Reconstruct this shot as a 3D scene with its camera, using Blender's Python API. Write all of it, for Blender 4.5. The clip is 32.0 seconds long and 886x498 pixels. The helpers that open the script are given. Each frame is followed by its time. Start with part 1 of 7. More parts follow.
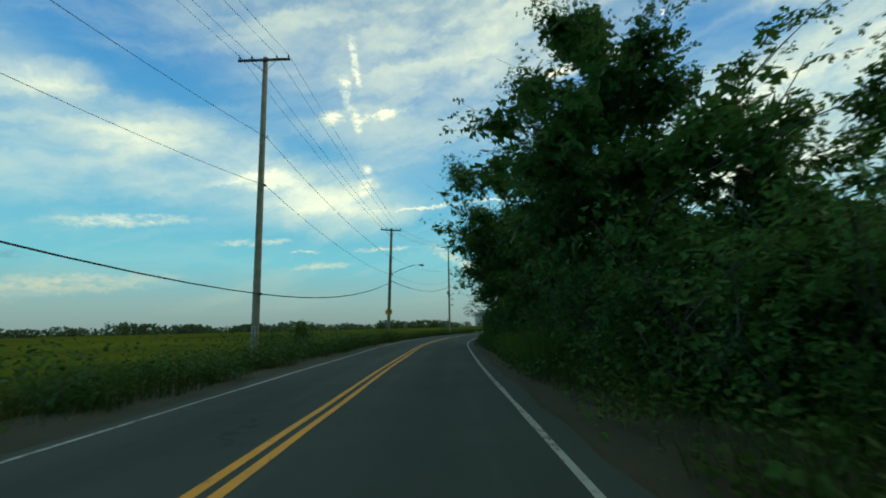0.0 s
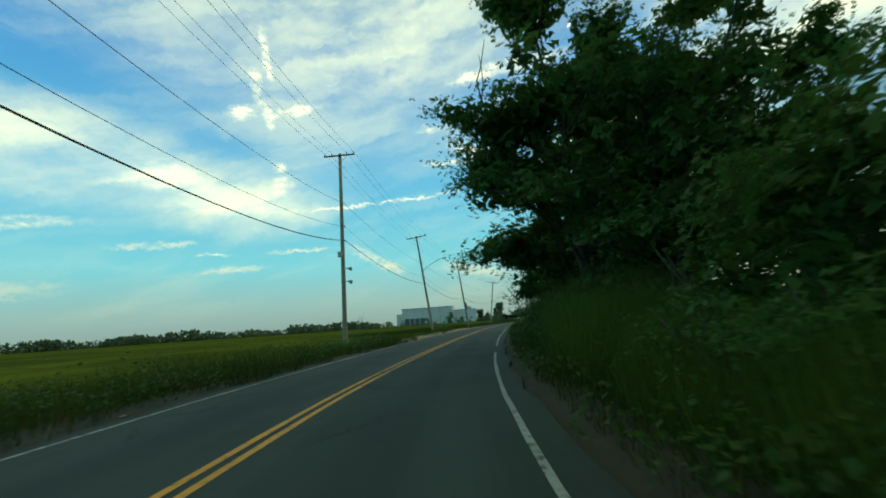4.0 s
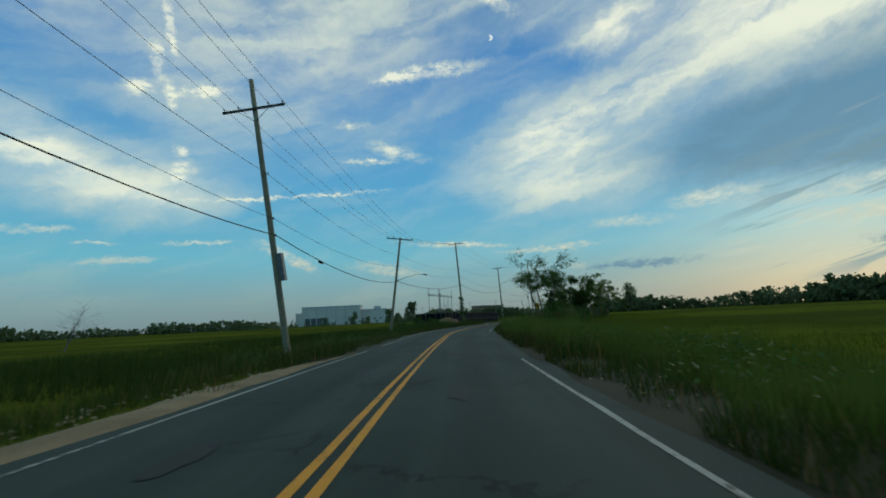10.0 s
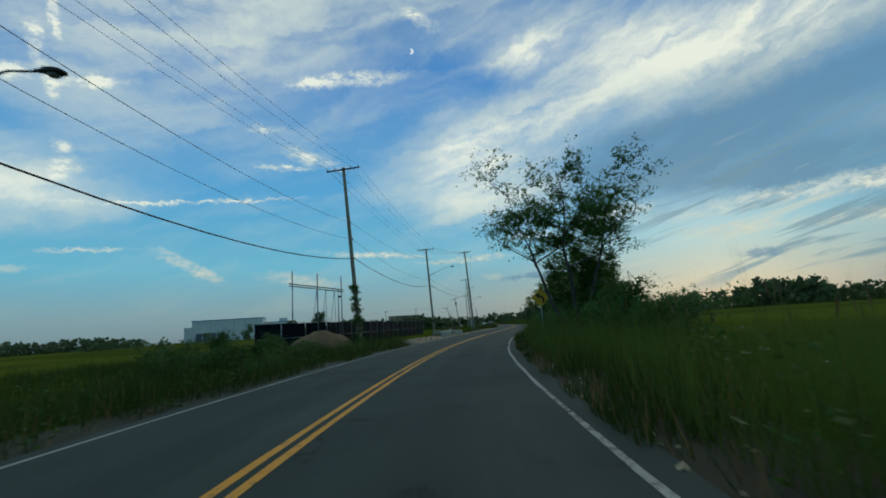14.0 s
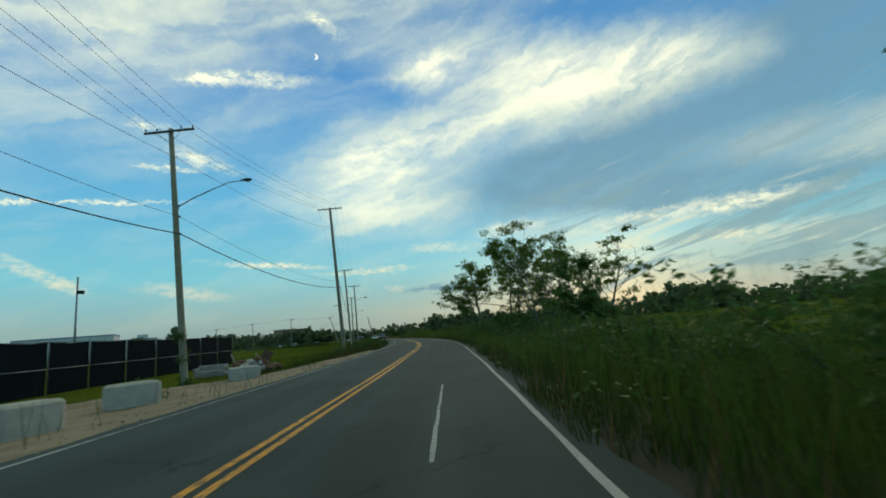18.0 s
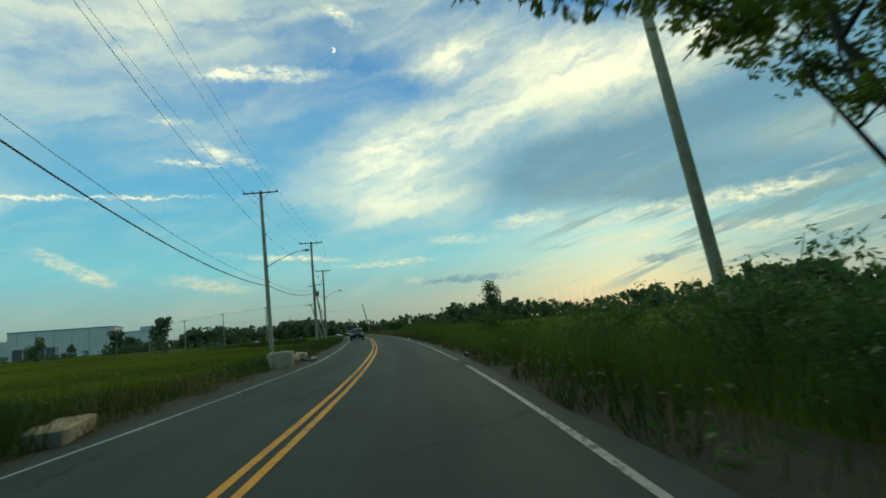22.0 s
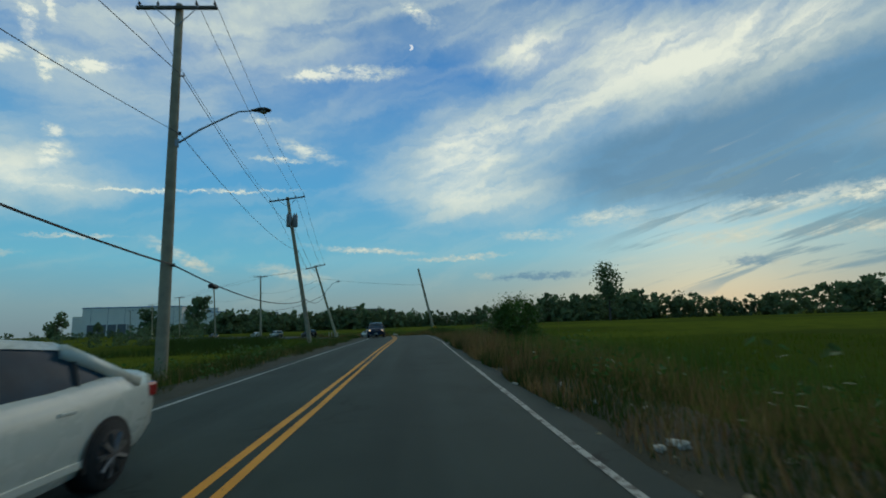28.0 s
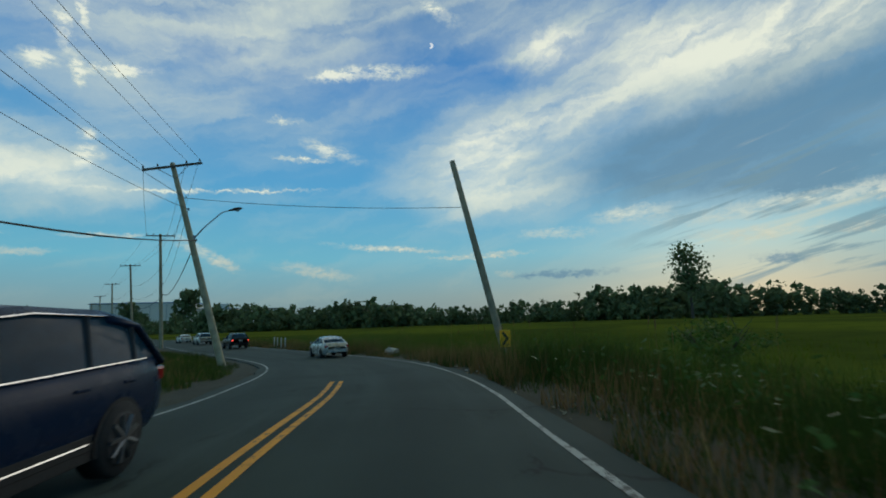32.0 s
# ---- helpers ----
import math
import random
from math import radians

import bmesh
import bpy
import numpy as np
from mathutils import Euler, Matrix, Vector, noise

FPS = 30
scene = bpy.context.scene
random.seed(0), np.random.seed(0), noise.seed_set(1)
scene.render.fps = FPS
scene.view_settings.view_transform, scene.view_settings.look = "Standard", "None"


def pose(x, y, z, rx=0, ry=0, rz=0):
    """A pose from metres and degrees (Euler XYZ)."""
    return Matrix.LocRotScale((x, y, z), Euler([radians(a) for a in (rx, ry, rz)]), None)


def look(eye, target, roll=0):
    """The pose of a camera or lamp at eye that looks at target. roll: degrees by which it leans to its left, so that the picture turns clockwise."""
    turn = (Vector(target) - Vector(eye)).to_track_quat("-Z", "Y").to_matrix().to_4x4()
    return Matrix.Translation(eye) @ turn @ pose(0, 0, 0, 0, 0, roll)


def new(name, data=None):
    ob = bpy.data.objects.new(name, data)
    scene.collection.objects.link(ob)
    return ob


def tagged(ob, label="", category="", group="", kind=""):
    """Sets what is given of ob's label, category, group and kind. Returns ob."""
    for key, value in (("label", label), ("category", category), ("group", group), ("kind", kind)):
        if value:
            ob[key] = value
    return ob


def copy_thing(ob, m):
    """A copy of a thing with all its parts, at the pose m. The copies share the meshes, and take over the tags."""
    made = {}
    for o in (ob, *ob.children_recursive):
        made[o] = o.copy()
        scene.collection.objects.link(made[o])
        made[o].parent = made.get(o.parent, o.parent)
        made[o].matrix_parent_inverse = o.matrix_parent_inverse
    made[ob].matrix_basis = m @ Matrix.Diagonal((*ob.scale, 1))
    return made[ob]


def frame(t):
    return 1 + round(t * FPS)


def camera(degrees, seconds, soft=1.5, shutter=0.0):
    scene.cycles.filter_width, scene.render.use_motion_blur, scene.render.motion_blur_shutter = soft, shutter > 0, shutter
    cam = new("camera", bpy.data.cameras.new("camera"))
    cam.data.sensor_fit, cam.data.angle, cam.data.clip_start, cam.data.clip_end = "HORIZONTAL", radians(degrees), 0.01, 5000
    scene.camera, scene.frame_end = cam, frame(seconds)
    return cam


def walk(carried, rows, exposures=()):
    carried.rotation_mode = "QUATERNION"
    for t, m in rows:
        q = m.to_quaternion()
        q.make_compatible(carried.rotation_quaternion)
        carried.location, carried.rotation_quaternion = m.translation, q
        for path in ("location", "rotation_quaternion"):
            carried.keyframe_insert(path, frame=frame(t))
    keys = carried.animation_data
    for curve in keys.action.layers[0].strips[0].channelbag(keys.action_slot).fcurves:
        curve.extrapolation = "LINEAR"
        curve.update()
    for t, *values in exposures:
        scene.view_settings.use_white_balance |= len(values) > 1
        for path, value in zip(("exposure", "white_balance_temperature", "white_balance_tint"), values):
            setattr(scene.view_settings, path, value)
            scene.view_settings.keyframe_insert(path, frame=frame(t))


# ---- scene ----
# ---------------------------------------------------------------- camera and walk
cam = camera(88.8, 32.0, soft=1.8, shutter=0.15)
EYE = 1.3
PATH = [
    (0, -0.32, 0.41, 0.93, 9.68, -1.33),
    (0.5, -0.54, 6.72, 0.69, 9.58, -1.61),
    (1, -0.73, 13.06, 0.38, 9.45, -1.79),
    (1.5, -0.85, 19.39, -0.22, 9.45, -1.93),
    (2, -0.86, 25.7, -1.44, 9.48, -2.1),
    (2.5, -0.65, 31.98, -3.88, 9.56, -2.4),
    (3, -0.17, 38.28, -5.78, 9.4, -2.89),
    (3.5, 0.62, 44.68, -8.03, 9.26, -3.43),
    (4, 1.74, 51.19, -9.23, 9.21, -3.91),
    (4.5, 2.96, 57.75, -10.3, 9.27, -4.37),
    (5, 4.29, 64.33, -11.34, 9.39, -4.8),
    (5.5, 5.71, 70.94, -12.33, 9.54, -5.17),
    (6, 7.35, 77.56, -13.11, 9.55, -5.27),
    (6.5, 9.15, 84.17, -14.47, 9.39, -5.18),
    (7, 10.94, 90.73, -15.11, 9.22, -4.86),
    (7.5, 12.72, 97.23, -15.94, 8.93, -4.35),
    (8, 14.58, 103.68, -16.82, 8.72, -3.8),
    (8.5, 16.64, 110.06, -17.76, 8.59, -3.36),
    (9, 18.84, 116.34, -18.68, 8.66, -3.05),
    (9.5, 21.16, 122.52, -19.37, 8.7, -2.91),
    (10, 23.5, 128.63, -20.06, 8.74, -2.87),
    (10.5, 25.88, 134.74, -20.63, 8.76, -2.88),
    (11, 28.33, 140.9, -21.55, 8.75, -2.85),
    (11.5, 30.86, 147.09, -22.29, 8.75, -2.79),
    (12, 33.45, 153.21, -23.04, 8.88, -2.78),
    (12.5, 36.15, 159.18, -25.16, 9.18, -2.92),
    (13, 38.95, 164.93, -28.53, 9.71, -3.23),
    (13.5, 41.9, 170.5, -29.77, 9.59, -3.57),
    (14, 45.06, 175.94, -30.51, 9.51, -3.88),
    (14.5, 48.48, 181.28, -32.63, 9.37, -4.17),
    (15, 52.08, 186.53, -36.09, 9.45, -4.4),
    (15.5, 55.93, 191.74, -38.65, 9.94, -4.51),
    (16, 60.15, 196.95, -39.92, 10.01, -4.58),
    (16.5, 64.5, 202.16, -40.83, 10.01, -4.66),
    (17, 68.97, 207.38, -41.45, 10.01, -4.78),
    (17.5, 73.53, 212.6, -41.96, 10.07, -4.92),
    (18, 78.27, 217.79, -42.96, 10.05, -5.07),
    (18.5, 83.06, 222.96, -43.56, 10.03, -5.17),
    (19, 87.77, 228.12, -43.67, 10.01, -5.2),
    (19.5, 92.36, 233.28, -43.98, 9.81, -5.14),
    (20, 96.85, 238.44, -43.98, 9.79, -5.1),
    (20.5, 101.28, 243.62, -43.84, 9.79, -5.1),
    (21, 105.66, 248.85, -43.46, 9.86, -5.13),
    (21.5, 109.98, 254.17, -42.59, 9.67, -5.12),
    (22, 114.24, 259.58, -40.53, 9.23, -5.01),
    (22.5, 118.37, 265.11, -39.09, 8.77, -4.83),
    (23, 122.28, 270.78, -37.93, 8.39, -4.64),
    (23.5, 126, 276.53, -37.66, 8.25, -4.47),
    (24, 129.56, 282.3, -37.43, 8.15, -4.31),
    (24.5, 133, 288.02, -37.16, 8.17, -4.18),
    (25, 136.4, 293.66, -36.74, 8.19, -4.02),
    (25.5, 139.69, 299.2, -35.63, 8.52, -3.71),
    (26, 142.83, 304.64, -34.24, 8.65, -3.26),
    (26.5, 145.92, 310.03, -33.12, 8.76, -2.81),
    (27, 148.96, 315.38, -32.42, 8.86, -2.43),
    (27.5, 151.93, 320.69, -32.01, 8.99, -2.13),
    (28, 154.76, 325.91, -31.38, 9.19, -2.12),
    (28.5, 157.54, 331.05, -31, 8.93, -2.24),
    (29, 160.29, 336.13, -30.49, 9, -2.24),
    (29.5, 163.02, 341.15, -30.29, 9.35, -2.23),
    (30, 165.67, 346.13, -30.27, 9.44, -2.25),
    (30.5, 168.23, 351.12, -30.09, 9.41, -2.24),
    (31, 170.7, 356.11, -29.89, 9.31, -2.16),
    (31.5, 173.07, 361.14, -29.62, 9.2, -2.03),
    (32, 175.35, 366.21, -28.73, 9.04, -1.86),
]
walk(cam, [(t, pose(x, y, EYE, 0, 0, yaw) @ pose(0, 0, 0, 90 + pitch) @ pose(0, 0, 0, 0, 0, roll)) for t, x, y, yaw, pitch, roll in PATH],
     # seconds, stops, kelvin, tint: the clip's camera opens up and warms its picture beside the dark trees
     ((0, 0.2, 6900, 0), (2, 0.35, 7050, -3), (6, 0.42, 7150, -6), (7.5, 0.2, 7050, -4), (9, -0.06, 6600, 4), (11, -0.18, 6200, 8), (13, -0.16, 6080, 10), (15, -0.1, 6250, 10),
      (17.5, 0.27, 6900, 4), (19, 0.0, 6750, 5), (21, 0.25, 7300, -2), (22.5, 0.08, 7200, 0), (24, -0.18, 6850, 5), (28, -0.2, 6180, 10), (32, -0.2, 6230, 10)))

# ---------------------------------------------------------------- sky and sun
SUN_EL, SUN_AZ = 9.0, -62.0     # degrees above the horizon, degrees to the left of +y


class Nodes:
    """Short hand for a node tree."""

    def __init__(self, tree):
        self.tree = tree

    def join(self, v, socket):
        if v is None:
            return
        if isinstance(v, bpy.types.NodeSocket):
            self.tree.links.new(v, socket)
        else:
            socket.default_value = v

    def math(self, op, a, b=None, c=None, clamp=False):
        n = self.tree.nodes.new("ShaderNodeMath")
        n.operation, n.use_clamp = op, clamp
        for i, v in enumerate((a, b, c)):
            self.join(v, n.inputs[i])
        return n.outputs[0]

    def mix(self, f, a, b, blend="MIX"):
        n = self.tree.nodes.new("ShaderNodeMix")
        n.data_type, n.blend_type = "RGBA", blend
        self.join(f, n.inputs[0])
        self.join(a, n.inputs[6])
        self.join(b, n.inputs[7])
        return n.outputs[2]

    def noise(self, vec, scale, detail=4, rough=0.55, distort=0.0):
        n = self.tree.nodes.new("ShaderNodeTexNoise")
        n.inputs["Scale"].default_value = scale
        n.inputs["Detail"].default_value = detail
        n.inputs["Roughness"].default_value = rough
        n.inputs["Distortion"].default_value = distort
        self.join(vec, n.inputs["Vector"])
        return n

    def ramp(self, f, *stops):
        n = self.tree.nodes.new("ShaderNodeValToRGB")
        r = n.color_ramp
        while len(r.elements) < len(stops):
            r.elements.new(0.5)
        for e, (p, c) in zip(r.elements, stops):
            e.position = p
            e.color = (c, c, c, 1) if isinstance(c, (int, float)) else (*c, 1)
        self.join(f, n.inputs[0])
        return n.outputs[0]

    def range(self, v, a, b, lo=0.0, hi=1.0, smooth=True):
        n = self.tree.nodes.new("ShaderNodeMapRange")
        n.interpolation_type = "SMOOTHSTEP" if smooth else "LINEAR"
        for i, x in enumerate((v, a, b, lo, hi)):
            self.join(x, n.inputs[i])
        return n.outputs[0]


def cloud(az, el, w, h, turn, strength):
    return az, el, w, h, turn, strength


WHITE_CLOUDS = (
    cloud(-43.7, 31.3, 4.38, 2.22, -7, 1.2),
    cloud(-50.4, 30.7, 12.07, 3.07, -11, 0.83),
    cloud(-61.6, 30.4, 12.61, 2.93, -12, 0.78),
    cloud(-70.2, 27.2, 8.19, 3.18, -10, 0.64),
    cloud(-75, 26.8, 5.54, 1.78, -18, 0.55),
    cloud(-57.5, 25.4, 14.69, 3.25, 2, 0.69),
    cloud(-64.7, 26.1, 8.97, 3.42, -1, 0.64),
    cloud(-33.8, 22.5, 4.65, 3.90, -3, 0.78),
    cloud(-30.6, 19.5, 7.01, 3.57, 8, 0.64),
    cloud(-41.3, 22.6, 9.20, 4.70, 14, 0.55),
    cloud(-46.7, 24.7, 11.06, 3.06, 12, 0.55),
    cloud(-39.5, 15, 5.95, 2.61, 3, 0.87),
    cloud(-31.1, 15, 4.73, 2.86, -3, 0.55),
    cloud(-35.7, 18.3, 9.46, 4.02, 6, 0.55),
    cloud(-51.8, 11.8, 4.30, 0.81, 1, 0.8),
    cloud(-43.1, 10.3, 3.90, 0.57, -2, 0.7),
    cloud(-33.5, 8, 5.26, 0.32, 1, 0.95),
    cloud(-21, 9.3, 6.11, 0.31, -4, 1),
    cloud(-36.6, 5.6, 1.18, 0.38, -4, 0.8),
    cloud(-67.7, 10.5, 12.67, 0.88, -0, 0.75),
    cloud(-76.2, 10.7, 8.76, 0.85, -2, 0.8),
    cloud(-70, 7.9, 10.20, 0.59, -4, 0.6),
    cloud(-77, 7.5, 6.59, 0.59, -1, 0.6),
    cloud(-64.6, 7.9, 7.24, 0.52, -3, 0.5),
    cloud(-68.1, 4.5, 0.67, 0.72, -7, 1.2),
    cloud(-29.4, 36.5, 2.29, 0.73, -22, 0.95),
    cloud(-19.7, 30.2, 5.51, 0.77, 4, 1.1),
    cloud(-14.6, 29.5, 2.76, 0.56, 7, 0.9),
    cloud(-8.8, 24.1, 1.85, 0.35, 6, 0.8),
    cloud(-14.6, 21, 3.19, 0.80, -13, 0.85),
    cloud(-11.2, 19.8, 2.85, 0.28, -0, 1),
    cloud(-1.9, 15.4, 9.64, 0.19, 5, 0.95),
    cloud(-0.3, 33.5, 17.64, 7.03, 17, 0.46),
    cloud(4.4, 27.7, 9.80, 4.81, 8, 0.39),
    cloud(-7.5, 32.3, 8.51, 4.12, 3, 0.41),
    cloud(24.6, 18.5, 5.63, 2.71, -21, 0.74),
    cloud(18.2, 16.3, 8.75, 3.32, -10, 0.83),
    cloud(12.5, 14.6, 5.92, 2.68, 5, 0.74),
    cloud(7.4, 18.8, 5.80, 4.36, 6, 0.32),
    cloud(12.3, 31.7, 0.43, 2.74, 14, 0.9),
    cloud(13.4, 28.4, 0.56, 1.96, 13, 0.95),
    cloud(12, 25.1, 0.53, 1.43, 11, 0.95),
    cloud(8.5, 26.2, 3.19, 0.57, 13, 0.9),
    cloud(15.1, 25.6, 1.45, 0.84, 13, 0.9),
    cloud(10.7, 19.7, 0.66, 0.65, 7, 0.85),
    cloud(10.6, 17.5, 1.10, 1.65, 6, 0.6),
    cloud(-0.9, 8.2, 3.32, 0.60, -27, 0.9),
    cloud(-12.5, 6.5, 4.23, 0.69, -10, 0.6),
    cloud(17.9, 9.3, 1.71, 0.16, 3, 0.8),
    cloud(8.1, 9.8, 3.43, 0.20, 4, 0.8),
    cloud(15.9, 7.6, 3.38, 0.35, 5, 0.7),
    cloud(23.7, 10.2, 3.30, 0.34, 5, 0.9),
    cloud(44.8, 23.9, 3.90, 1.34, 13, 1),
    cloud(36.6, 21.3, 5.81, 2.33, 1, 0.64),
    cloud(31.5, 18.4, 11.82, 4.13, -8, 0.78),
    cloud(44.4, 16, 5.28, 3.02, 13, 0.41),
    cloud(36.3, 11.7, 5.78, 0.53, 7, 0.8),
    cloud(39.5, 5, 7.67, 0.85, 5, 0.6),
)
FAR_WHITE = (cloud(-92, 14, 14, 2.4, -10, 0.5), cloud(-86, 6, 12, 1.0, -6, 0.6), cloud(56, 22, 10, 5, 6, 0.7), cloud(-5, 45, 30, 9, 0, 0.7), cloud(20, 34, 12, 5, 0, 0.5), cloud(-12, 26, 14, 6, 10, 0.22), cloud(-60, 48, 26, 8, 10, 0.7))
GREY_CLOUDS = (
    cloud(-68.6, 16.6, 17.33, 4.90, -1, 0.92),
    cloud(-76.7, 19.9, 9.53, 4.99, -9, 0.83),
    cloud(-53, 16.5, 13.17, 3.77, 1, 0.46),
    cloud(-80.2, 14.4, 6.65, 5.96, -18, 0.83),
    cloud(-43.4, 5.2, 5.84, 0.45, 0, 0.9),
    cloud(-65.6, 5.3, 2.02, 0.50, -8, 0.9),
    cloud(-72.1, 12.1, 7.07, 1.05, -2, 0.5),
    cloud(45.2, 7.4, 1.37, 0.37, 5, 0.8),
    cloud(-80, 20, 28.00, 8.70, -8, 0.74), cloud(-100, 24, 25.20, 13.05, 0, 0.74))

world = bpy.data.worlds.new("world")
scene.world = world
world.use_nodes = True
N = Nodes(world.node_tree)
world.node_tree.nodes.clear()
direction = world.node_tree.nodes.new("ShaderNodeTexCoord").outputs["Generated"]
split = world.node_tree.nodes.new("ShaderNodeSeparateXYZ")
N.join(direction, split.inputs[0])
dx, dy, dz = split.outputs
elev = N.math("MULTIPLY", N.math("ARCSINE", N.math("MINIMUM", dz, 0.9999)), 57.29578)
azim = N.math("MULTIPLY", N.math("ARCTAN2", N.math("MULTIPLY", dx, -1.0), dy), 57.29578)
flat_az = N.math("MULTIPLY", azim, N.math("COSINE", N.math("DIVIDE", elev, 57.29578)))
combine = world.node_tree.nodes.new("ShaderNodeCombineXYZ")
N.join(azim, combine.inputs[0])
N.join(elev, combine.inputs[1])
# ragged edges: the cloud coordinates are pushed about by noise, more along the streaks than across
streak = world.node_tree.nodes.new("ShaderNodeMapping")
N.join(combine.outputs[0], streak.inputs[0])
streak.inputs["Scale"].default_value = (0.07, 0.2, 1)
push_big = N.noise(streak.outputs[0], 1.0, 3, 0.6)
push_fine = N.noise(combine.outputs[0], 0.55, 5, 0.65)


def vec(op, a, b=None, scale=None):
    n = world.node_tree.nodes.new("ShaderNodeVectorMath")
    n.operation = op
    N.join(a, n.inputs[0])
    if b is not None:
        N.join(b, n.inputs[1])
    if scale is not None:
        n.inputs["Scale"].default_value = scale
    return n.outputs["Value"] if op == "LENGTH" else n.outputs[0]


push_tiny = N.noise(combine.outputs[0], 1.6, 5, 0.7)
off_tiny = vec("MULTIPLY", vec("SUBTRACT", push_tiny.outputs["Color"], (0.5, 0.5, 0.5)), (1.5, 1.1, 0))
off_big = vec("MULTIPLY", vec("SUBTRACT", push_big.outputs["Color"], (0.5, 0.5, 0.5)), (4.2, 2.0, 0))
off_fine = vec("MULTIPLY", vec("SUBTRACT", push_fine.outputs["Color"], (0.5, 0.5, 0.5)), (2.6, 1.9, 0))
soft_place = vec("ADD", vec("ADD", combine.outputs[0], off_big), off_fine)
crisp_place = vec("ADD", vec("ADD", combine.outputs[0], off_tiny), vec("SCALE", off_fine, scale=0.6))
ragged = N.noise(vec("MULTIPLY", combine.outputs[0], (0.55, 1.3, 0)), 1.0, 5, 0.65).outputs[0]
broken = N.range(ragged, 0.36, 0.60, 0.15, 1.0)


def after(place, total):
    """The same place, worked out only once total is known: keeps the shader small."""
    n = world.node_tree.nodes.new("ShaderNodeVectorMath")
    n.operation = "MULTIPLY_ADD"
    N.join(total, n.inputs[0])
    n.inputs[1].default_value = (1e-7, 1e-7, 1e-7)
    N.join(place, n.inputs[2])
    return n.outputs[0]


def layer(clouds, total=None):
    places = {True: soft_place, False: crisp_place}
    for k, (az, el, w, h, turn, strength) in enumerate(clouds):
        big = min(w, h) > 1.2
        if k % 8 == 0 and total is not None:
            places = {True: after(soft_place, total), False: after(crisp_place, total)}
        if k == 0:
            total = None
        m = world.node_tree.nodes.new("ShaderNodeMapping")
        m.vector_type = "TEXTURE"
        N.join(places[big], m.inputs[0])
        m.inputs["Location"].default_value = (az, el, 0)
        m.inputs["Rotation"].default_value = (0, 0, radians(-turn))
        c = math.cos(radians(el))
        m.inputs["Scale"].default_value = (w / (c if abs(turn) < 45 else 1), h, 1)
        far = vec("LENGTH", m.outputs[0])
        f = N.range(far, 1.7 if big else 1.5, 0.1 if big else 0.2, 0.0, strength * (1.0 if big else 1.7))
        if not big:
            f = N.math("MULTIPLY", f, broken)
        total = f if total is None else N.math("ADD", total, f)
    return total


tilt = world.node_tree.nodes.new("ShaderNodeMapping")
N.join(soft_place, tilt.inputs[0])
tilt.inputs["Rotation"].default_value = (0, 0, radians(14))
wisps = N.noise(vec("MULTIPLY", tilt.outputs[0], (0.07, 0.30, 0)), 1.0, 6, 0.55, 0.5).outputs[0]
grain = N.noise(vec("MULTIPLY", crisp_place, (0.32, 0.75, 0)), 1.0, 6, 0.6, 0.3).outputs[0]
white = layer(WHITE_CLOUDS + FAR_WHITE)
# overlapping veils never quite close: 1 - exp(-density)
dense = N.math("SUBTRACT", 1.0, N.math("EXPONENT", N.math("MULTIPLY", white, -1.15)))
grey = layer(GREY_CLOUDS, white)
thin = N.math("MULTIPLY", N.range(wisps, 0.42, 0.8, 0.0, 0.26), N.range(grey, 0.9, 0.2))
soften = N.math("ADD", N.range(wisps, 0.28, 0.62, 0.52, 1.08), N.range(grain, 0.3, 0.7, -0.10, 0.12))
white_f = N.math("ADD", N.math("MULTIPLY", dense, soften), thin)
white_f = N.math("MULTIPLY", N.math("MINIMUM", white_f, 1.0), N.range(elev, 0.8, 4.0))
grey_f = N.math("MULTIPLY", N.math("MINIMUM", grey, 1.0), N.range(wisps, 0.2, 0.6, 0.6, 0.95))
height = N.math("DIVIDE", elev, 60.0, clamp=True)
clear = N.ramp(height, (0.0, (0.21, 0.27, 0.31)), (0.05, (0.23, 0.35, 0.41)), (0.13, (0.16, 0.45, 0.62)), (0.28, (0.10, 0.36, 0.66)),
               (0.5, (0.055, 0.23, 0.58)), (0.68, (0.05, 0.19, 0.46)), (0.88, (0.24, 0.27, 0.18)), (1.0, (0.26, 0.27, 0.16)))
# a faint warm glow low in the sky towards the sun
toward = N.range(N.math("ABSOLUTE", N.math("SUBTRACT", azim, SUN_AZ)), 75.0, 5.0, 0.0, 1.0)
low = N.range(elev, 11.0, 0.0, 0.0, 1.0)
clear = N.mix(N.math("MULTIPLY", N.math("MULTIPLY", toward, low), 0.25), clear, (0.29, 0.31, 0.29, 1))
sky = world.node_tree.nodes.new("ShaderNodeTexSky")
sky.sky_type, sky.sun_disc = "NISHITA", False
sky.sun_elevation, sky.sun_rotation = radians(SUN_EL), radians(-SUN_AZ)
sky.air_density, sky.dust_density = 1.2, 1.5
scaled = vec("SCALE", sky.outputs[0], scale=0.06)
clear = N.mix(0.1, clear, scaled)
col = N.mix(N.math("MULTIPLY", grey_f, 0.85), clear, (0.135, 0.24, 0.36, 1))
thick = N.math("MULTIPLY", N.range(white, 0.7, 1.9), N.range(wisps, 0.28, 0.52, 0.25, 1.0))
sunlit = N.mix(N.range(elev, 14.0, 3.0), N.mix(thick, (0.62, 0.65, 0.62, 1), (0.93, 0.87, 0.74, 1)), (0.54, 0.52, 0.44, 1))
col = N.mix(N.math("MULTIPLY", white_f, 0.9), col, sunlit)
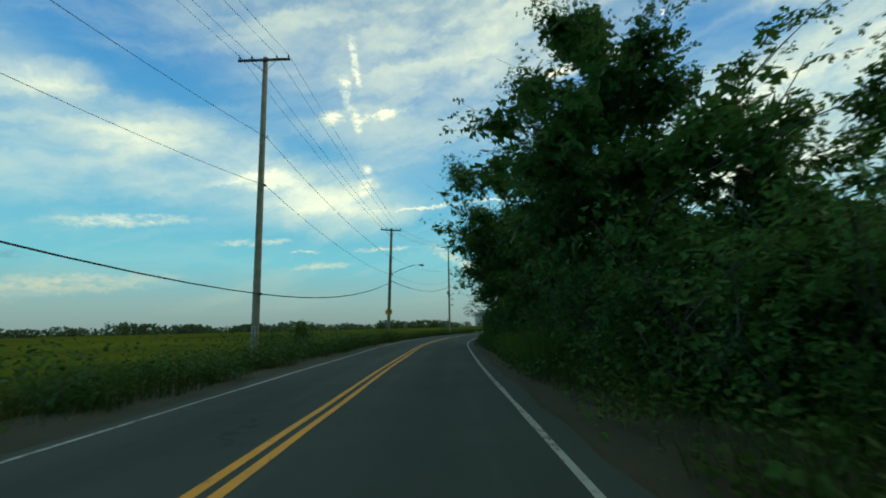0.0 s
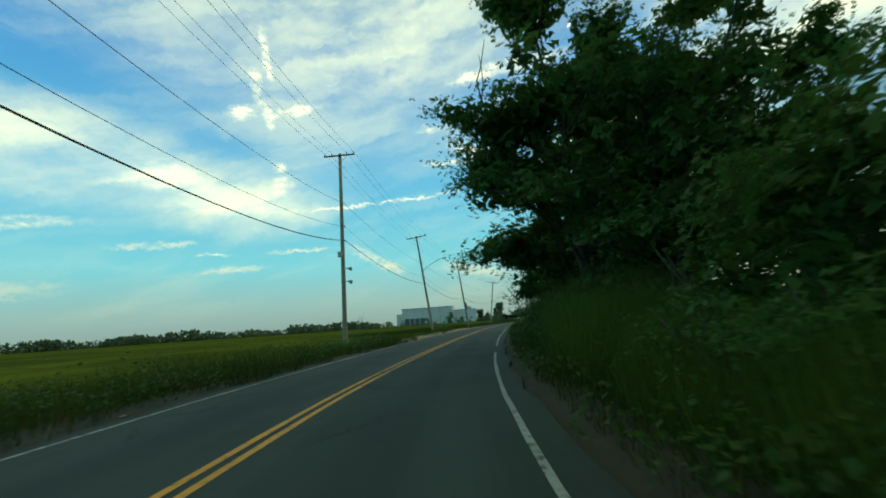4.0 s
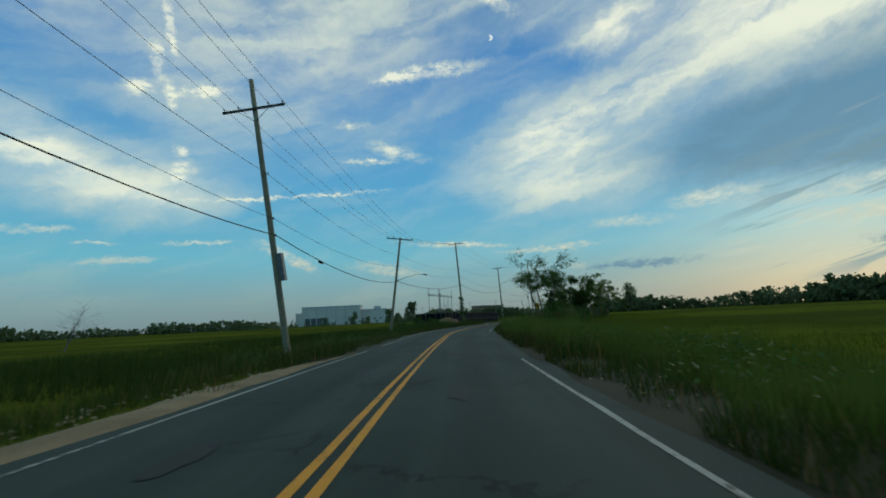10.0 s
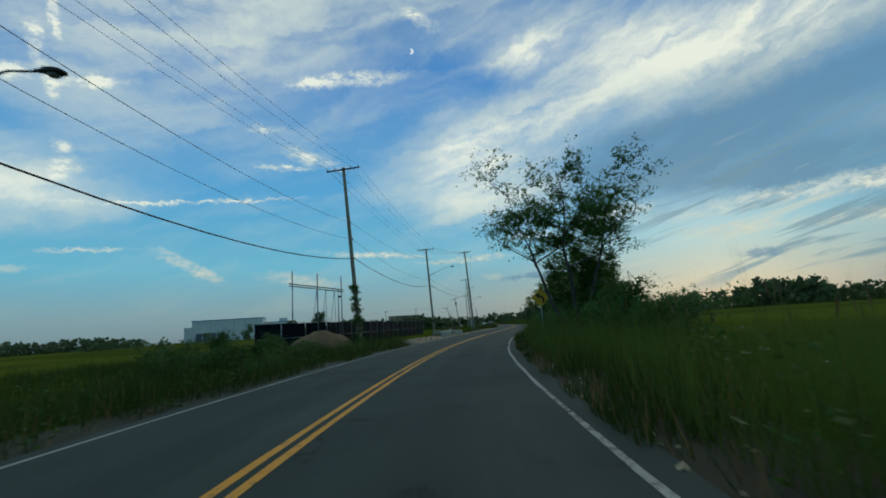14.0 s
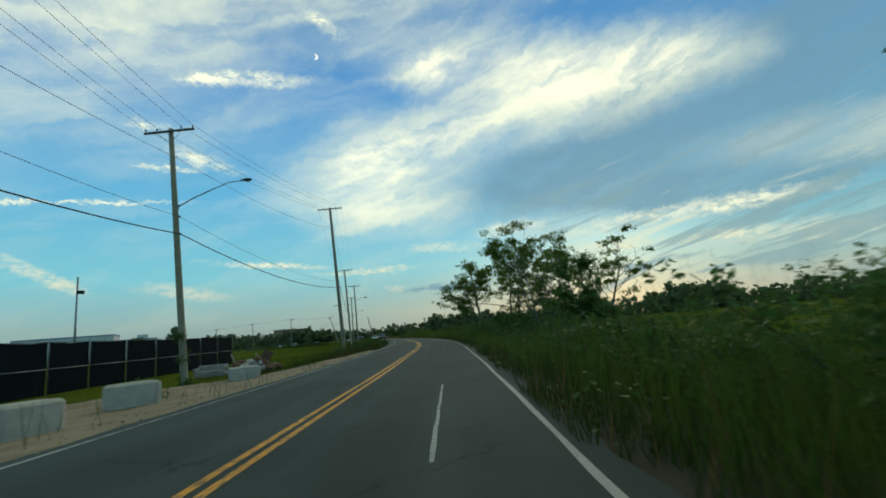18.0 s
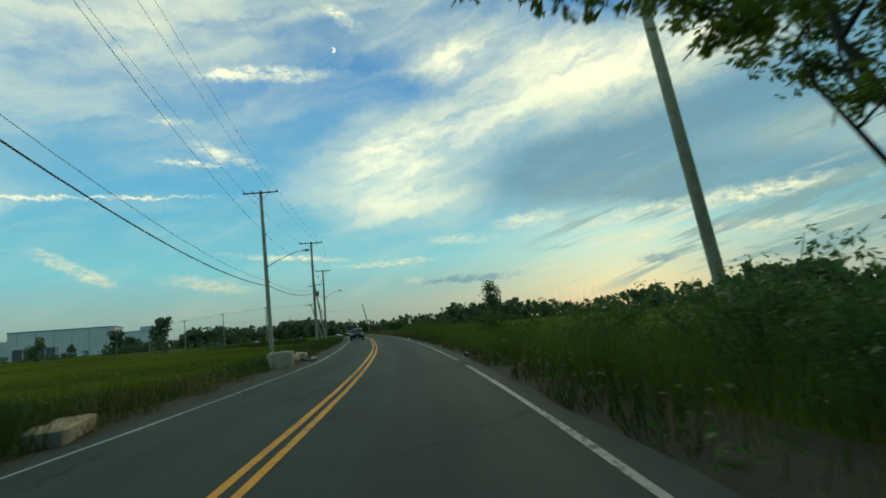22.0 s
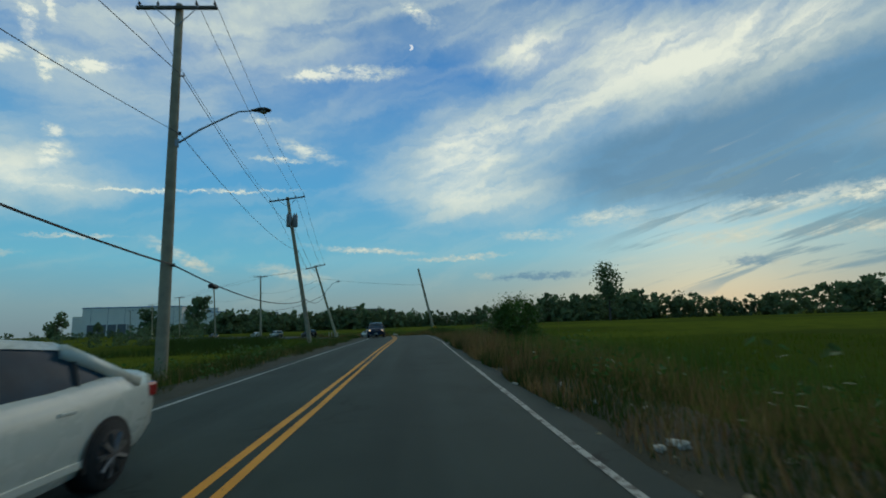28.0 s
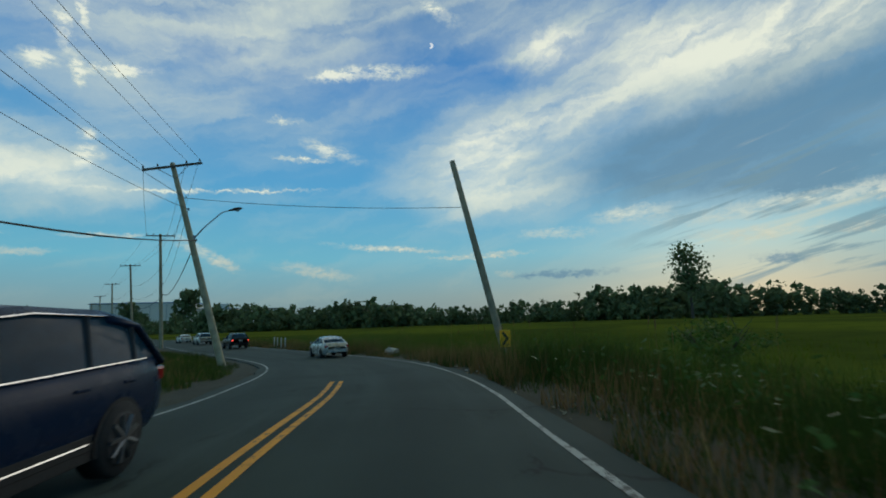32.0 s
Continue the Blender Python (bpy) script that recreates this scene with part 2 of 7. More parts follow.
# long low streaks of cloud on the sunny side, rising to the right
lean = N.math("ADD", elev, N.math("MULTIPLY", azim, 0.22))
rows_ = world.node_tree.nodes.new("ShaderNodeCombineXYZ")
N.join(N.math("MULTIPLY", azim, 0.05), rows_.inputs[0])
N.join(N.math("MULTIPLY", lean, 0.42), rows_.inputs[1])
bands = N.noise(rows_.outputs[0], 1.0, 6, 0.6, 0.6).outputs[0]
where = N.math("MULTIPLY", N.range(azim, -46.0, -62.0), N.range(elev, 22.0, 12.0))
where = N.math("MULTIPLY", where, N.range(elev, 1.0, 4.0))
col = N.mix(N.math("MULTIPLY", where, N.range(bands, 0.50, 0.40, 0.0, 0.75)), col, (0.20, 0.30, 0.37, 1))
col = N.mix(N.math("MULTIPLY", where, N.range(bands, 0.58, 0.72, 0.0, 0.55)), col, (0.74, 0.66, 0.51, 1))
# evening air over the marsh: less red than neutral
col = N.mix(1.0, col, (0.93, 1.0, 0.92, 1), "MULTIPLY")
# a pale half moon, its lit side towards the sun
def moon_disc(az, el, radius):
    away = vec("LENGTH", vec("MULTIPLY", vec("SUBTRACT", combine.outputs[0], (az, el, 0)), (math.cos(radians(el)), 1, 0)))
    return N.range(away, radius * 1.15, radius * 0.85)


moon_f = N.math("MULTIPLY", moon_disc(-27.95, 33.25, 0.30), N.math("SUBTRACT", 1.0, moon_disc(-27.63, 33.27, 0.27)), clamp=True)
col = N.mix(N.math("MULTIPLY", moon_f, 0.8), col, (0.80, 0.82, 0.80, 1))
ground_half = N.range(elev, 0.0, -2.0)
col = N.mix(ground_half, col, (0.05, 0.07, 0.05, 1))
background = world.node_tree.nodes.new("ShaderNodeBackground")
N.join(col, background.inputs[0])
background.inputs[1].default_value = 1.17
out = world.node_tree.nodes.new("ShaderNodeOutputWorld")
N.tree.links.new(background.outputs[0], out.inputs[0])

sun = new("sun", bpy.data.lights.new("sun", "SUN"))
sun.data.energy, sun.data.angle, sun.data.color = 0.5, radians(42), (1.0, 0.86, 0.66)
a, e = radians(SUN_AZ), radians(24)
sun.matrix_world = look((0, 0, 0), (math.sin(a) * math.cos(e), -math.cos(a) * math.cos(e), -math.sin(e)))

# ---------------------------------------------------------------- materials
def material(name, base, rough=0.7, metal=0.0, vary=None, scale=6.0, fine=60.0, bump=0.0, island=0.0, objects=0.0, coords="Object", spec=0.4, through_light=0.0):
    """A surface with two scales of mottling, fine relief and, where asked, a shade of its own for each piece."""
    m = bpy.data.materials.new(name)
    m.use_nodes = True
    n = Nodes(m.node_tree)
    shader = m.node_tree.nodes["Principled BSDF"]
    tc = m.node_tree.nodes.new("ShaderNodeTexCoord").outputs[coords]
    big = n.noise(tc, scale, 3, 0.6).outputs[0]
    small = n.noise(tc, fine, 3, 0.7).outputs[0]
    vary = vary or tuple(c * 0.6 for c in base)
    f = n.math("ADD", n.range(big, 0.3, 0.7, 0.0, 0.65), n.range(small, 0.3, 0.7, 0.0, 0.35))
    col = n.mix(f, (*base, 1), (*vary, 1))
    if island or objects:
        g = m.node_tree.nodes.new("ShaderNodeNewGeometry").outputs["Random Per Island"] if island else m.node_tree.nodes.new("ShaderNodeObjectInfo").outputs["Random"]
        k = island or objects
        hs = m.node_tree.nodes.new("ShaderNodeHueSaturation")
        n.join(n.range(g, 0, 1, 0.5 - 0.05 * k, 0.5 + 0.02 * k, smooth=False), hs.inputs["Hue"])
        n.join(n.range(g, 0, 1, 1 - 0.55 * k, 1 + 0.5 * k, smooth=False), hs.inputs["Value"])
        n.join(col, hs.inputs["Color"])
        col = hs.outputs[0]
    n.join(col, shader.inputs["Base Color"])
    n.join(n.range(small, 0.3, 0.7, max(rough - 0.1, 0.02), min(rough + 0.1, 1)), shader.inputs["Roughness"])
    shader.inputs["Metallic"].default_value = metal
    shader.inputs["Specular IOR Level"].default_value = spec
    if bump:
        b = m.node_tree.nodes.new("ShaderNodeBump")
        b.inputs["Strength"].default_value = bump
        b.inputs["Distance"].default_value = 0.02
        n.join(small, b.inputs["Height"])
        n.join(b.outputs[0], shader.inputs["Normal"])
    if through_light:
        t = m.node_tree.nodes.new("ShaderNodeBsdfTranslucent")
        n.join(col, t.inputs[0])
        mixer = m.node_tree.nodes.new("ShaderNodeMixShader")
        mixer.inputs[0].default_value = through_light
        n.tree.links.new(shader.outputs[0], mixer.inputs[1])
        n.tree.links.new(t.outputs[0], mixer.inputs[2])
        n.tree.links.new(mixer.outputs[0], m.node_tree.nodes["Material Output"].inputs[0])
    return m


def asphalt_material():
    m = bpy.data.materials.new("asphalt")
    m.use_nodes = True
    n = Nodes(m.node_tree)
    shader = m.node_tree.nodes["Principled BSDF"]
    uv = m.node_tree.nodes.new("ShaderNodeUVMap").outputs[0]
    tc = m.node_tree.nodes.new("ShaderNodeTexCoord").outputs["Object"]
    sep = m.node_tree.nodes.new("ShaderNodeSeparateXYZ")
    n.join(uv, sep.inputs[0])
    stones = n.noise(tc, 90, 3, 0.7).outputs[0]
    blotch = n.noise(tc, 0.35, 4, 0.6).outputs[0]
    mp = m.node_tree.nodes.new("ShaderNodeMapping")
    n.join(uv, mp.inputs[0])
    mp.inputs["Scale"].default_value = (1.3, 0.05, 1)
    lanes = n.noise(mp.outputs[0], 1.0, 4, 0.6).outputs[0]
    col = n.mix(n.range(blotch, 0.35, 0.7), (0.047, 0.064, 0.056, 1), (0.034, 0.048, 0.042, 1))
    col = n.mix(n.range(lanes, 0.42, 0.68, 0, 0.6), col, (0.062, 0.082, 0.072, 1))
    # the middle of each lane is darker with oil
    lane = n.math("ABSOLUTE", n.math("SUBTRACT", n.math("ABSOLUTE", sep.outputs[0]), 1.6))
    col = n.mix(n.range(lane, 0.75, 0.1, 0.0, 0.45), col, (0.027, 0.038, 0.034, 1))
    crack = m.node_tree.nodes.new("ShaderNodeTexVoronoi")
    crack.feature = "DISTANCE_TO_EDGE"
    crack.inputs["Scale"].default_value = 0.28
    warp = m.node_tree.nodes.new("ShaderNodeVectorMath")
    warp.operation = "ADD"
    n.join(tc, warp.inputs[0])
    n.join(n.noise(tc, 1.3, 4, 0.7).outputs["Color"], warp.inputs[1])
    n.join(warp.outputs[0], crack.inputs["Vector"])
    line = n.math("MULTIPLY", n.range(crack.outputs[0], 0.012, 0.003), n.range(blotch, 0.5, 0.6))
    col = n.mix(n.math("MULTIPLY", line, 0.7), col, (0.016, 0.016, 0.016, 1))
    col = n.mix(n.range(stones, 0.58, 0.75, 0, 0.35), col, (0.11, 0.105, 0.09, 1))
    n.join(col, shader.inputs["Base Color"])
    shader.inputs["Roughness"].default_value = 0.85
    shader.inputs["Specular IOR Level"].default_value = 0.2
    b = m.node_tree.nodes.new("ShaderNodeBump")
    b.inputs["Strength"].default_value, b.inputs["Distance"].default_value = 0.5, 0.01
    n.join(stones, b.inputs["Height"])
    n.join(b.outputs[0], shader.inputs["Normal"])
    return m


def paint_material(name, base, wear):
    """Road paint, chipped through to the asphalt in patches."""
    m = bpy.data.materials.new(name)
    m.use_nodes = True
    n = Nodes(m.node_tree)
    shader = m.node_tree.nodes["Principled BSDF"]
    tc = m.node_tree.nodes.new("ShaderNodeTexCoord").outputs["Object"]
    chips = n.noise(tc, 7, 6, 0.75).outputs[0]
    zone = n.noise(tc, 0.12, 2, 0.5).outputs[0]
    f = n.range(n.math("ADD", chips, n.math("MULTIPLY", zone, 0.5)), wear, wear + 0.12)
    dirt = n.noise(tc, 1.5, 3).outputs[0]
    col = n.mix(n.range(dirt, 0.3, 0.8, 0, 0.45), (*base, 1), tuple(c * 0.55 for c in base) + (1,))
    n.join(n.mix(f, col, (0.045, 0.043, 0.037, 1)), shader.inputs["Base Color"])
    shader.inputs["Roughness"].default_value = 0.7
    return m


def ground_material():
    m = bpy.data.materials.new("marsh_ground")
    m.use_nodes = True
    n = Nodes(m.node_tree)
    shader = m.node_tree.nodes["Principled BSDF"]
    tc = m.node_tree.nodes.new("ShaderNodeTexCoord").outputs["Object"]
    mp = m.node_tree.nodes.new("ShaderNodeMapping")
    n.join(tc, mp.inputs[0])
    mp.inputs["Scale"].default_value = (1, 1.0, 1)
    fields = n.noise(mp.outputs[0], 0.018, 5, 0.6, 0.4).outputs[0]
    tufts = n.noise(tc, 0.35, 5, 0.7).outputs[0]
    fine = n.noise(tc, 9, 4, 0.7).outputs[0]
    col = n.mix(n.range(fields, 0.40, 0.60), (0.116, 0.138, 0.018, 1), (0.062, 0.080, 0.016, 1))
    col = n.mix(n.range(tufts, 0.45, 0.7, 0, 0.7), col, (0.046, 0.062, 0.014, 1))
    col = n.mix(n.range(fine, 0.5, 0.8, 0, 0.5), col, (0.085, 0.100, 0.022, 1))
    n.join(col, shader.inputs["Base Color"])
    shader.inputs["Roughness"].default_value = 1.0
    shader.inputs["Specular IOR Level"].default_value = 0.0
    b = m.node_tree.nodes.new("ShaderNodeBump")
    b.inputs["Strength"].default_value, b.inputs["Distance"].default_value = 0.8, 0.3
    n.join(tufts, b.inputs["Height"])
    n.join(b.outputs[0], shader.inputs["Normal"])
    return m


ASPHALT = asphalt_material()
YELLOW_PAINT = paint_material("yellow_road_paint", (0.80, 0.33, 0.005), 0.80)
WHITE_PAINT = paint_material("white_road_paint", (0.37, 0.38, 0.345), 0.76)
GROUND = ground_material()
GRAVEL = material("gravel_dirt", (0.060, 0.056, 0.032), 0.95, vary=(0.032, 0.032, 0.018), scale=1.2, fine=40, bump=0.9)
SAND = material("pale_sandy_dirt", (0.36, 0.265, 0.155), 0.95, vary=(0.18, 0.130, 0.070), scale=0.8, fine=30, bump=0.8)
POLE_WOOD = material("weathered_pole_wood", (0.42, 0.355, 0.225), 0.85, vary=(0.26, 0.22, 0.145), scale=2.5, fine=45, bump=0.6, objects=0.25)
ARM_WOOD = material("crossarm_wood", (0.13, 0.11, 0.09), 0.85, vary=(0.07, 0.06, 0.05), scale=3, fine=50, bump=0.5)
GALV = material("galvanised_steel", (0.34, 0.35, 0.36), 0.45, 0.7, vary=(0.22, 0.23, 0.24), scale=5, fine=60)
DARK_METAL = material("dark_painted_metal", (0.055, 0.058, 0.06), 0.55, 0.3, scale=5, fine=60)
PORCELAIN = material("brown_porcelain", (0.07, 0.05, 0.04), 0.25, scale=8, fine=40)
CABLE = material("black_cable_jacket", (0.016, 0.017, 0.018), 0.6, scale=2, fine=20)
ALUMINIUM_WIRE = material("dull_wire", (0.06, 0.065, 0.07), 0.5, 0.5, scale=2, fine=20)
BARK = material("tree_bark", (0.105, 0.085, 0.065), 0.9, vary=(0.045, 0.037, 0.03), scale=3, fine=40, bump=0.9)
DEAD_BARK = material("grey_dead_wood", (0.20, 0.18, 0.16), 0.85, vary=(0.11, 0.10, 0.09), scale=4, fine=50, bump=0.6)
LEAF = material("locust_leaf", (0.090, 0.195, 0.046), 0.55, vary=(0.052, 0.128, 0.034), scale=0.5, fine=3, island=0.6, spec=0.12, through_light=0.42)
LEAF_PALE = material("sumac_leaf", (0.135, 0.215, 0.036), 0.55, vary=(0.085, 0.155, 0.028), scale=0.5, fine=3, island=0.6, spec=0.12, through_light=0.42)
LEAF_DARK = material("shrub_leaf", (0.082, 0.168, 0.036), 0.55, vary=(0.046, 0.104, 0.024), scale=0.6, fine=3, island=0.6, spec=0.12, through_light=0.42)
# distance haze is put into this colour: paler and greyer than near leaves
HAZED_LEAF = material("hazed_distant_foliage", (0.145, 0.205, 0.095), 0.7, vary=(0.100, 0.150, 0.070), scale=0.05, fine=0.6, island=0.5, spec=0.2, through_light=0.45)
GRASS = material("verge_grass", (0.055, 0.092, 0.015), 0.7, vary=(0.030, 0.055, 0.011), scale=0.25, fine=1.2, island=0.5, spec=0.08, through_light=0.3)
MARSH_GRASS = material("marsh_grass", (0.128, 0.170, 0.010), 0.7, vary=(0.072, 0.106, 0.010), scale=0.05, fine=0.5, island=0.45, spec=0.03, through_light=0.3)
LAWN = material("mown_grass", (0.110, 0.150, 0.016), 0.7, vary=(0.070, 0.105, 0.012), scale=0.2, fine=1.2, island=0.4, spec=0.2, through_light=0.3)
DRY_GRASS = material("dry_grass", (0.33, 0.20, 0.070), 0.75, vary=(0.20, 0.125, 0.048), scale=0.3, fine=3, island=0.6, spec=0.2, through_light=0.3)
REED = material("reed_blade", (0.115, 0.178, 0.030), 0.65, vary=(0.064, 0.108, 0.019), scale=0.2, fine=1.2, island=0.5, spec=0.08, through_light=0.42)

# ---------------------------------------------------------------- building blocks
def part(name, bm, mat, parent, label=""):
    me = bpy.data.meshes.new(name)
    bm.to_mesh(me)
    bm.free()
    me.materials.append(mat)
    ob = new(name, me)
    ob.parent = parent
    return tagged(ob, label)


def mesh_object(name, verts, faces, mat, parent=None, smooth=False):
    me = bpy.data.meshes.new(name)
    me.from_pydata([tuple(v) for v in verts], [], faces)
    if smooth:
        me.polygons.foreach_set("use_smooth", [True] * len(me.polygons))
    me.materials.append(mat)
    ob = new(name, me)
    ob.parent = parent
    return ob


def poly_object(name, verts, sizes, mat, parent=None):
    """A mesh of loose pieces from an array of corners, piece after piece; sizes: corners of each face."""
    verts, sizes = np.asarray(verts, np.float32).reshape(-1, 3), np.asarray(sizes, np.int32)
    me = bpy.data.meshes.new(name)
    me.vertices.add(len(verts))
    me.vertices.foreach_set("co", verts.ravel())
    me.loops.add(len(verts))
    me.loops.foreach_set("vertex_index", np.arange(len(verts), dtype=np.int32))
    me.polygons.add(len(sizes))
    me.polygons.foreach_set("loop_start", np.concatenate([[0], np.cumsum(sizes)[:-1]]).astype(np.int32))
    me.update(calc_edges=True)
    me.materials.append(mat)
    ob = new(name, me)
    ob.parent = parent
    return ob


def thing(name, at, label, category, group="", turn=0.0):
    e = new(name)
    e.matrix_world = pose(*at, 0, 0, turn)
    e.empty_display_size = 0.3
    return tagged(e, label, category, group)


def box_bm(size, at=(0, 0, 0), bevel=0.0, m=None):
    bm = bmesh.new()
    bmesh.ops.create_cube(bm, size=1.0)
    bmesh.ops.scale(bm, vec=size, verts=bm.verts)
    if bevel:
        bmesh.ops.bevel(bm, geom=bm.edges[:], offset=bevel, segments=2, affect="EDGES", profile=0.6)
    if m is not None:
        bmesh.ops.transform(bm, matrix=m, verts=bm.verts)
    bmesh.ops.translate(bm, vec=at, verts=bm.verts)
    return bm


def tube_data(points, radii, sides=8, closed=True):
    """Corners and faces of a tapered tube along the points."""
    pts = [Vector(p) for p in points]
    verts, faces = [], []
    for i, p in enumerate(pts):
        t = (pts[min(i + 1, len(pts) - 1)] - pts[max(i - 1, 0)]).normalized()
        u = t.cross(Vector((0.31, 0.94, 0.12))).normalized()
        v = t.cross(u)
        for k in range(sides):
            a = 2 * math.pi * k / sides
            verts.append(p + radii[i] * (u * math.cos(a) + v * math.sin(a)))
    for i in range(len(pts) - 1):
        for k in range(sides):
            a, b = i * sides + k, i * sides + (k + 1) % sides
            faces.append((a, b, b + sides, a + sides))
    if closed:
        faces.append(tuple(range(sides))[::-1])
        faces.append(tuple(range((len(pts) - 1) * sides, len(pts) * sides)))
    return verts, faces


def tube(name, points, radii, mat, parent, sides=8, label=""):
    if not isinstance(radii, (list, tuple)):
        radii = [radii] * len(points)
    v, f = tube_data(points, radii, sides)
    return tagged(mesh_object(name, v, f, mat, parent, smooth=sides > 5), label)


def merged(chunks):
    verts, faces = [], []
    for v, f in chunks:
        n = len(verts)
        verts += list(v)
        faces += [tuple(i + n for i in q) for q in f]
    return verts, faces


# ---------------------------------------------------------------- the road's line
LINE = ((-1.5, -89.4), (-1.9, -44.4), (-2.31, 0.6), (-2.52, 19.6), (-2.16, 38.72), (0.44, 58.15), (5.79, 78.32), (11.96, 98.12), (18.06, 117.25),
        (24.32, 134.29), (32.14, 153.63), (40.24, 171.63), (50.13, 187.62), (62, 203.17), (76.72, 219.76), (90.77, 234.9), (104.18, 249.88),
        (117.09, 266.38), (128.12, 282.69), (138.62, 300.23), (148.14, 316.98), (155.89, 331.8), (163.55, 346.68), (169.83, 358.69),
        (172.77, 364.46), (175.5, 370.74), (178.11, 376.63), (180.11, 383.52), (181.11, 391), (180.93, 398.99), (179.59, 407), (177.5, 418),
        (174, 440), (166, 480), (150, 560), (128, 680))


def spline(points, steps=12):
    p = np.array(points, float)
    rows = []
    for i in range(len(p) - 1):
        a, b, c, d = p[max(i - 1, 0)], p[i], p[i + 1], p[min(i + 2, len(p) - 1)]
        for j in range(steps):
            u = j / steps
            rows.append(0.5 * (2 * b + (c - a) * u + (2 * a - 5 * b + 4 * c - d) * u * u + (3 * b - a - 3 * c + d) * u ** 3))
    return np.array(rows + [p[-1]])


CENTRE = spline(LINE)
ALONG = np.concatenate([[0], np.cumsum(np.hypot(*np.diff(CENTRE, axis=0).T))])
TANGENT = np.gradient(CENTRE, axis=0)
TANGENT /= np.hypot(*TANGENT.T)[:, None]


def left_edge(s):
    """Where the white line on the left runs."""
    return float(np.interp(s, (0, 112, 136, 177, 214, 244, 271, 338, 377, 405, 433, 494, 515, 560, 800), (2.7, 2.7, 2.98, 3.6, 3.35, 2.98, 3.3, 3.58, 3.5, 2.45, 2.75, 2.77, 2.45, 2.9, 3.1)))


def right_edge(s):
    """Where the white line on the right runs."""
    return float(np.interp(s, (0, 110, 134, 175, 216, 240, 275, 295, 336, 377, 404, 432, 469, 491, 513, 800), (-3.1, -3.1, -3.25, -3.2, -3.2, -3.15, -3.55, -3.42, -3.65, -3.45, -3.18, -3.06, -3.35, -3.6, -3.28, -3.3)))


def road_z(s):
    """The road falls a little past the bend's start."""
    u = np.clip((np.asarray(s, float) - 508) / 34, 0, 1)
    return -0.8 * u * u * (3 - 2 * u)


def spot(s, d):
    """World x, y of places s metres along the road and d metres to the left of its middle."""
    s, d = np.asarray(s, float), np.asarray(d, float)
    x, y = np.interp(s, ALONG, CENTRE[:, 0]), np.interp(s, ALONG, CENTRE[:, 1])
    tx, ty = np.interp(s, ALONG, TANGENT[:, 0]), np.interp(s, ALONG, TANGENT[:, 1])
    return np.stack([x - ty * d, y + tx * d], -1)


def heading(s):
    """Degrees to the left of +y of the road at s."""
    return math.degrees(math.atan2(-np.interp(s, ALONG, TANGENT[:, 0]), np.interp(s, ALONG, TANGENT[:, 1])))


def ground_z(s, d):
    """The verge slopes from the road's edge down to the marsh."""
    d = np.abs(np.asarray(d, float))
    u = np.clip((d - 4.2) / 5.5, 0, 1)
    return road_z(s) * (1 - u) - 0.05 * (1 - u) - 0.55 * u * u * (3 - 2 * u) - 0.1 * u


def on_ground(s, d, sink=0.0):
    x, y = spot(s, d)
    return float(x), float(y), float(ground_z(s, d)) - sink


# ---------------------------------------------------------------- ground and road
def graded(lo, hi, fine_lo, fine_hi, step):
    inner = np.arange(fine_lo, fine_hi + 0.1, step)
    left = fine_lo - np.geomspace(step, fine_lo - lo, 22)[::-1]
    right = fine_hi + np.geomspace(step, hi - fine_hi, 22)
    return np.concatenate([left, inner, right])


def build_ground():
    xs, ys = graded(-3200, 3400, -34, 214, 2.0), graded(-3000, 3600, -110, 480, 2.0)
    gx, gy = np.meshgrid(xs, ys)
    p = np.stack([gx.ravel(), gy.ravel()], -1)
    near, side = np.full(len(p), 1e9), np.zeros(len(p))
    for i in range(0, len(CENTRE)):
        r = p - CENTRE[i]
        q = (r * r).sum(1)
        hit = q < near
        near[hit], side[hit] = q[hit], ALONG[i]
    d = np.sqrt(near)
    z = ground_z(side, d) - np.where(d < 5.4, 0.14, 0.0)
    rng = np.random.RandomState(3)
    z = z + np.where(d > 7, 0.10 * (rng.rand(len(p)) - 0.5), 0)
    z = np.where(d > 500, -0.65, z)
    nx, ny = len(xs), len(ys)
    verts = np.concatenate([p, z[:, None]], 1)
    i = np.arange((ny - 1) * nx).reshape(ny - 1, nx)[:, :-1].ravel()
    faces = np.stack([i, i + 1, i + nx + 1, i + nx], 1)
    ob = mesh_object("ground", verts, faces.tolist(), GROUND, smooth=True)
    tagged(ob, "flat green marsh grassland reaching to the horizon", "ground", kind="structure")


build_ground()


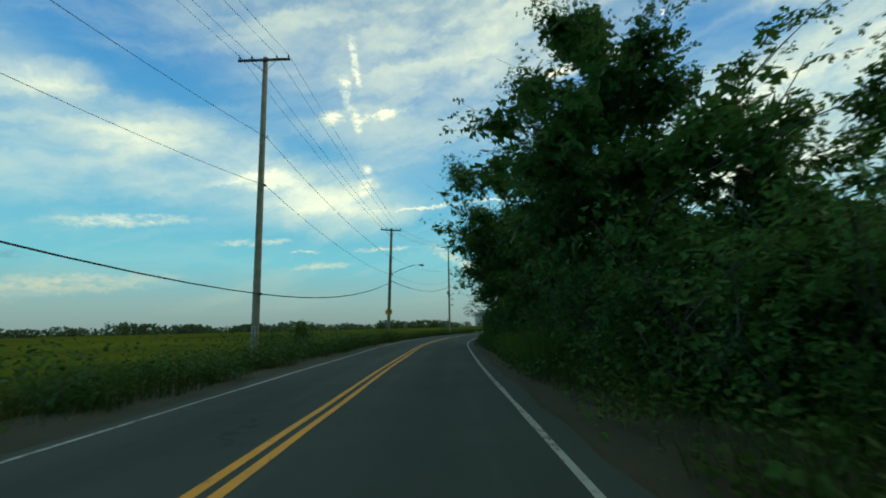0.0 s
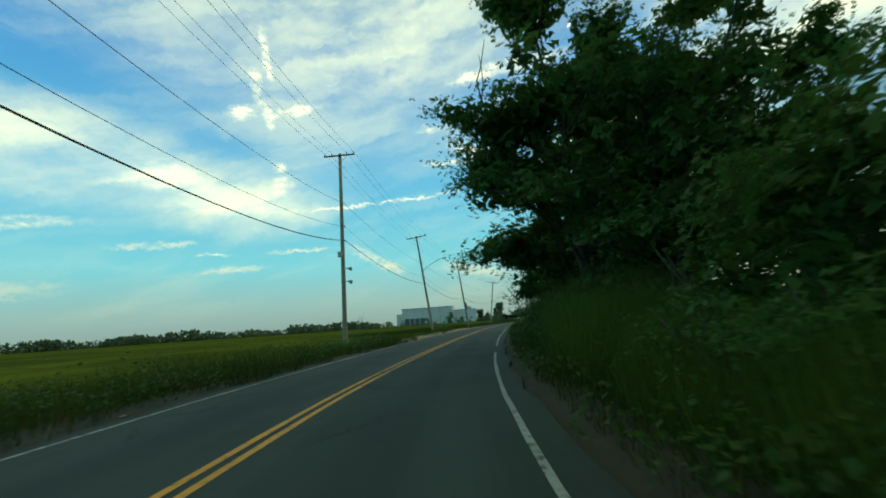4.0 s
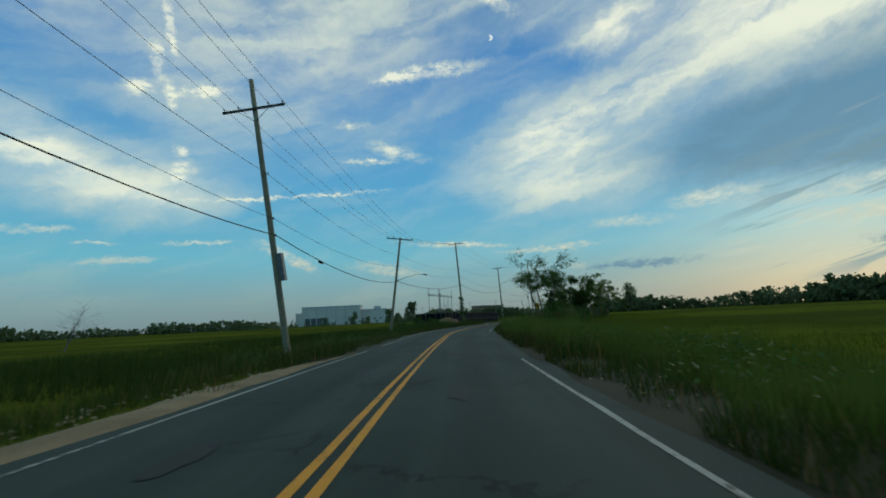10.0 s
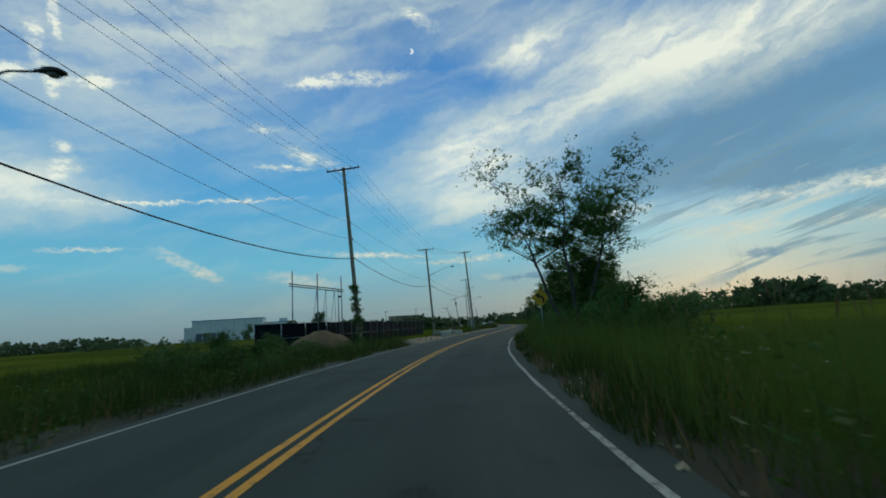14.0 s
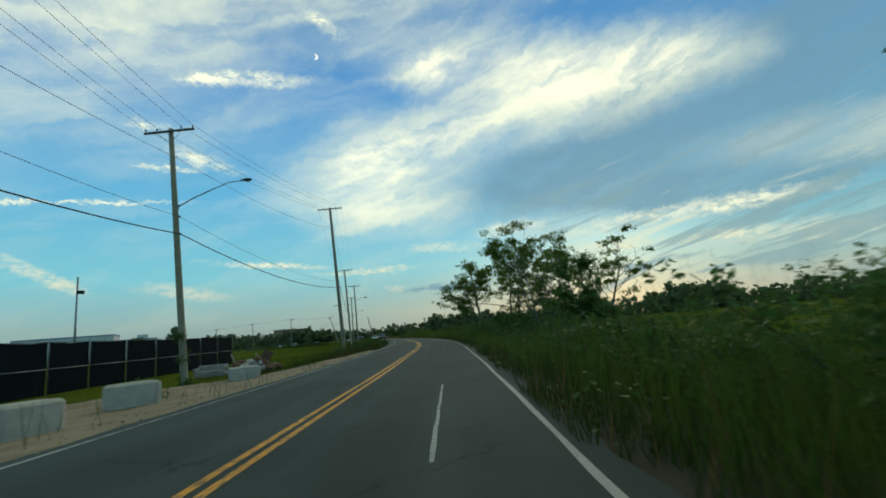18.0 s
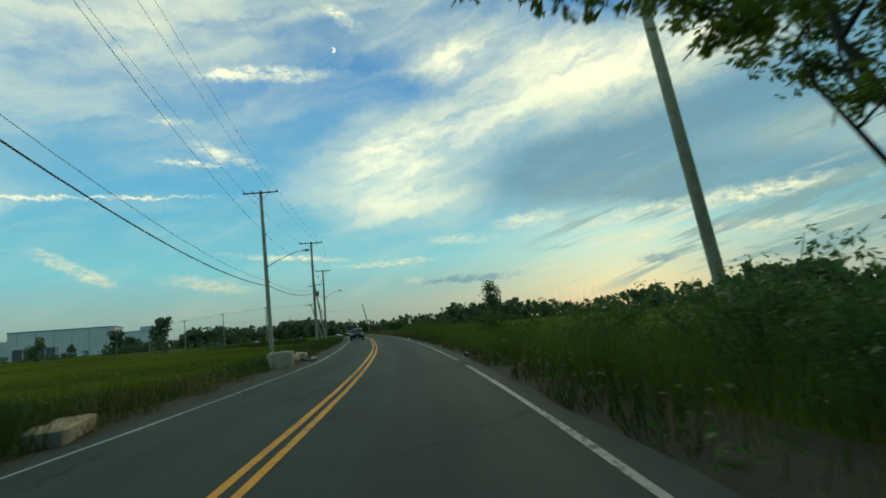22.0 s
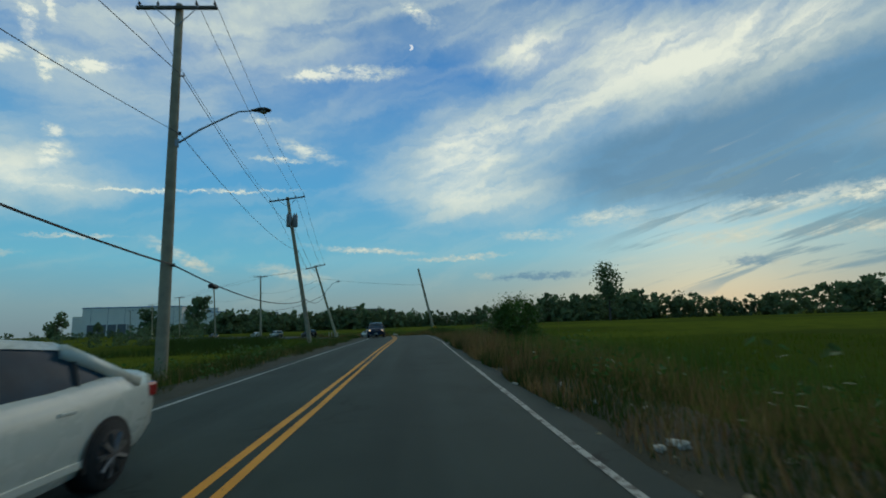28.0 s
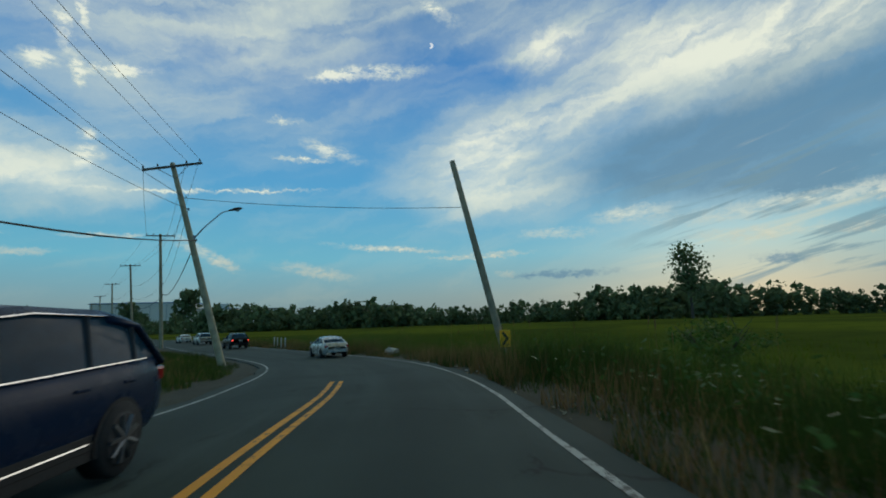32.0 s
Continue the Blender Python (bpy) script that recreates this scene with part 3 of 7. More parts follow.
def strip(name, s0, s1, left, right, z, mat, parent=None, step=1.5, ragged=0.0, skirt=0.0, seed=1, across=1):
    """A band along the road between two offsets, which may be functions of s."""
    s = np.linspace(s0, s1, max(2, int((s1 - s0) / step) + 1))
    rng = np.random.RandomState(seed)
    l = np.array([left(v) if callable(left) else left for v in s]) + ragged * (rng.rand(len(s)) - 0.5)
    r = np.array([right(v) if callable(right) else right for v in s]) + ragged * (rng.rand(len(s)) - 0.5)
    zz = road_z(s) + z
    verts, uvs = [], []
    n = across + 1
    for i in range(len(s)):
        for k in range(n):
            d = l[i] + (r[i] - l[i]) * k / across
            x, y = spot(s[i], d)
            verts.append((x, y, zz[i]))
            uvs.append((d, s[i]))
    faces = []
    for i in range(len(s) - 1):
        for k in range(across):
            a = i * n + k
            faces.append((a, a + n, a + n + 1, a + 1))
    if skirt:
        base = len(verts)
        for i in range(len(s)):
            for d, out_ in ((l[i], 0.12), (r[i], -0.12)):
                x, y = spot(s[i], d + out_)
                verts.append((x, y, zz[i] - skirt))
                uvs.append((d, s[i]))
        for i in range(len(s) - 1):
            a, b = i * n, base + 2 * i
            faces.append((a, b, b + 2, a + n))
            a, b = i * n + n - 1, base + 2 * i + 1
            faces.append((a, a + n, b + 2, b))
    ob = mesh_object(name, verts, faces, mat, parent)
    layer_ = ob.data.uv_layers.new(name="along")
    idx = np.zeros(len(ob.data.loops), np.int32)
    ob.data.loops.foreach_get("vertex_index", idx)
    layer_.data.foreach_set("uv", np.array(uvs, np.float32)[idx].ravel())
    return ob


road = strip("road", 0, 780, lambda v: left_edge(v) + 0.35, lambda v: right_edge(v) - 0.42, 0.0, ASPHALT, ragged=0.22, skirt=0.3, across=6)
tagged(road, "worn dark grey asphalt two-lane road with faint cracks", "road", kind="structure")
for d in (0.115, -0.115):
    tagged(strip("centre_line", 0, 518.5, d + 0.055, d - 0.055, 0.005, YELLOW_PAINT, road, ragged=0.02, seed=5), "chipped yellow centre line")
for s0, s1 in ((0, 172), (175, 203), (209, 243), (247, 560), (560, 780)):
    strip("edge_line", s0, s1, lambda v: left_edge(v) + 0.045, lambda v: left_edge(v) - 0.045, 0.005, WHITE_PAINT, road, ragged=0.03, seed=6)
for s0, s1 in ((0, 160), (164, 236), (262, 397), (399, 780)):
    strip("edge_line", s0, s1, lambda v: right_edge(v) + 0.045, lambda v: right_edge(v) - 0.045, 0.005, WHITE_PAINT, road, ragged=0.03, seed=7)


def verge_strip(name, s0, s1, near, far, mat, seed, label, rise=0.0):
    """Loose ground beside the road that follows the slope of the verge."""
    s = np.arange(s0, s1 + 0.1, 1.0)
    rng = np.random.RandomState(seed)
    side = 1 if far > 0 else -1
    verts, faces = [], []
    n = 7
    for i, v in enumerate(s):
        fade = min(1.0, (v - s0) / 6, (s1 - v) / 6)
        for k in range(n):
            u = k / (n - 1)
            edge = near(v) + 0.22 * side
            d = edge + (far - edge) * u * max(fade, 0.02) + side * (0.3 * (rng.rand() - 0.5) if k > 1 else 0)
            x, y = spot(v, d)
            z = float(ground_z(v, d)) + 0.012 - (0.2 if k == n - 1 else 0) + rise * math.sin(math.pi * u) ** 2 + 0.02 * rng.rand()
            verts.append((x, y, z - (0.06 if k == 0 else 0)))
    for i in range(len(s) - 1):
        for k in range(n - 1):
            a = i * n + k
            q = (a, a + n, a + n + 1, a + 1)
            faces.append(q if side < 0 else q[::-1])
    ob = mesh_object(name, verts, faces, mat, smooth=True)
    return tagged(ob, label, "ground", kind="structure")


verge_strip("shoulder_left", 40, 188, left_edge, 6.4, GRAVEL, 11, "narrow gravel shoulder along the asphalt")
verge_strip("shoulder_left_sand", 176, 217, left_edge, 8.6, SAND, 12, "pale sandy dirt shoulder with rubble", 0.22)
verge_strip("shoulder_left_dirt", 208, 242, left_edge, 4.7, SAND, 19, "narrow sandy dirt shoulder along the asphalt", 0.05)
verge_strip("shoulder_left_middle", 236, 312, left_edge, 6.4, GRAVEL, 13, "narrow gravel shoulder along the asphalt")
verge_strip("shoulder_left_sandy", 352, 376, left_edge, 6.4, SAND, 20, "narrow sandy shoulder beyond the lay-by")
verge_strip("lay_by", 306, 360, left_edge, 17.5, SAND, 14, "bare sandy lay-by before the black fence", 0.15)
verge_strip("shoulder_left_far", 368, 620, left_edge, 4.9, GRAVEL, 15, "narrow gravel shoulder along the asphalt")
verge_strip("shoulder_right", 40, 196, right_edge, -7.5, GRAVEL, 16, "gravel shoulder with leaf litter and rubbish")
verge_strip("shoulder_right_wide", 190, 262, right_edge, -6.4, GRAVEL, 17, "wide broken gravel shoulder")
verge_strip("shoulder_right_far", 256, 620, right_edge, -6.4, GRAVEL, 18, "gravel shoulder with grass and rubbish")

# ---------------------------------------------------------------- utility poles and wires
SIGN_YELLOW = material("yellow_sign_sheeting", (0.95, 0.48, 0.012), 0.4, vary=(0.85, 0.40, 0.01), scale=4, fine=30)
SIGN_BLACK = material("black_sign_paint", (0.012, 0.012, 0.012), 0.5, scale=4, fine=30)
TRANSFORMER_GREY = material("transformer_enamel", (0.22, 0.23, 0.235), 0.45, vary=(0.13, 0.13, 0.13), scale=3, fine=25)
LAMP_GLASS = material("lamp_lens", (0.30, 0.31, 0.30), 0.2, scale=6, fine=30)
LABEL_PAPER = material("pale_tag", (0.62, 0.60, 0.52), 0.6, scale=6, fine=40)


def utility_pole(base, top, s, label, arm=2.9, arm_drop=0.25, lamp=None, low=0.46, mid=0.72, tel=0.56, sides=12, thick=0.195, braces=True):
    """A wooden pole from base to top with one crossarm; lamp: (height, reach) of a street light on it. Returns the thing and its wire points."""
    b, t = Vector(base), Vector(top)
    ob = thing("utility_pole", b, label, "utility pole", "utility poles along the road")
    axis = t - b
    up = axis.normalized()
    tube("pole", [axis * u for u in (-0.03, 0, 0.25, 0.5, 0.75, 1)], [thick * 1.12, thick * 1.1, thick * 1.02, thick * 0.92, thick * 0.82, thick * 0.72], POLE_WOOD, ob, sides)
    h = radians(heading(s))
    out_ = Vector((math.cos(h), math.sin(h), 0))          # to the right, over the road
    fore = Vector((-math.sin(h), math.cos(h), 0))
    out_ = (out_ - up * out_.dot(up)).normalized()
    points = {}
    at = axis - up * arm_drop
    if arm:
        m = Matrix((out_, fore, up)).transposed().to_4x4()
        c = at + fore * (-thick * 0.72 - 0.05)
        part("crossarm", box_bm((arm, 0.10, 0.13), c, 0.012, m), ARM_WOOD, ob)
        if braces:
            for k in (-1, 1):
                tube("brace", [c + out_ * k * arm * 0.28 - fore * 0.06, axis - up * (arm_drop + 0.75) - fore * thick * 0.75], 0.018, GALV, ob, 5)
        for k in (-0.47, -0.24, 0.24, 0.47):
            p = c + out_ * k * arm + up * 0.065
            tube("insulator", [p, p + up * 0.07, p + up * 0.08, p + up * 0.13, p + up * 0.14, p + up * 0.2], [0.02, 0.02, 0.055, 0.055, 0.035, 0.03], PORCELAIN, ob, 8)
            points[k] = b + p + up * 0.21
    length = axis.length
    for k, f in (("mid", mid), ("tel", tel), ("low", low)):
        p = up * length * f + out_ * (thick + 0.05)
        points[k] = b + p
        if k == "mid":
            tube("spool_bracket", [p - out_ * 0.1, p + out_ * 0.04, p + out_ * 0.04 + up * 0.12], 0.025, DARK_METAL, ob, 5)
        else:
            part("cable_clamp", box_bm((0.1, 0.09, 0.12), p, 0.01), DARK_METAL, ob)
    if lamp:
        z, reach = lamp
        f = z / length
        root = up * (z - 1.25) + out_ * thick
        tip = up * length * f + out_ * reach
        mid_ = root.lerp(tip, 0.55) + up * 0.2
        pts = [root, root.lerp(mid_, 0.5) + up * 0.06, mid_, mid_.lerp(tip, 0.55) + up * 0.13, tip]
        tube("lamp_arm", pts, [0.04, 0.038, 0.034, 0.03, 0.03], GALV, ob, 8)
        part("arm_bracket", box_bm((0.14, 0.16, 0.3), root - out_ * 0.04, 0.02), GALV, ob)
        head = tagged(street_head(tip, out_), "grey cobra-head street light, unlit")
        head.parent = ob
        lens = street_lens(tip, out_)
        lens.parent = head
    return ob, points


def street_head(tip, out_):
    """A drop-shaped luminaire body along out_."""
    side = Vector((-out_.y, out_.x, 0)).normalized()
    rows = ((-0.1, 0.045, 0.05), (0.05, 0.07, 0.075), (0.22, 0.15, 0.12), (0.42, 0.17, 0.12), (0.58, 0.13, 0.08), (0.66, 0.05, 0.03))
    verts, faces, n = [], [], 10
    for u, w, hgt in rows:
        for k in range(n):
            a = 2 * math.pi * k / n
            verts.append(tip + out_ * u + side * w * math.cos(a) + Vector((0, 0, hgt * math.sin(a) * (1.0 if math.sin(a) > 0 else 0.45))))
    for i in range(len(rows) - 1):
        for k in range(n):
            faces.append((i * n + k, i * n + (k + 1) % n, (i + 1) * n + (k + 1) % n, (i + 1) * n + k))
    faces += [tuple(range(n))[::-1], tuple(range((len(rows) - 1) * n, len(rows) * n))]
    return mesh_object("lamp_head", verts, faces, DARK_METAL, smooth=True)


def street_lens(tip, out_):
    m = Matrix.Translation(tip + out_ * 0.38 + Vector((0, 0, -0.065))) @ Matrix.Diagonal((0.13, 0.13, 0.06, 1))
    bm = bmesh.new()
    bmesh.ops.create_uvsphere(bm, u_segments=12, v_segments=6, radius=1)
    bmesh.ops.transform(bm, matrix=m, verts=bm.verts)
    return part("lamp_lens", bm, LAMP_GLASS, None)


PLAIN = "weathered wooden utility pole with a crossarm in the grass"
LAMP = "weathered wooden utility pole with crossarm and street light"
POLES = []


def add_pole(base, top, s, label=PLAIN, **more):
    ob, pts = utility_pole((*base, -0.62), top, s, label, **more)
    POLES.append(pts)
    return ob


add_pole((-19.0, -42.0), (-18.0, -43.0, 15.5), 45)
add_pole((-15.2, -8.0), (-14.2, -9.6, 15.8), 80)
pole_a = add_pole((-10.61, 24.24), (-10.75, 24.24, 16.89), 114, arm=3.0, low=0.218, thick=0.19)
pole_b = add_pole((-8.05, 55.47), (-7.09, 51.85, 12.67), 141, LAMP, arm=2.4, lamp=(9.7, 3.4), low=0.55, mid=0.75, tel=0.603)
pole_c = add_pole((-0.85, 93.9), (-0.72, 92.6, 17.6), 181, "weathered wooden utility pole carrying a box and two cameras", arm=3.0, thick=0.2, low=0.55, mid=0.74, tel=0.62)
pole_d = add_pole((10.92, 122.31), (9.1, 122.53, 15.31), 213, LAMP, arm=3.2, lamp=(11.6, 3.5), thick=0.18, low=0.512, tel=0.57)
pole_e = add_pole((24, 157.82), (21.81, 156.05, 16.01), 247, "leaning wooden utility pole with a grey cabinet on it", arm=3.8, arm_drop=1.85, thick=0.19, low=0.44, mid=0.66, tel=0.50)
pole_f = add_pole((38.09, 191.77), (39.49, 189.76, 12.9), 285, LAMP, arm=4.0, lamp=(8.9, 3.9), thick=0.18, low=0.55, mid=0.815, tel=0.715)
pole_g = add_pole((60.23, 218.48), (58.52, 216.78, 17.01), 316, "wooden utility pole with ivy climbing its foot", arm=3.4, thick=0.2, low=0.5, mid=0.695, tel=0.605)
pole_h = add_pole((85.59, 249.8), (84.45, 249.06, 15.51), 352, LAMP, arm=3.2, lamp=(12.3, 4.3), thick=0.2, low=0.574, mid=0.88, tel=0.643)
pole_i = add_pole((111, 274.73), (109.59, 274.47, 19.9), 395, arm=3.4, thick=0.24, low=0.44, mid=0.85, tel=0.48)
pole_j = add_pole((129.99, 304.63), (129.43, 305.21, 16.19), 431, LAMP, arm=3.4, lamp=(10.2, 3.7), thick=0.2, low=0.413, mid=0.726, tel=0.44)
pole_k = add_pole((142.91, 322.9), (142.68, 323.23, 15.03), 456, arm=3.4, thick=0.2, low=0.508, mid=0.762, tel=0.54)
pole_l = add_pole((154.67, 344.56), (154.55, 344.71, 13.95), 479, LAMP, arm=3.0, lamp=(10.1, 2.9), thick=0.19, low=0.293, mid=0.793, tel=0.633)
pole_m = add_pole((166.59, 370.12), (164.19, 370.17, 13.9), 505, "leaning wooden utility pole with two grey transformers", arm=3.4, thick=0.2, low=0.31, mid=0.772, tel=0.631)
pole_n = add_pole((176.71, 393.31), (173.81, 395.03, 10.63), 530, "strongly leaning wooden utility pole with street light", arm=3.0, lamp=(8.4, 2.3), thick=0.18, low=0.597, mid=0.814, tel=0.755)
add_pole((172.0, 430.0), (171.3, 428.0, 12.5), 575)
add_pole((166.0, 462.0), (165.0, 461.0, 12.8), 605)
add_pole((158.5, 498.0), (157.8, 497.0, 12.6), 640, LAMP, lamp=(8.6, 3.0))
add_pole((150.0, 540.0), (149.4, 539.0, 12.4), 680)
add_pole((140.0, 590.0), (139.5, 589.0, 12.4), 730)


def sagging(a, b, sag, n=12):
    return [a.lerp(b, i / n) - Vector((0, 0, 4 * sag * (i / n) * (1 - i / n))) for i in range(n + 1)]


def power_line(key, name, radius, mat, sag, label, start=0, end=None):
    run = POLES[start:end]
    ob = thing(name, run[0][key], label, "power line", "overhead wires")
    for p, q in zip(run, run[1:]):
        span = (q[key] - p[key]).length
        pts = [w - run[0][key] for w in sagging(p[key], q[key], sag * span / 35)]
        tube("span", pts, radius, mat, ob, 4)


for k in (-0.47, -0.24, 0.24, 0.47):
    power_line(k, "power_line", 0.011, ALUMINIUM_WIRE, 0.55, "thin bare power wire strung between the poles' crossarms", end=11 if k == -0.24 else None)
power_line("mid", "power_line", 0.014, ALUMINIUM_WIRE, 0.8, "thin service wire strung between the utility poles")
power_line("tel", "power_line", 0.012, CABLE, 0.9, "thin black telephone wire strung between the poles", start=1)
power_line("low", "telephone_cable", 0.034, CABLE, 1.0, "thick black telephone cable slung low between the poles")


# pole A: a pale tag with dark bars; pole B: a yellow arrow board
tag = part("number_tag", box_bm((0.2, 0.03, 0.5), (0.0, -0.23, 1.9), 0.01), LABEL_PAPER, pole_a, "pale tag with dark bars")
for z in (1.76, 1.9, 2.04):
    part("tag_bar", box_bm((0.1, 0.01, 0.09), (0.0, -0.25, z), 0.004), SIGN_BLACK, tag)
board = part("arrow_board", box_bm((0.78, 0.03, 0.54), Vector((0.27, -1.22, 3.73)), 0.01), SIGN_YELLOW, pole_b, "yellow board with a black arrow")
part("arrow", box_bm((0.46, 0.012, 0.09), (0.22, -1.245, 3.73)), SIGN_BLACK, board)
for k in (-1, 1):
    part("arrow_barb", box_bm((0.2, 0.012, 0.08), (0.45, -1.245, 3.73 + 0.055 * k), 0, pose(0, 0, 0, 0, 38 * k, 0)), SIGN_BLACK, board)
# pole C: junction box and two cameras
part("junction_box", box_bm((0.44, 0.36, 0.5), Vector((-0.16, -0.84, 8.7)), 0.04), LABEL_PAPER, pole_c, "pale grey weatherproof box")
for z in (7.4, 6.2):
    c = Vector((0.58, -0.6, z))
    tube("camera_arm", [c - Vector((0.5, 0, -0.06)), c], 0.035, GALV, pole_c, 6)
    dome = part("camera_dome", box_bm((0.38, 0.34, 0.22), c + Vector((0.1, 0, 0)), 0.06), LABEL_PAPER, pole_c, "pale camera housing")
    part("camera_bezel", box_bm((0.22, 0.22, 0.12), c + Vector((0.14, -0.03, -0.14)), 0.04), DARK_METAL, dome)
# pole E: a tall cabinet on the road's side
part("cabinet", box_bm((0.32, 0.45, 1.65), Vector((-0.40, -0.72, 5.45)), 0.03, pose(0, 0, 0, 6, -7, -20)), TRANSFORMER_GREY, pole_e, "tall grey steel cabinet")
# pole M: two transformers near the top
for ox, oy in ((-2.28, -0.3), (-1.72, -0.36)):
    tank = tube("transformer", [(ox, oy, 11.5), (ox, oy, 11.56), (ox, oy, 12.6), (ox, oy, 12.7)], [0.21, 0.25, 0.25, 0.19], TRANSFORMER_GREY, pole_m, 14, "grey cylindrical transformer")
    for j in (-1, 1):
        tube("bushing", [(ox + 0.1 * j, oy, 12.66), (ox + 0.1 * j, oy, 12.84), (ox + 0.1 * j, oy, 12.94)], [0.05, 0.04, 0.02], PORCELAIN, tank, 6)


def single_pole(base, top, label, thick=0.16):
    b, t = Vector(base), Vector(top)
    ob = thing("bare_pole", b, label, "utility pole")
    ax = t - b
    tube("pole", [ax * u for u in (-0.03, 0, 0.5, 1)], [thick * 1.1, thick * 1.1, thick, thick * 0.85], POLE_WOOD, ob, 10)
    return ob


lean_pole = single_pole((188.42, 384.1, -0.7), (186.51, 385.3, 9.33), "bare wooden pole leaning over the marsh with chevron sign", 0.17)
chevron = part("chevron_sign", box_bm((0.62, 0.03, 0.78), (-0.2, -0.22, 1.1), 0.01), SIGN_YELLOW, lean_pole, "yellow sign with a black chevron")
for k in (-1, 1):
    part("chevron", box_bm((0.42, 0.012, 0.13), (-0.22, -0.242, 1.1 + k * 0.13), 0, pose(0, 0, 0, 0, 48 * k, 0)), SIGN_BLACK, chevron)
guy_ends = (POLES[15]["mid"], Vector((187.0, 385.0, 6.9)))
v, f = tube_data(sagging(guy_ends[0], guy_ends[1], 0.25), [0.014] * 13, 4, False)
tagged(mesh_object("span_wire", v, f, ALUMINIUM_WIRE), "thin span wire crossing the road between leaning poles", "power line", "overhead wires")
right_pole = single_pole((*spot(395, -10.4), -0.6), (*spot(394.4, -8.9), 10.5), "bare wooden pole leaning among trees", 0.17)

# ---------------------------------------------------------------- trees and shrubs
def limb(rng, start, way, length, radius, depth, chunks, tips, droop=0.0, wild=0.35):
    """A branch with its forks; collects tube pieces and the places where foliage sits."""
    pts, p, d = [start], start.copy(), way.normalized()
    steps = 4 if depth > 1 else 3
    for i in range(steps):
        d = (d + Vector((rng.uniform(-1, 1), rng.uniform(-1, 1), rng.uniform(-0.5, 0.8))) * wild * 0.45 - Vector((0, 0, droop))).normalized()
        p = p + d * length / steps
        pts.append(p.copy())
    r = [radius * (1 - 0.55 * i / steps) for i in range(steps + 1)]
    chunks.append(tube_data(pts, r, 5 if radius > 0.05 else 3, closed=False))
    if depth <= 1:
        tips.extend(pts[1:])
    if depth == 0:
        return
    for i in range(3 if depth > 1 else 2):
        at = pts[rng.randint(2, steps)]
        a = rng.uniform(0, 6.283)
        spread = Vector((math.cos(a), math.sin(a), rng.uniform(-0.1, 0.75)))
        limb(rng, at, d * 0.55 + spread * 0.8, length * rng.uniform(0.55, 0.8), radius * 0.5, depth - 1, chunks, tips, droop, wild)


def leaves(rng, tips, sprigs, size, reach, name, mat, parent, leaflets=4, flat=0.9, fill=0.0, light=True, core=1.7):
    """Compound leaves: sprigs of paired leaflets gathered in clumps round the branch tips."""
    r = np.random.RandomState(rng.randint(0, 10 ** 6))
    t = np.array([tuple(p) for p in tips])
    clumps = max(12, sprigs // 22)
    mid_all = t.mean(0)
    heart = t[r.randint(0, len(t), clumps)] + np.clip(r.normal(0, 0.7, (clumps, 3)), -1.1, 1.1) * (reach, reach, reach * 0.7)
    k = r.randint(0, clumps, sprigs)
    wide = (reach * r.uniform(0.6, 1.3, clumps))[k][:, None]
    c = heart[k] + np.clip(r.normal(0, 0.85, (sprigs, 3)), -1.35, 1.35) * (1, 1, 0.6) * wide
    inner = r.rand(sprigs) < fill          # broad shaded leaves inside the crown
    c = np.where(inner[:, None], mid_all + (c - mid_all) * (0.80, 0.80, 0.88), c)
    a = r.uniform(0, 6.283, sprigs)
    way = np.stack([np.cos(a), np.sin(a), r.uniform(-0.7, 0.35, sprigs)], 1)
    way /= np.linalg.norm(way, axis=1)[:, None]
    side = np.cross(way, np.stack([r.normal(0, flat, sprigs), r.normal(0, flat, sprigs), np.ones(sprigs)], 1))
    side /= np.linalg.norm(side, axis=1)[:, None]
    s = size * (r.uniform(0.65, 1.35, sprigs) * np.where(inner, core, 1.0))[:, None]
    quads = []
    for k in range(leaflets):
        sgn = 1 if k % 2 else -1
        root = c + way * s * (0.55 * (k // 2))
        tip = root + side * sgn * s + way * s * 0.35 - np.array((0, 0, 0.25)) * s
        half = way * s * 0.42
        mid_ = (root + tip) / 2
        quads.append(np.stack([root - half * 0.6, tip, mid_ + half * 1.3], 1) if light else np.stack([root, mid_ - half, tip, mid_ + half], 1))
    q = np.concatenate(quads, 1).reshape(-1, 3)
    n = 3 if light else 4
    return poly_object(name, q, np.full(len(q) // n, n), mat, parent)


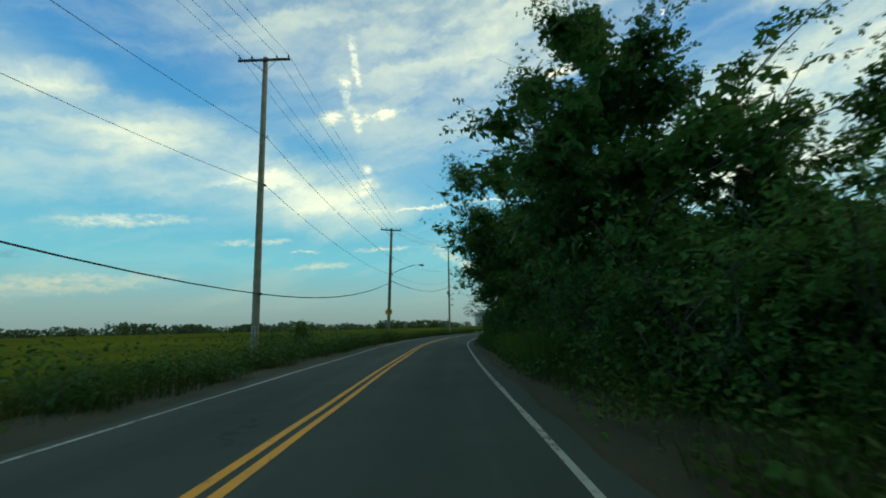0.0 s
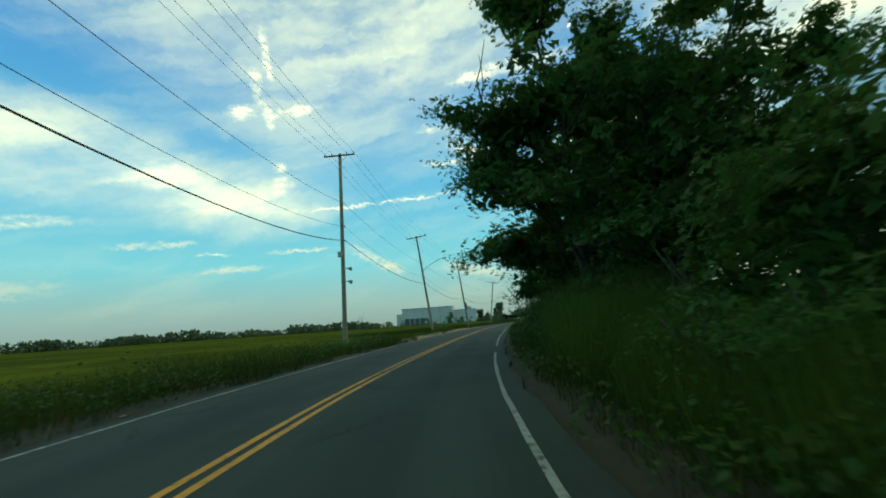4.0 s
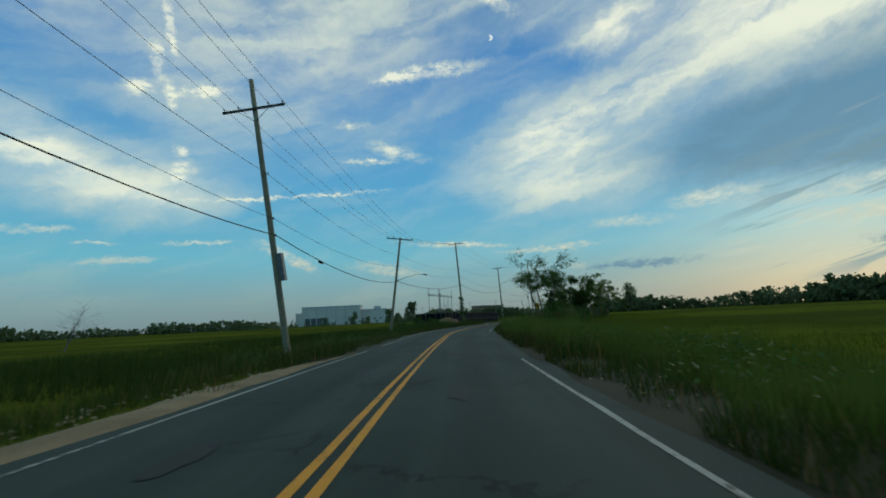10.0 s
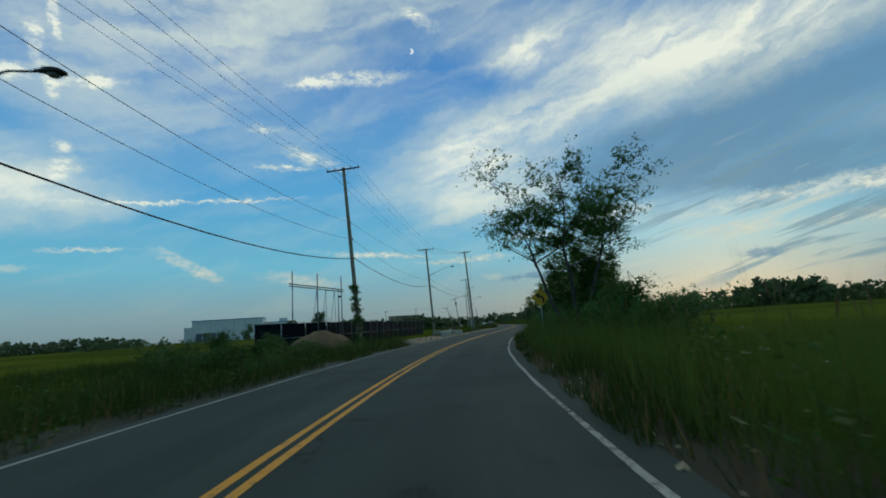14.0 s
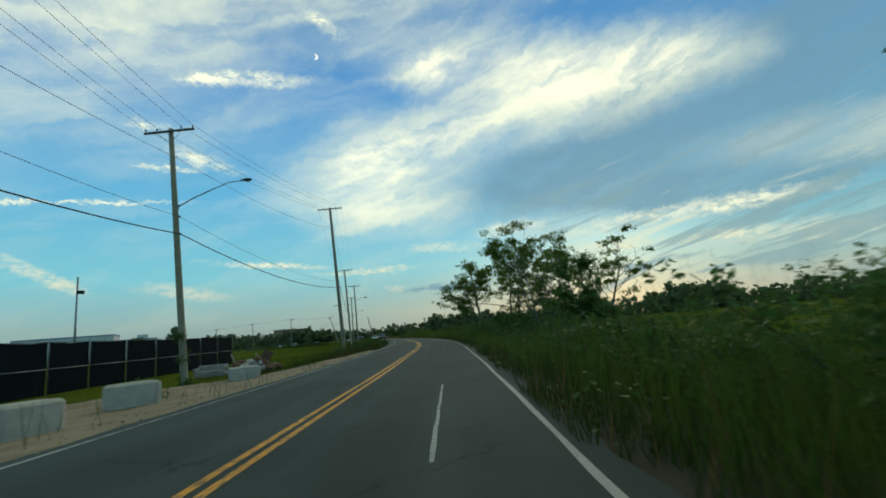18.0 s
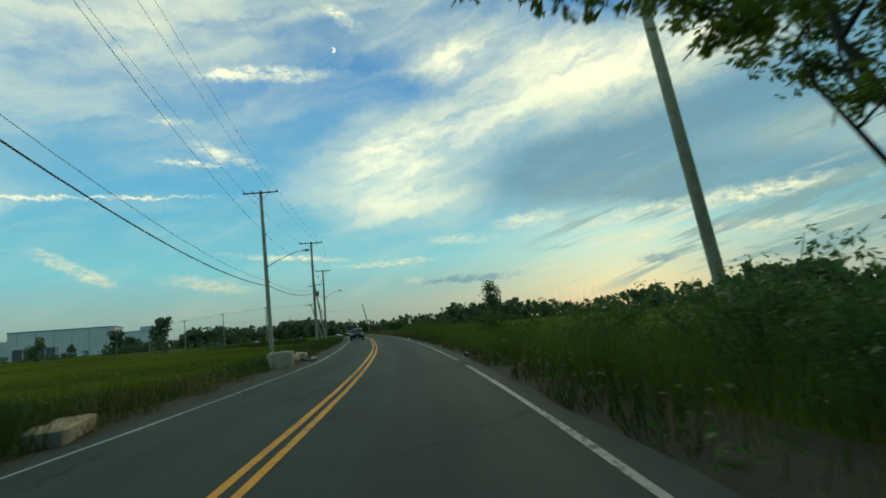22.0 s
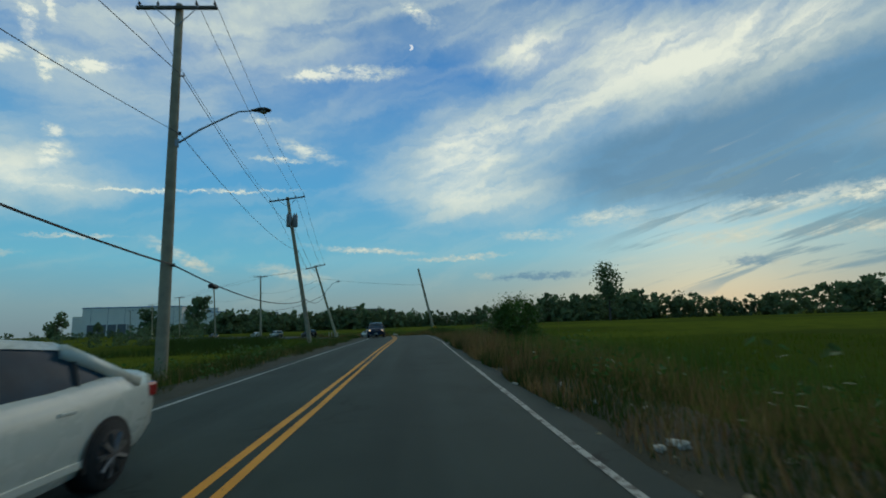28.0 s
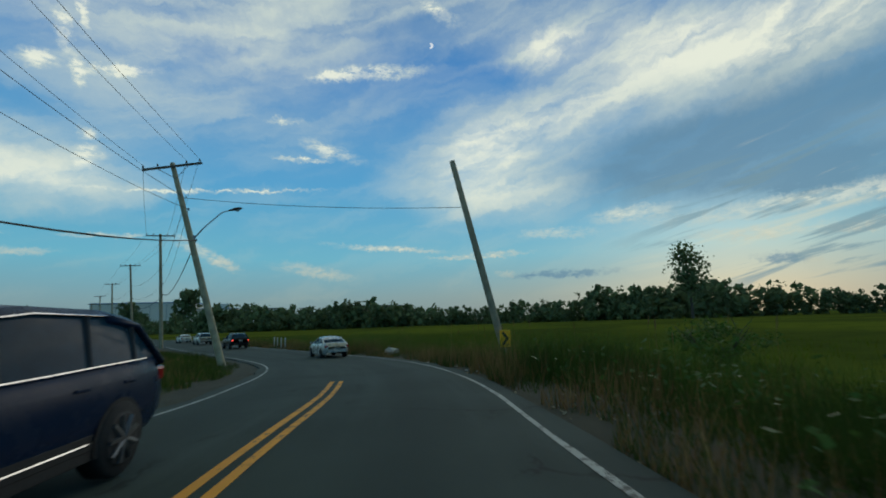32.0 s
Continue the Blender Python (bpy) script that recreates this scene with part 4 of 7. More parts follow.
def tree(name, seed, height, spread, crown_from, sprigs, size, label, mat=LEAF, bark=BARK, trunks=1, lean=0.08, reach=0.45, depth=3, bare=0, droop=0.02, group="", leaflets=4, core=1.7):
    """A tree at the origin: a trunk mesh with its limbs and a crown of leaf sprigs."""
    rng = random.Random(seed)
    ob = thing(name, (0, 0, 0), label, "tree" if name != "shrub" else "shrub", group)
    chunks, tips = [], []
    for k in range(trunks):
        a = rng.uniform(0, 6.283)
        off = Vector((math.cos(a), math.sin(a), 0)) * (0.3 if trunks > 1 else 0)
        drift = Vector((math.cos(a), math.sin(a), 0)) * (lean if trunks == 1 else rng.uniform(0.15, 0.4))
        top = height * rng.uniform(0.62, 0.78)
        pts = [off + Vector((0, 0, -0.3))]
        for i in range(1, 6):
            z = top * i / 5
            pts.append(off + drift * z + Vector((rng.uniform(-0.2, 0.2), rng.uniform(-0.2, 0.2), z)))
        rad = height * (0.0125 if trunks > 1 else 0.019)
        chunks.append(tube_data(pts, [rad * 1.25, rad, rad * 0.85, rad * 0.7, rad * 0.52, rad * 0.35], 8, closed=False))
        for i in range(9 if trunks == 1 else 5):
            z = crown_from + (top - crown_from) * (i + rng.random()) / (9 if trunks == 1 else 5)
            f = min(max(z / top, 0.05), 0.99)
            at = pts[int(f * 5)].lerp(pts[min(int(f * 5) + 1, 5)], f * 5 % 1)
            a = rng.uniform(0, 6.283) if trunks > 1 else i * 2.4 + rng.uniform(-0.5, 0.5)
            shape = 0.55 + 0.45 * math.sin(math.pi * min((z - crown_from) / max(top - crown_from, 0.1) * 0.75 + 0.25, 1))
            limb(rng, at, Vector((math.cos(a), math.sin(a), rng.uniform(0.25, 0.75))), spread * shape * rng.uniform(0.45, 0.7), rad * 0.42, depth - 1, chunks, tips, droop)
        limb(rng, pts[-1], Vector((drift.x, drift.y, 1)), height - top, rad * 0.35, depth - 1, chunks, tips)
    v, f = merged(chunks)
    mesh_object("trunk", v, f, bark, ob, smooth=True)
    if sprigs:
        live = tips if not bare else [p for p in tips if rng.random() > bare]
        leaves(rng, live, sprigs, size, reach, "crown", mat, ob, leaflets, fill=0.36 if bare == 0 else 0.0, core=core)
    return ob


def shrub(seed, height, spread, sprigs, size, label, mat=LEAF_DARK, group=""):
    rng = random.Random(seed)
    ob = thing("shrub", (0, 0, 0), label, "shrub", group)
    chunks, tips = [], []
    for k in range(7):
        a = k * 0.9 + rng.uniform(-0.3, 0.3)
        limb(rng, Vector((0.15 * math.cos(a), 0.15 * math.sin(a), -0.2)), Vector((math.cos(a) * spread / height, math.sin(a) * spread / height, rng.uniform(0.7, 1.3))),
             height * rng.uniform(0.45, 0.65), 0.035, 1, chunks, tips, 0.0, 0.45)
    tips = [Vector((p.x, p.y, max(p.z, 0.15))) for p in tips] + [Vector((rng.gauss(0, spread * 0.3), rng.gauss(0, spread * 0.3), rng.uniform(0.1, height * 0.62))) for _ in range(90)]
    v, f = merged(chunks)
    mesh_object("stem", v, f, BARK, ob)
    leaves(rng, tips, sprigs, size, 0.32, "crown", mat, ob, leaflets=3, fill=0.35, core=1.7)
    return ob


def dome_bush(seed, height, radius, sprigs, size, label, mat, group=""):
    """A dense rounded shrub: short stems and a lumpy crown down to the ground."""
    rng = random.Random(seed)
    ob = thing("shrub", (0, 0, 0), label, "shrub", group)
    chunks, unused, tips = [], [], []
    for k in range(5):
        a = k * 1.26 + rng.uniform(-0.3, 0.3)
        limb(rng, Vector((0.1 * math.cos(a), 0.1 * math.sin(a), -0.2)), Vector((math.cos(a) * 0.5, math.sin(a) * 0.5, 1.0)), height * 0.5, 0.035, 1, chunks, unused, 0.0, 0.4)
    for k in range(46):
        a, z = rng.uniform(0, 6.283), rng.random() ** 0.8
        wide = radius * math.sqrt(max(0.1, 1 - ((z - 0.36) / 0.7) ** 2)) * math.sqrt(rng.uniform(0.05, 0.9))
        tips.append(Vector((math.cos(a) * wide, math.sin(a) * wide, 0.15 + z * (height - 0.35) * rng.uniform(0.86, 1.04))))
    v, f = merged(chunks)
    mesh_object("stem", v, f, BARK, ob)
    leaves(rng, tips, sprigs, size, height * 0.12, "crown", mat, ob, leaflets=3, fill=0.4, core=2.6)
    return ob


def stand(template, places, sink=0.1):
    """Puts copies of a tree at (s, d, scale, turn); the first place takes the tree itself."""
    for k, (s, d, scale, turn) in enumerate(places):
        m = pose(*on_ground(s, d, sink), 0, 0, turn)
        ob = template if k == 0 else copy_thing(template, m)
        ob.matrix_basis = m @ Matrix.Diagonal((scale, scale, scale, 1))


ROADSIDE = "trees crowding the right verge"
locust_a = tree("locust_tree", 1, 13.0, 6.6, 1.2, 7600, 0.112, "tall leafy green locust tree beside the road", group=ROADSIDE, core=3.0)
stand(locust_a, ((104.2, -7.4, 0.92, 20), (129, -7.4, 1.08, 60), (160, -7.3, 1.15, 75), (164.5, -9.0, 1.12, 200), (176, -9.4, 0.60, 60), (190.5, -11.0, 0.72, 300), (328.2, -10.2, 0.66, 160)))
locust_b = tree("locust_tree", 2, 11.5, 5.8, 0.8, 5200, 0.112, "dense leafy green locust tree beside the road", group=ROADSIDE, trunks=2, core=3.0)
stand(locust_b, ((99, -8.8, 0.5, 0), (105.5, -9.0, 0.85, 200), (117, -9.8, 0.85, 100), (124.5, -7.4, 1.05, 215), (154, -11, 0.8, 40), (158, -8.8, 1.12, 300), (168, -8.8, 0.82, 330), (185, -9.6, 0.66, 170), (194.5, -10.2, 0.68, 90), (171, -12.5, 0.9, 130), (351.5, -10.2, 0.38, 130)))
locust_c = tree("locust_tree", 3, 10.0, 5.2, 0.4, 4300, 0.11, "dense leafy green tree with low branches", mat=LEAF_DARK, group=ROADSIDE, trunks=3, leaflets=3, core=3.2)
stand(locust_c, ((94, -9.5, 0.5, 0), (98.6, -9.6, 0.5, 40), (101.8, -10.2, 0.54, 190), (103.5, -8.6, 0.5, 120), (119, -10, 0.95, 30), (163.5, -8.4, 0.8, 80), (160.6, -9.2, 0.9, 300), (156.5, -9.6, 0.85, 170), (179.5, -8.4, 0.62, 290), (188, -8.2, 0.78, 10), (187, -12.5, 0.7, 140), (193.5, -8.4, 0.76, 220), (322, -9.6, 0.75, 60), (303.6, -9.6, 0.5, 10), (306.2, -9.2, 0.52, 130), (309, -9.0, 0.5, 260), (121, -7.2, 0.78, 160), (126.5, -8.6, 0.85, 20), (190.5, -9.2, 0.82, 250), (107.5, -7.8, 0.6, 300), (112, -8.0, 0.72, 60), (109.6, -9.6, 0.85, 210), (328.2, -11.2, 0.85, 250), (372.5, -13.5, 0.5, 40), (366, -11.5, 0.42, 200)))
umbrella = tree("locust_tree", 8, 12.6, 7.0, 5.6, 11000, 0.10, "airy umbrella-shaped locust tree with several trunks", trunks=3, lean=0.05, reach=0.42)
stand(umbrella, ((302.5, -7.5, 0.8, 30),))
sumac = tree("sumac_tree", 12, 9.4, 6.0, 2.4, 1700, 0.17, "thin sumac tree with bare twigs and tufts of leaves", mat=LEAF_PALE, bark=DEAD_BARK, trunks=3, bare=0.5, reach=0.28)
stand(sumac, ((361.5, -9.3, 0.72, 0), (357.5, -12, 0.7, 130)))
open_tree = tree("ailanthus_tree", 15, 10.2, 7.0, 3.2, 5600, 0.15, "open leafy tree with slender bent limbs in flat tiers", mat=LEAF_PALE, bark=BARK, trunks=2, reach=0.34, bare=0.12)
stand(open_tree, ((381.5, -11.2, 1.15, 40), (388.5, -9.0, 0.85, 200), (377, -14.5, 0.9, 310)))
snag = tree("dead_tree", 21, 13.5, 4.4, 4.5, 260, 0.2, "dead grey tree with broken limbs and vines", bark=DEAD_BARK, trunks=2, bare=0.75, lean=0.03, reach=0.25, group="dead trees on the right verge")
stand(snag, ((192, -10.5, 1.0, 0), (199.5, -11.4, 0.95, 100), (202, -12.2, 1.15, 220), (206, -10.0, 0.66, 320), (128, -7.6, 1.05, 60)))
UNDERGROWTH = "shrubs along the verges"
bush_a = shrub(31, 2.6, 2.0, 1200, 0.085, "dense dark green shrub at the roadside", group=UNDERGROWTH)
bush_b = shrub(32, 3.4, 2.6, 900, 0.115, "tall spreading green shrub at the roadside", mat=LEAF, group=UNDERGROWTH)
bush_c = shrub(33, 1.6, 1.6, 560, 0.085, "low dark green shrub in the grass", group=UNDERGROWTH)
bush_tall = shrub(34, 4.6, 3.0, 2600, 0.078, "tall dense green shrub crowding the asphalt", mat=LEAF, group=UNDERGROWTH)
bush_dome = dome_bush(35, 3.3, 1.7, 3600, 0.062, "dense rounded dark green shrub at the roadside", LEAF_DARK, UNDERGROWTH)
stand(bush_dome, ((489.9, -7.7, 1.0, 0), (491.8, -8.9, 1.12, 130), (136, -8.2, 1.25, 10), (138.6, -8.4, 1.42, 80), (141.2, -8.2, 1.45, 160), (144, -8.6, 1.5, 240), (147, -8.4, 1.5, 320), (150, -8.5, 1.5, 40),
                  (135, 14.2, 0.85, 60), (203, -9.2, 0.95, 20), (204.8, -8.3, 0.85, 70), (206.6, -8.1, 0.85, 140), (208.6, -8.6, 0.9, 210), (210.6, -9.0, 0.85, 280), (366, -9.4, 0.9, 0), (372, -9.8, 1.05, 100), (376.5, -9.8, 1.0, 200), (381, -10.0, 1.1, 300), (356.5, -9.6, 0.8, 30), (419.0, -8.8, 0.74, 90), (421.0, -10.2, 0.85, 220), (299.5, 10.6, 0.58, 0), (301.8, 11.6, 0.62, 60), (304.4, 12.6, 0.62, 150), (307, 14.4, 0.72, 240), (303, 15.5, 0.8, 20), (298, -9.6, 1.12, 10), (300, -8.8, 1.12, 80), (303, -9.4, 1.28, 150), (306.5, -9.0, 1.08, 250), (417.1, -8.9, 0.66, 20)))
rng = random.Random(77)
places = {0: [], 1: [], 2: []}
for s in np.arange(90, 204, 2.4):
    places[rng.choice((0, 0, 2))].append((s + rng.uniform(-0.8, 0.8), -rng.uniform(6.3, 7.6), rng.uniform(0.8, 1.25), rng.uniform(0, 360)))
    if rng.random() < 0.75:
        places[1].append((s + rng.uniform(-1, 1), -rng.uniform(8.2, 11.5), rng.uniform(0.9, 1.35), rng.uniform(0, 360)))
for s in np.arange(303, 397, 2.6):
    if 334 < s < 352:
        places[0].append((s + rng.uniform(-0.8, 0.8), -rng.uniform(6.2, 7.2), rng.uniform(0.75, 0.95), rng.uniform(0, 360)))
        places[1].append((s + rng.uniform(-1, 1), -rng.uniform(8.2, 10.5), rng.uniform(0.62, 0.85), rng.uniform(0, 360)))
        continue
    places[rng.choice((0, 1, 2))].append((s + rng.uniform(-0.8, 0.8), -rng.uniform(6.9, 8.4), rng.uniform(0.75, 1.1), rng.uniform(0, 360)))
    places[1].append((s + rng.uniform(-1, 1), -rng.uniform(9, 13), rng.uniform(0.85, 1.2), rng.uniform(0, 360)))
places[1] += [(421, -12.5, 0.9, 20), (295.5, -8.8, 1.15, 0), (298.5, -8.4, 1.25, 70), (300.5, -10.4, 1.3, 150), (296.5, -11, 1.3, 220), (309.5, -6.9, 0.8, 30), (311, -8.2, 1.0, 140), (97, -7.4, 1.4, 80), (98.4, -9.0, 1.6, 20), (101.4, -9.4, 1.6, 240), (101, -7.3, 1.5, 190), (105, -7.6, 1.5, 10), (113, -7.0, 1.4, 250), (118, -6.4, 1.3, 0), (121.5, -6.2, 1.45, 100), (125, -6.3, 1.4, 200), (128.5, -6.4, 1.3, 300), (187, -7.4, 1.3, 20), (190.5, -7.6, 1.4, 140), (194, -7.8, 1.3, 260), (162, -6.6, 1.2, 50), (166, -6.8, 1.3, 170)]
places[0] += [(298.5, 9.5, 0.8, 20), (300, 13.5, 0.95, 60), (302, 11.5, 0.8, 150), (303.5, 15.5, 1.0, 210), (305.5, 13.2, 0.7, 300), (297, 14, 0.9, 100), (304, 19, 1.1, 15), (300.5, 18, 1.1, 120)]
places[2] += [(307.5, 8.6, 0.8, 0), (309.5, 9.4, 0.85, 80), (311.5, 10.2, 0.8, 170), (306, 7.2, 0.7, 250), (313.2, 9.6, 0.7, 20)]
places[0] += [(400.5, -8.4, 0.85, 120), (402.5, -9.2, 0.9, 300)]
places[0] += [(318.5, -7.6, 1.5, 0), (320, -9.0, 1.7, 40), (520, -13, 1.0, 20), (489.2, -7.6, 0.95, 200), (491.2, -7.9, 1.05, 40), (132, 15.8, 1.1, 90), (134, 14.0, 1.2, 200), (306, 10.5, 0.8, 40), (309, 13, 0.9, 80), (304, 16, 1.0, 200)]
places[2] += [(s, 5.9 + 1.4 * math.sin(s * 1.7), 0.72 + 0.16 * math.sin(s * 2.3), s * 71) for s in np.arange(90, 134, 2.1)]
places[2] += [(202, 5.8, 0.9, 10), (204.5, 6.3, 1.0, 120), (200, 7.6, 0.8, 40), (206.6, 5.7, 0.8, 260), (207, 6.9, 0.9, 0), (175, 6.6, 0.8, 0), (176.5, 7.6, 1.0, 90), (174, 8.4, 0.9, 200), (179, 7.4, 0.7, 300), (213.5, 7.2, 1.1, 60), (210.2, 6.0, 1.1, 200), (183, 8.0, 1.0, 140), (189, 9.4, 0.8, 200), (330, 12.5, 0.8, 0), (315, 10.3, 1.0, 50), (312, 9.2, 0.9, 10), (346.5, 9.9, 0.8, 90), (399, 11, 0.8, 20), (441, -9, 1.1, 0), (452, -12, 1.0, 70), (513, -11, 1.3, 0), (499, -7.6, 0.8, 20), (501.5, -9.0, 1.0, 140), (504, -7.2, 0.8, 260), (506.5, -9.4, 1.0, 80), (511, -8.4, 0.9, 10), (509.5, -10.6, 1.1, 200)]
for a, b, lo, hi, n in ((246, 299, 5.4, 9.5, 16), (400, 452, 5.4, 9.0, 14), (240, 320, -9.5, -6.2, 10), (95, 176, -9.5, -5.8, 9)):
    for _ in range(n):
        places[2].append((rng.uniform(a, b), -rng.uniform(lo, hi), rng.uniform(0.55, 0.85), rng.uniform(0, 360)))
places[3] = [(s, d, scale * 0.74, turn) for s, d, scale, turn in places[1] if abs(d) < 8.0 or 294 < s < 302] + [(98.5, -8.4, 1.45, 10), (101.5, -9.4, 1.55, 130), (96.5, -9.6, 1.35, 250), (104.5, -8.6, 1.3, 70)] + [(s, -6.5 - 0.4 * math.sin(s * 2.1), 0.56 + 0.08 * math.sin(s * 1.3), s * 53) for s in np.arange(131.0, 153, 2.4)]
places[1] = [row for row in places[1] if abs(row[1]) >= 8.0 and not 294 < row[0] < 302]
for ob, rows in ((bush_tall, places[3]), (bush_a, places[0]), (bush_b, places[1]), (bush_c, places[2])):
    stand(ob, rows)

# ---------------------------------------------------------------- grass, reeds and far woods
def blades(name, label, category, n, s_range, d_range, height, width, mat, seed, keep=None, bend=0.6, power=1.0):
    """Upright bent blades scattered along a stretch of the verge."""
    r = np.random.RandomState(seed)
    n, width = int(n * 2.4), width * 0.62
    s = r.uniform(*s_range, n)
    u = r.rand(n) ** power
    d = d_range[0] + (d_range[1] - d_range[0]) * u
    # clumps: blades gather where a slow wave of noise is high
    q = np.stack([s, d], 1)
    lump = r.normal(0, 0.9, n)
    for k in range(9):
        a = r.uniform(0, 6.283)
        lump = lump + 0.55 * np.sin(q @ (np.array((math.cos(a), math.sin(a))) * r.uniform(0.35, 2.6)) + r.uniform(0, 6.283))
    ok = lump > -0.9
    if keep is not None:
        ok &= keep(s, d)
    s, d, lump = s[ok], d[ok], lump[ok]
    n = len(s)
    p = spot(s, d)
    z = ground_z(s, d) - 0.03
    h = r.uniform(*height, n) * (0.85 + 0.13 * np.clip(lump, -1, 2))
    # short at the asphalt's edge, taller away from it; whole patches differ
    h = h * np.clip(0.6 + (np.abs(d) - 3.8) / 2.0, 0.6, 1.0) * (0.85 + 0.3 * np.sin(s * 0.21 + 1.3 * np.sin(s * 0.083)))
    a = r.uniform(0, 6.283, n)
    out_ = np.stack([np.cos(a), np.sin(a)], 1)
    b = r.uniform(0.05, bend, n)[:, None] * h[:, None]
    a2 = r.uniform(0, 6.283, n)
    w = np.stack([np.cos(a2), np.sin(a2)], 1) * (r.uniform(0.6, 1.3, n) * width / 2)[:, None]
    base = np.concatenate([p, z[:, None]], 1)
    t = np.concatenate([p + out_ * b, (z + h * 0.96)[:, None]], 1)
    w3 = np.concatenate([w, np.zeros((n, 1))], 1)
    pieces = np.stack([base - w3, base + w3, t], 1)
    ob = poly_object(name, pieces.reshape(-1, 3), np.full(n, 3), mat)
    return tagged(ob, label, category, kind="stuff")


def weed_bed(label, n, s_range, d_range, height, size, mat, seed, keep=None):
    """Broad-leaved weeds: leaf sprigs on stalks of uneven height, in clumps."""
    r = np.random.RandomState(seed)
    clumps = max(20, n // 22)
    cs, cd = r.uniform(*s_range, clumps), r.uniform(*d_range, clumps)
    ch = r.uniform(*height, clumps) * np.clip(0.35 + (np.abs(cd) - 3.8) / 2.2, 0.35, 1.0)
    k = r.randint(0, clumps, n)
    s, d = cs[k] + r.normal(0, 0.34, n), cd[k] + r.normal(0, 0.3, n)
    ok = np.abs(d) > 3.75
    if keep is not None:
        ok &= keep(s, d)
    s, d, k = s[ok], d[ok], k[ok]
    n = len(s)
    z = ground_z(s, d) + ch[k] * r.rand(n) ** 0.7
    c = np.concatenate([spot(s, d), z[:, None]], 1)
    a = r.uniform(0, 6.283, n)
    way = np.stack([np.cos(a), np.sin(a), r.uniform(-0.2, 0.9, n)], 1)
    side = np.stack([-np.sin(a), np.cos(a), r.normal(0, 0.4, n)], 1)
    w = (size * r.uniform(0.6, 1.5, n))[:, None]
    quads = [np.stack([c, c + way * w + side * sgn * w * 0.7, c + way * w * (1.7 if sgn else 2.2) - side * (1 if not sgn else 0) * w * 0.3], 1) for sgn in (-1, 0.35, 1)]
    q = np.concatenate(quads, 1).reshape(-1, 3)
    tagged(poly_object("weed_bed", q, np.full(len(q) // 3, 3), mat), label, "weeds", kind="stuff")


def no_sand(s, d):
    chance = (np.sin(s * 12.9898 + d * 78.233) * 43758.5453) % 1
    patch = np.sin(s * 0.9) + np.sin(s * 0.37 + d * 1.3) > 0.2
    bare = ((s > 180) & (s < 214) & (d > 0) & (d < 8.0)) | ((s >= 214) & (s < 236) & (d > 0) & (d < 4.8)) | ((s > 309) & (s < 356) & (d > 0) & (d < np.minimum(17.0, 5 + (s - 307) * 0.9))) | ((s >= 356) & (s < 372) & (d > 0) & (d < 5.6))
    return ~bare | ((chance < np.where(s > 300, 0.05, 0.30)) & patch)


def ragged_edge(s, d):
    return np.abs(d) > 3.85 + 0.2 * np.sin(s * 0.8) + 0.18 * np.sin(s * 2.1 + 1)


field = lambda s, d: no_sand(s, d) & ((s < 236) | (s > 326))
both = lambda s, d: no_sand(s, d) & ragged_edge(s, d)
for k, (a, b) in enumerate(((85, 180), (180, 270), (270, 365), (365, 450), (450, 560))):
    blades("verge_grass", "knee-high green roadside grass and weeds", "grass", 15500, (a, b), (3.75, 10.0), (0.4, 0.95) if a == 180 else (0.6, 1.2) if a == 365 else (0.35, 0.75) if a == 450 else (0.6, 1.4), 0.026, GRASS, 40 + k, both, power=1.5)
    blades("dry_grass", "dry yellow-brown grass stems among the green", "grass", 5500 if a in (365, 450) else 2500, (a, b), (3.75, 9), (0.3, 0.6) if a > 440 else (0.4, 1.0), 0.022, DRY_GRASS, 50 + k, both, bend=0.5)
    blades("marsh_grass", "short yellow-green marsh grass", "grass", 8000, (a, b), (9.5, 30), (0.15, 0.4), 0.05, MARSH_GRASS, 60 + k, field, power=1.5)
blades("marsh_weeds", "dark green weeds and reeds filling the marsh edge", "grass", 26000, (236, 324), (8, 36), (0.6, 1.3), 0.05, GRASS, 67, no_sand, power=1.3)
blades("mown_grass", "short bright green grass on the inside of the bend", "grass", 26000, (498, 562), (3.8, 14), (0.12, 0.34), 0.035, LAWN, 69, ragged_edge, power=1.2)
blades("marsh_weeds", "tall green weeds behind the short grass", "grass", 9000, (500, 570), (13, 26), (0.7, 1.7), 0.045, GRASS, 66)
blades("verge_weeds", "dense dark green weeds on the outside of the bend", "grass", 15000, (492, 520), (-4.9, -10.5), (0.6, 1.35), 0.034, GRASS, 65, ragged_edge)
blades("marsh_weeds", "dark green weeds beside the marsh", "grass", 11000, (85, 186), (7, 18), (0.5, 1.2), 0.035, GRASS, 68, power=1.3)
for k, (a, b) in enumerate(((85, 150), (150, 204))):
    blades("verge_grass", "weeds and tall grass under the trees", "grass", 11000, (a, b), (-4.0, -8.0), (0.3, 1.1), 0.035, GRASS, 70 + k, ragged_edge)
    blades("dry_grass", "dry brown grass under the trees", "grass", 1200, (a, b), (-4.0, -7.0), (0.2, 0.7), 0.022, DRY_GRASS, 72 + k, ragged_edge, bend=0.6)
blades("reed_bed", "tall pale green reeds crowding the asphalt", "reeds", 9000, (103, 121), (-4.4, -7.5), (1.1, 2.3), 0.032, REED, 75, bend=0.5)
blades("reed_bed", "wall of tall green reeds leaning over the road", "reeds", 24000, (127, 154), (-4.7, -8.5), (1.5, 2.8), 0.026, REED, 76, bend=0.4)
reed_back = lambda s, d: np.abs(d) > 6.6 + 1.2 * np.sin(s * 0.3) + 0.6 * np.sin(s * 1.1)
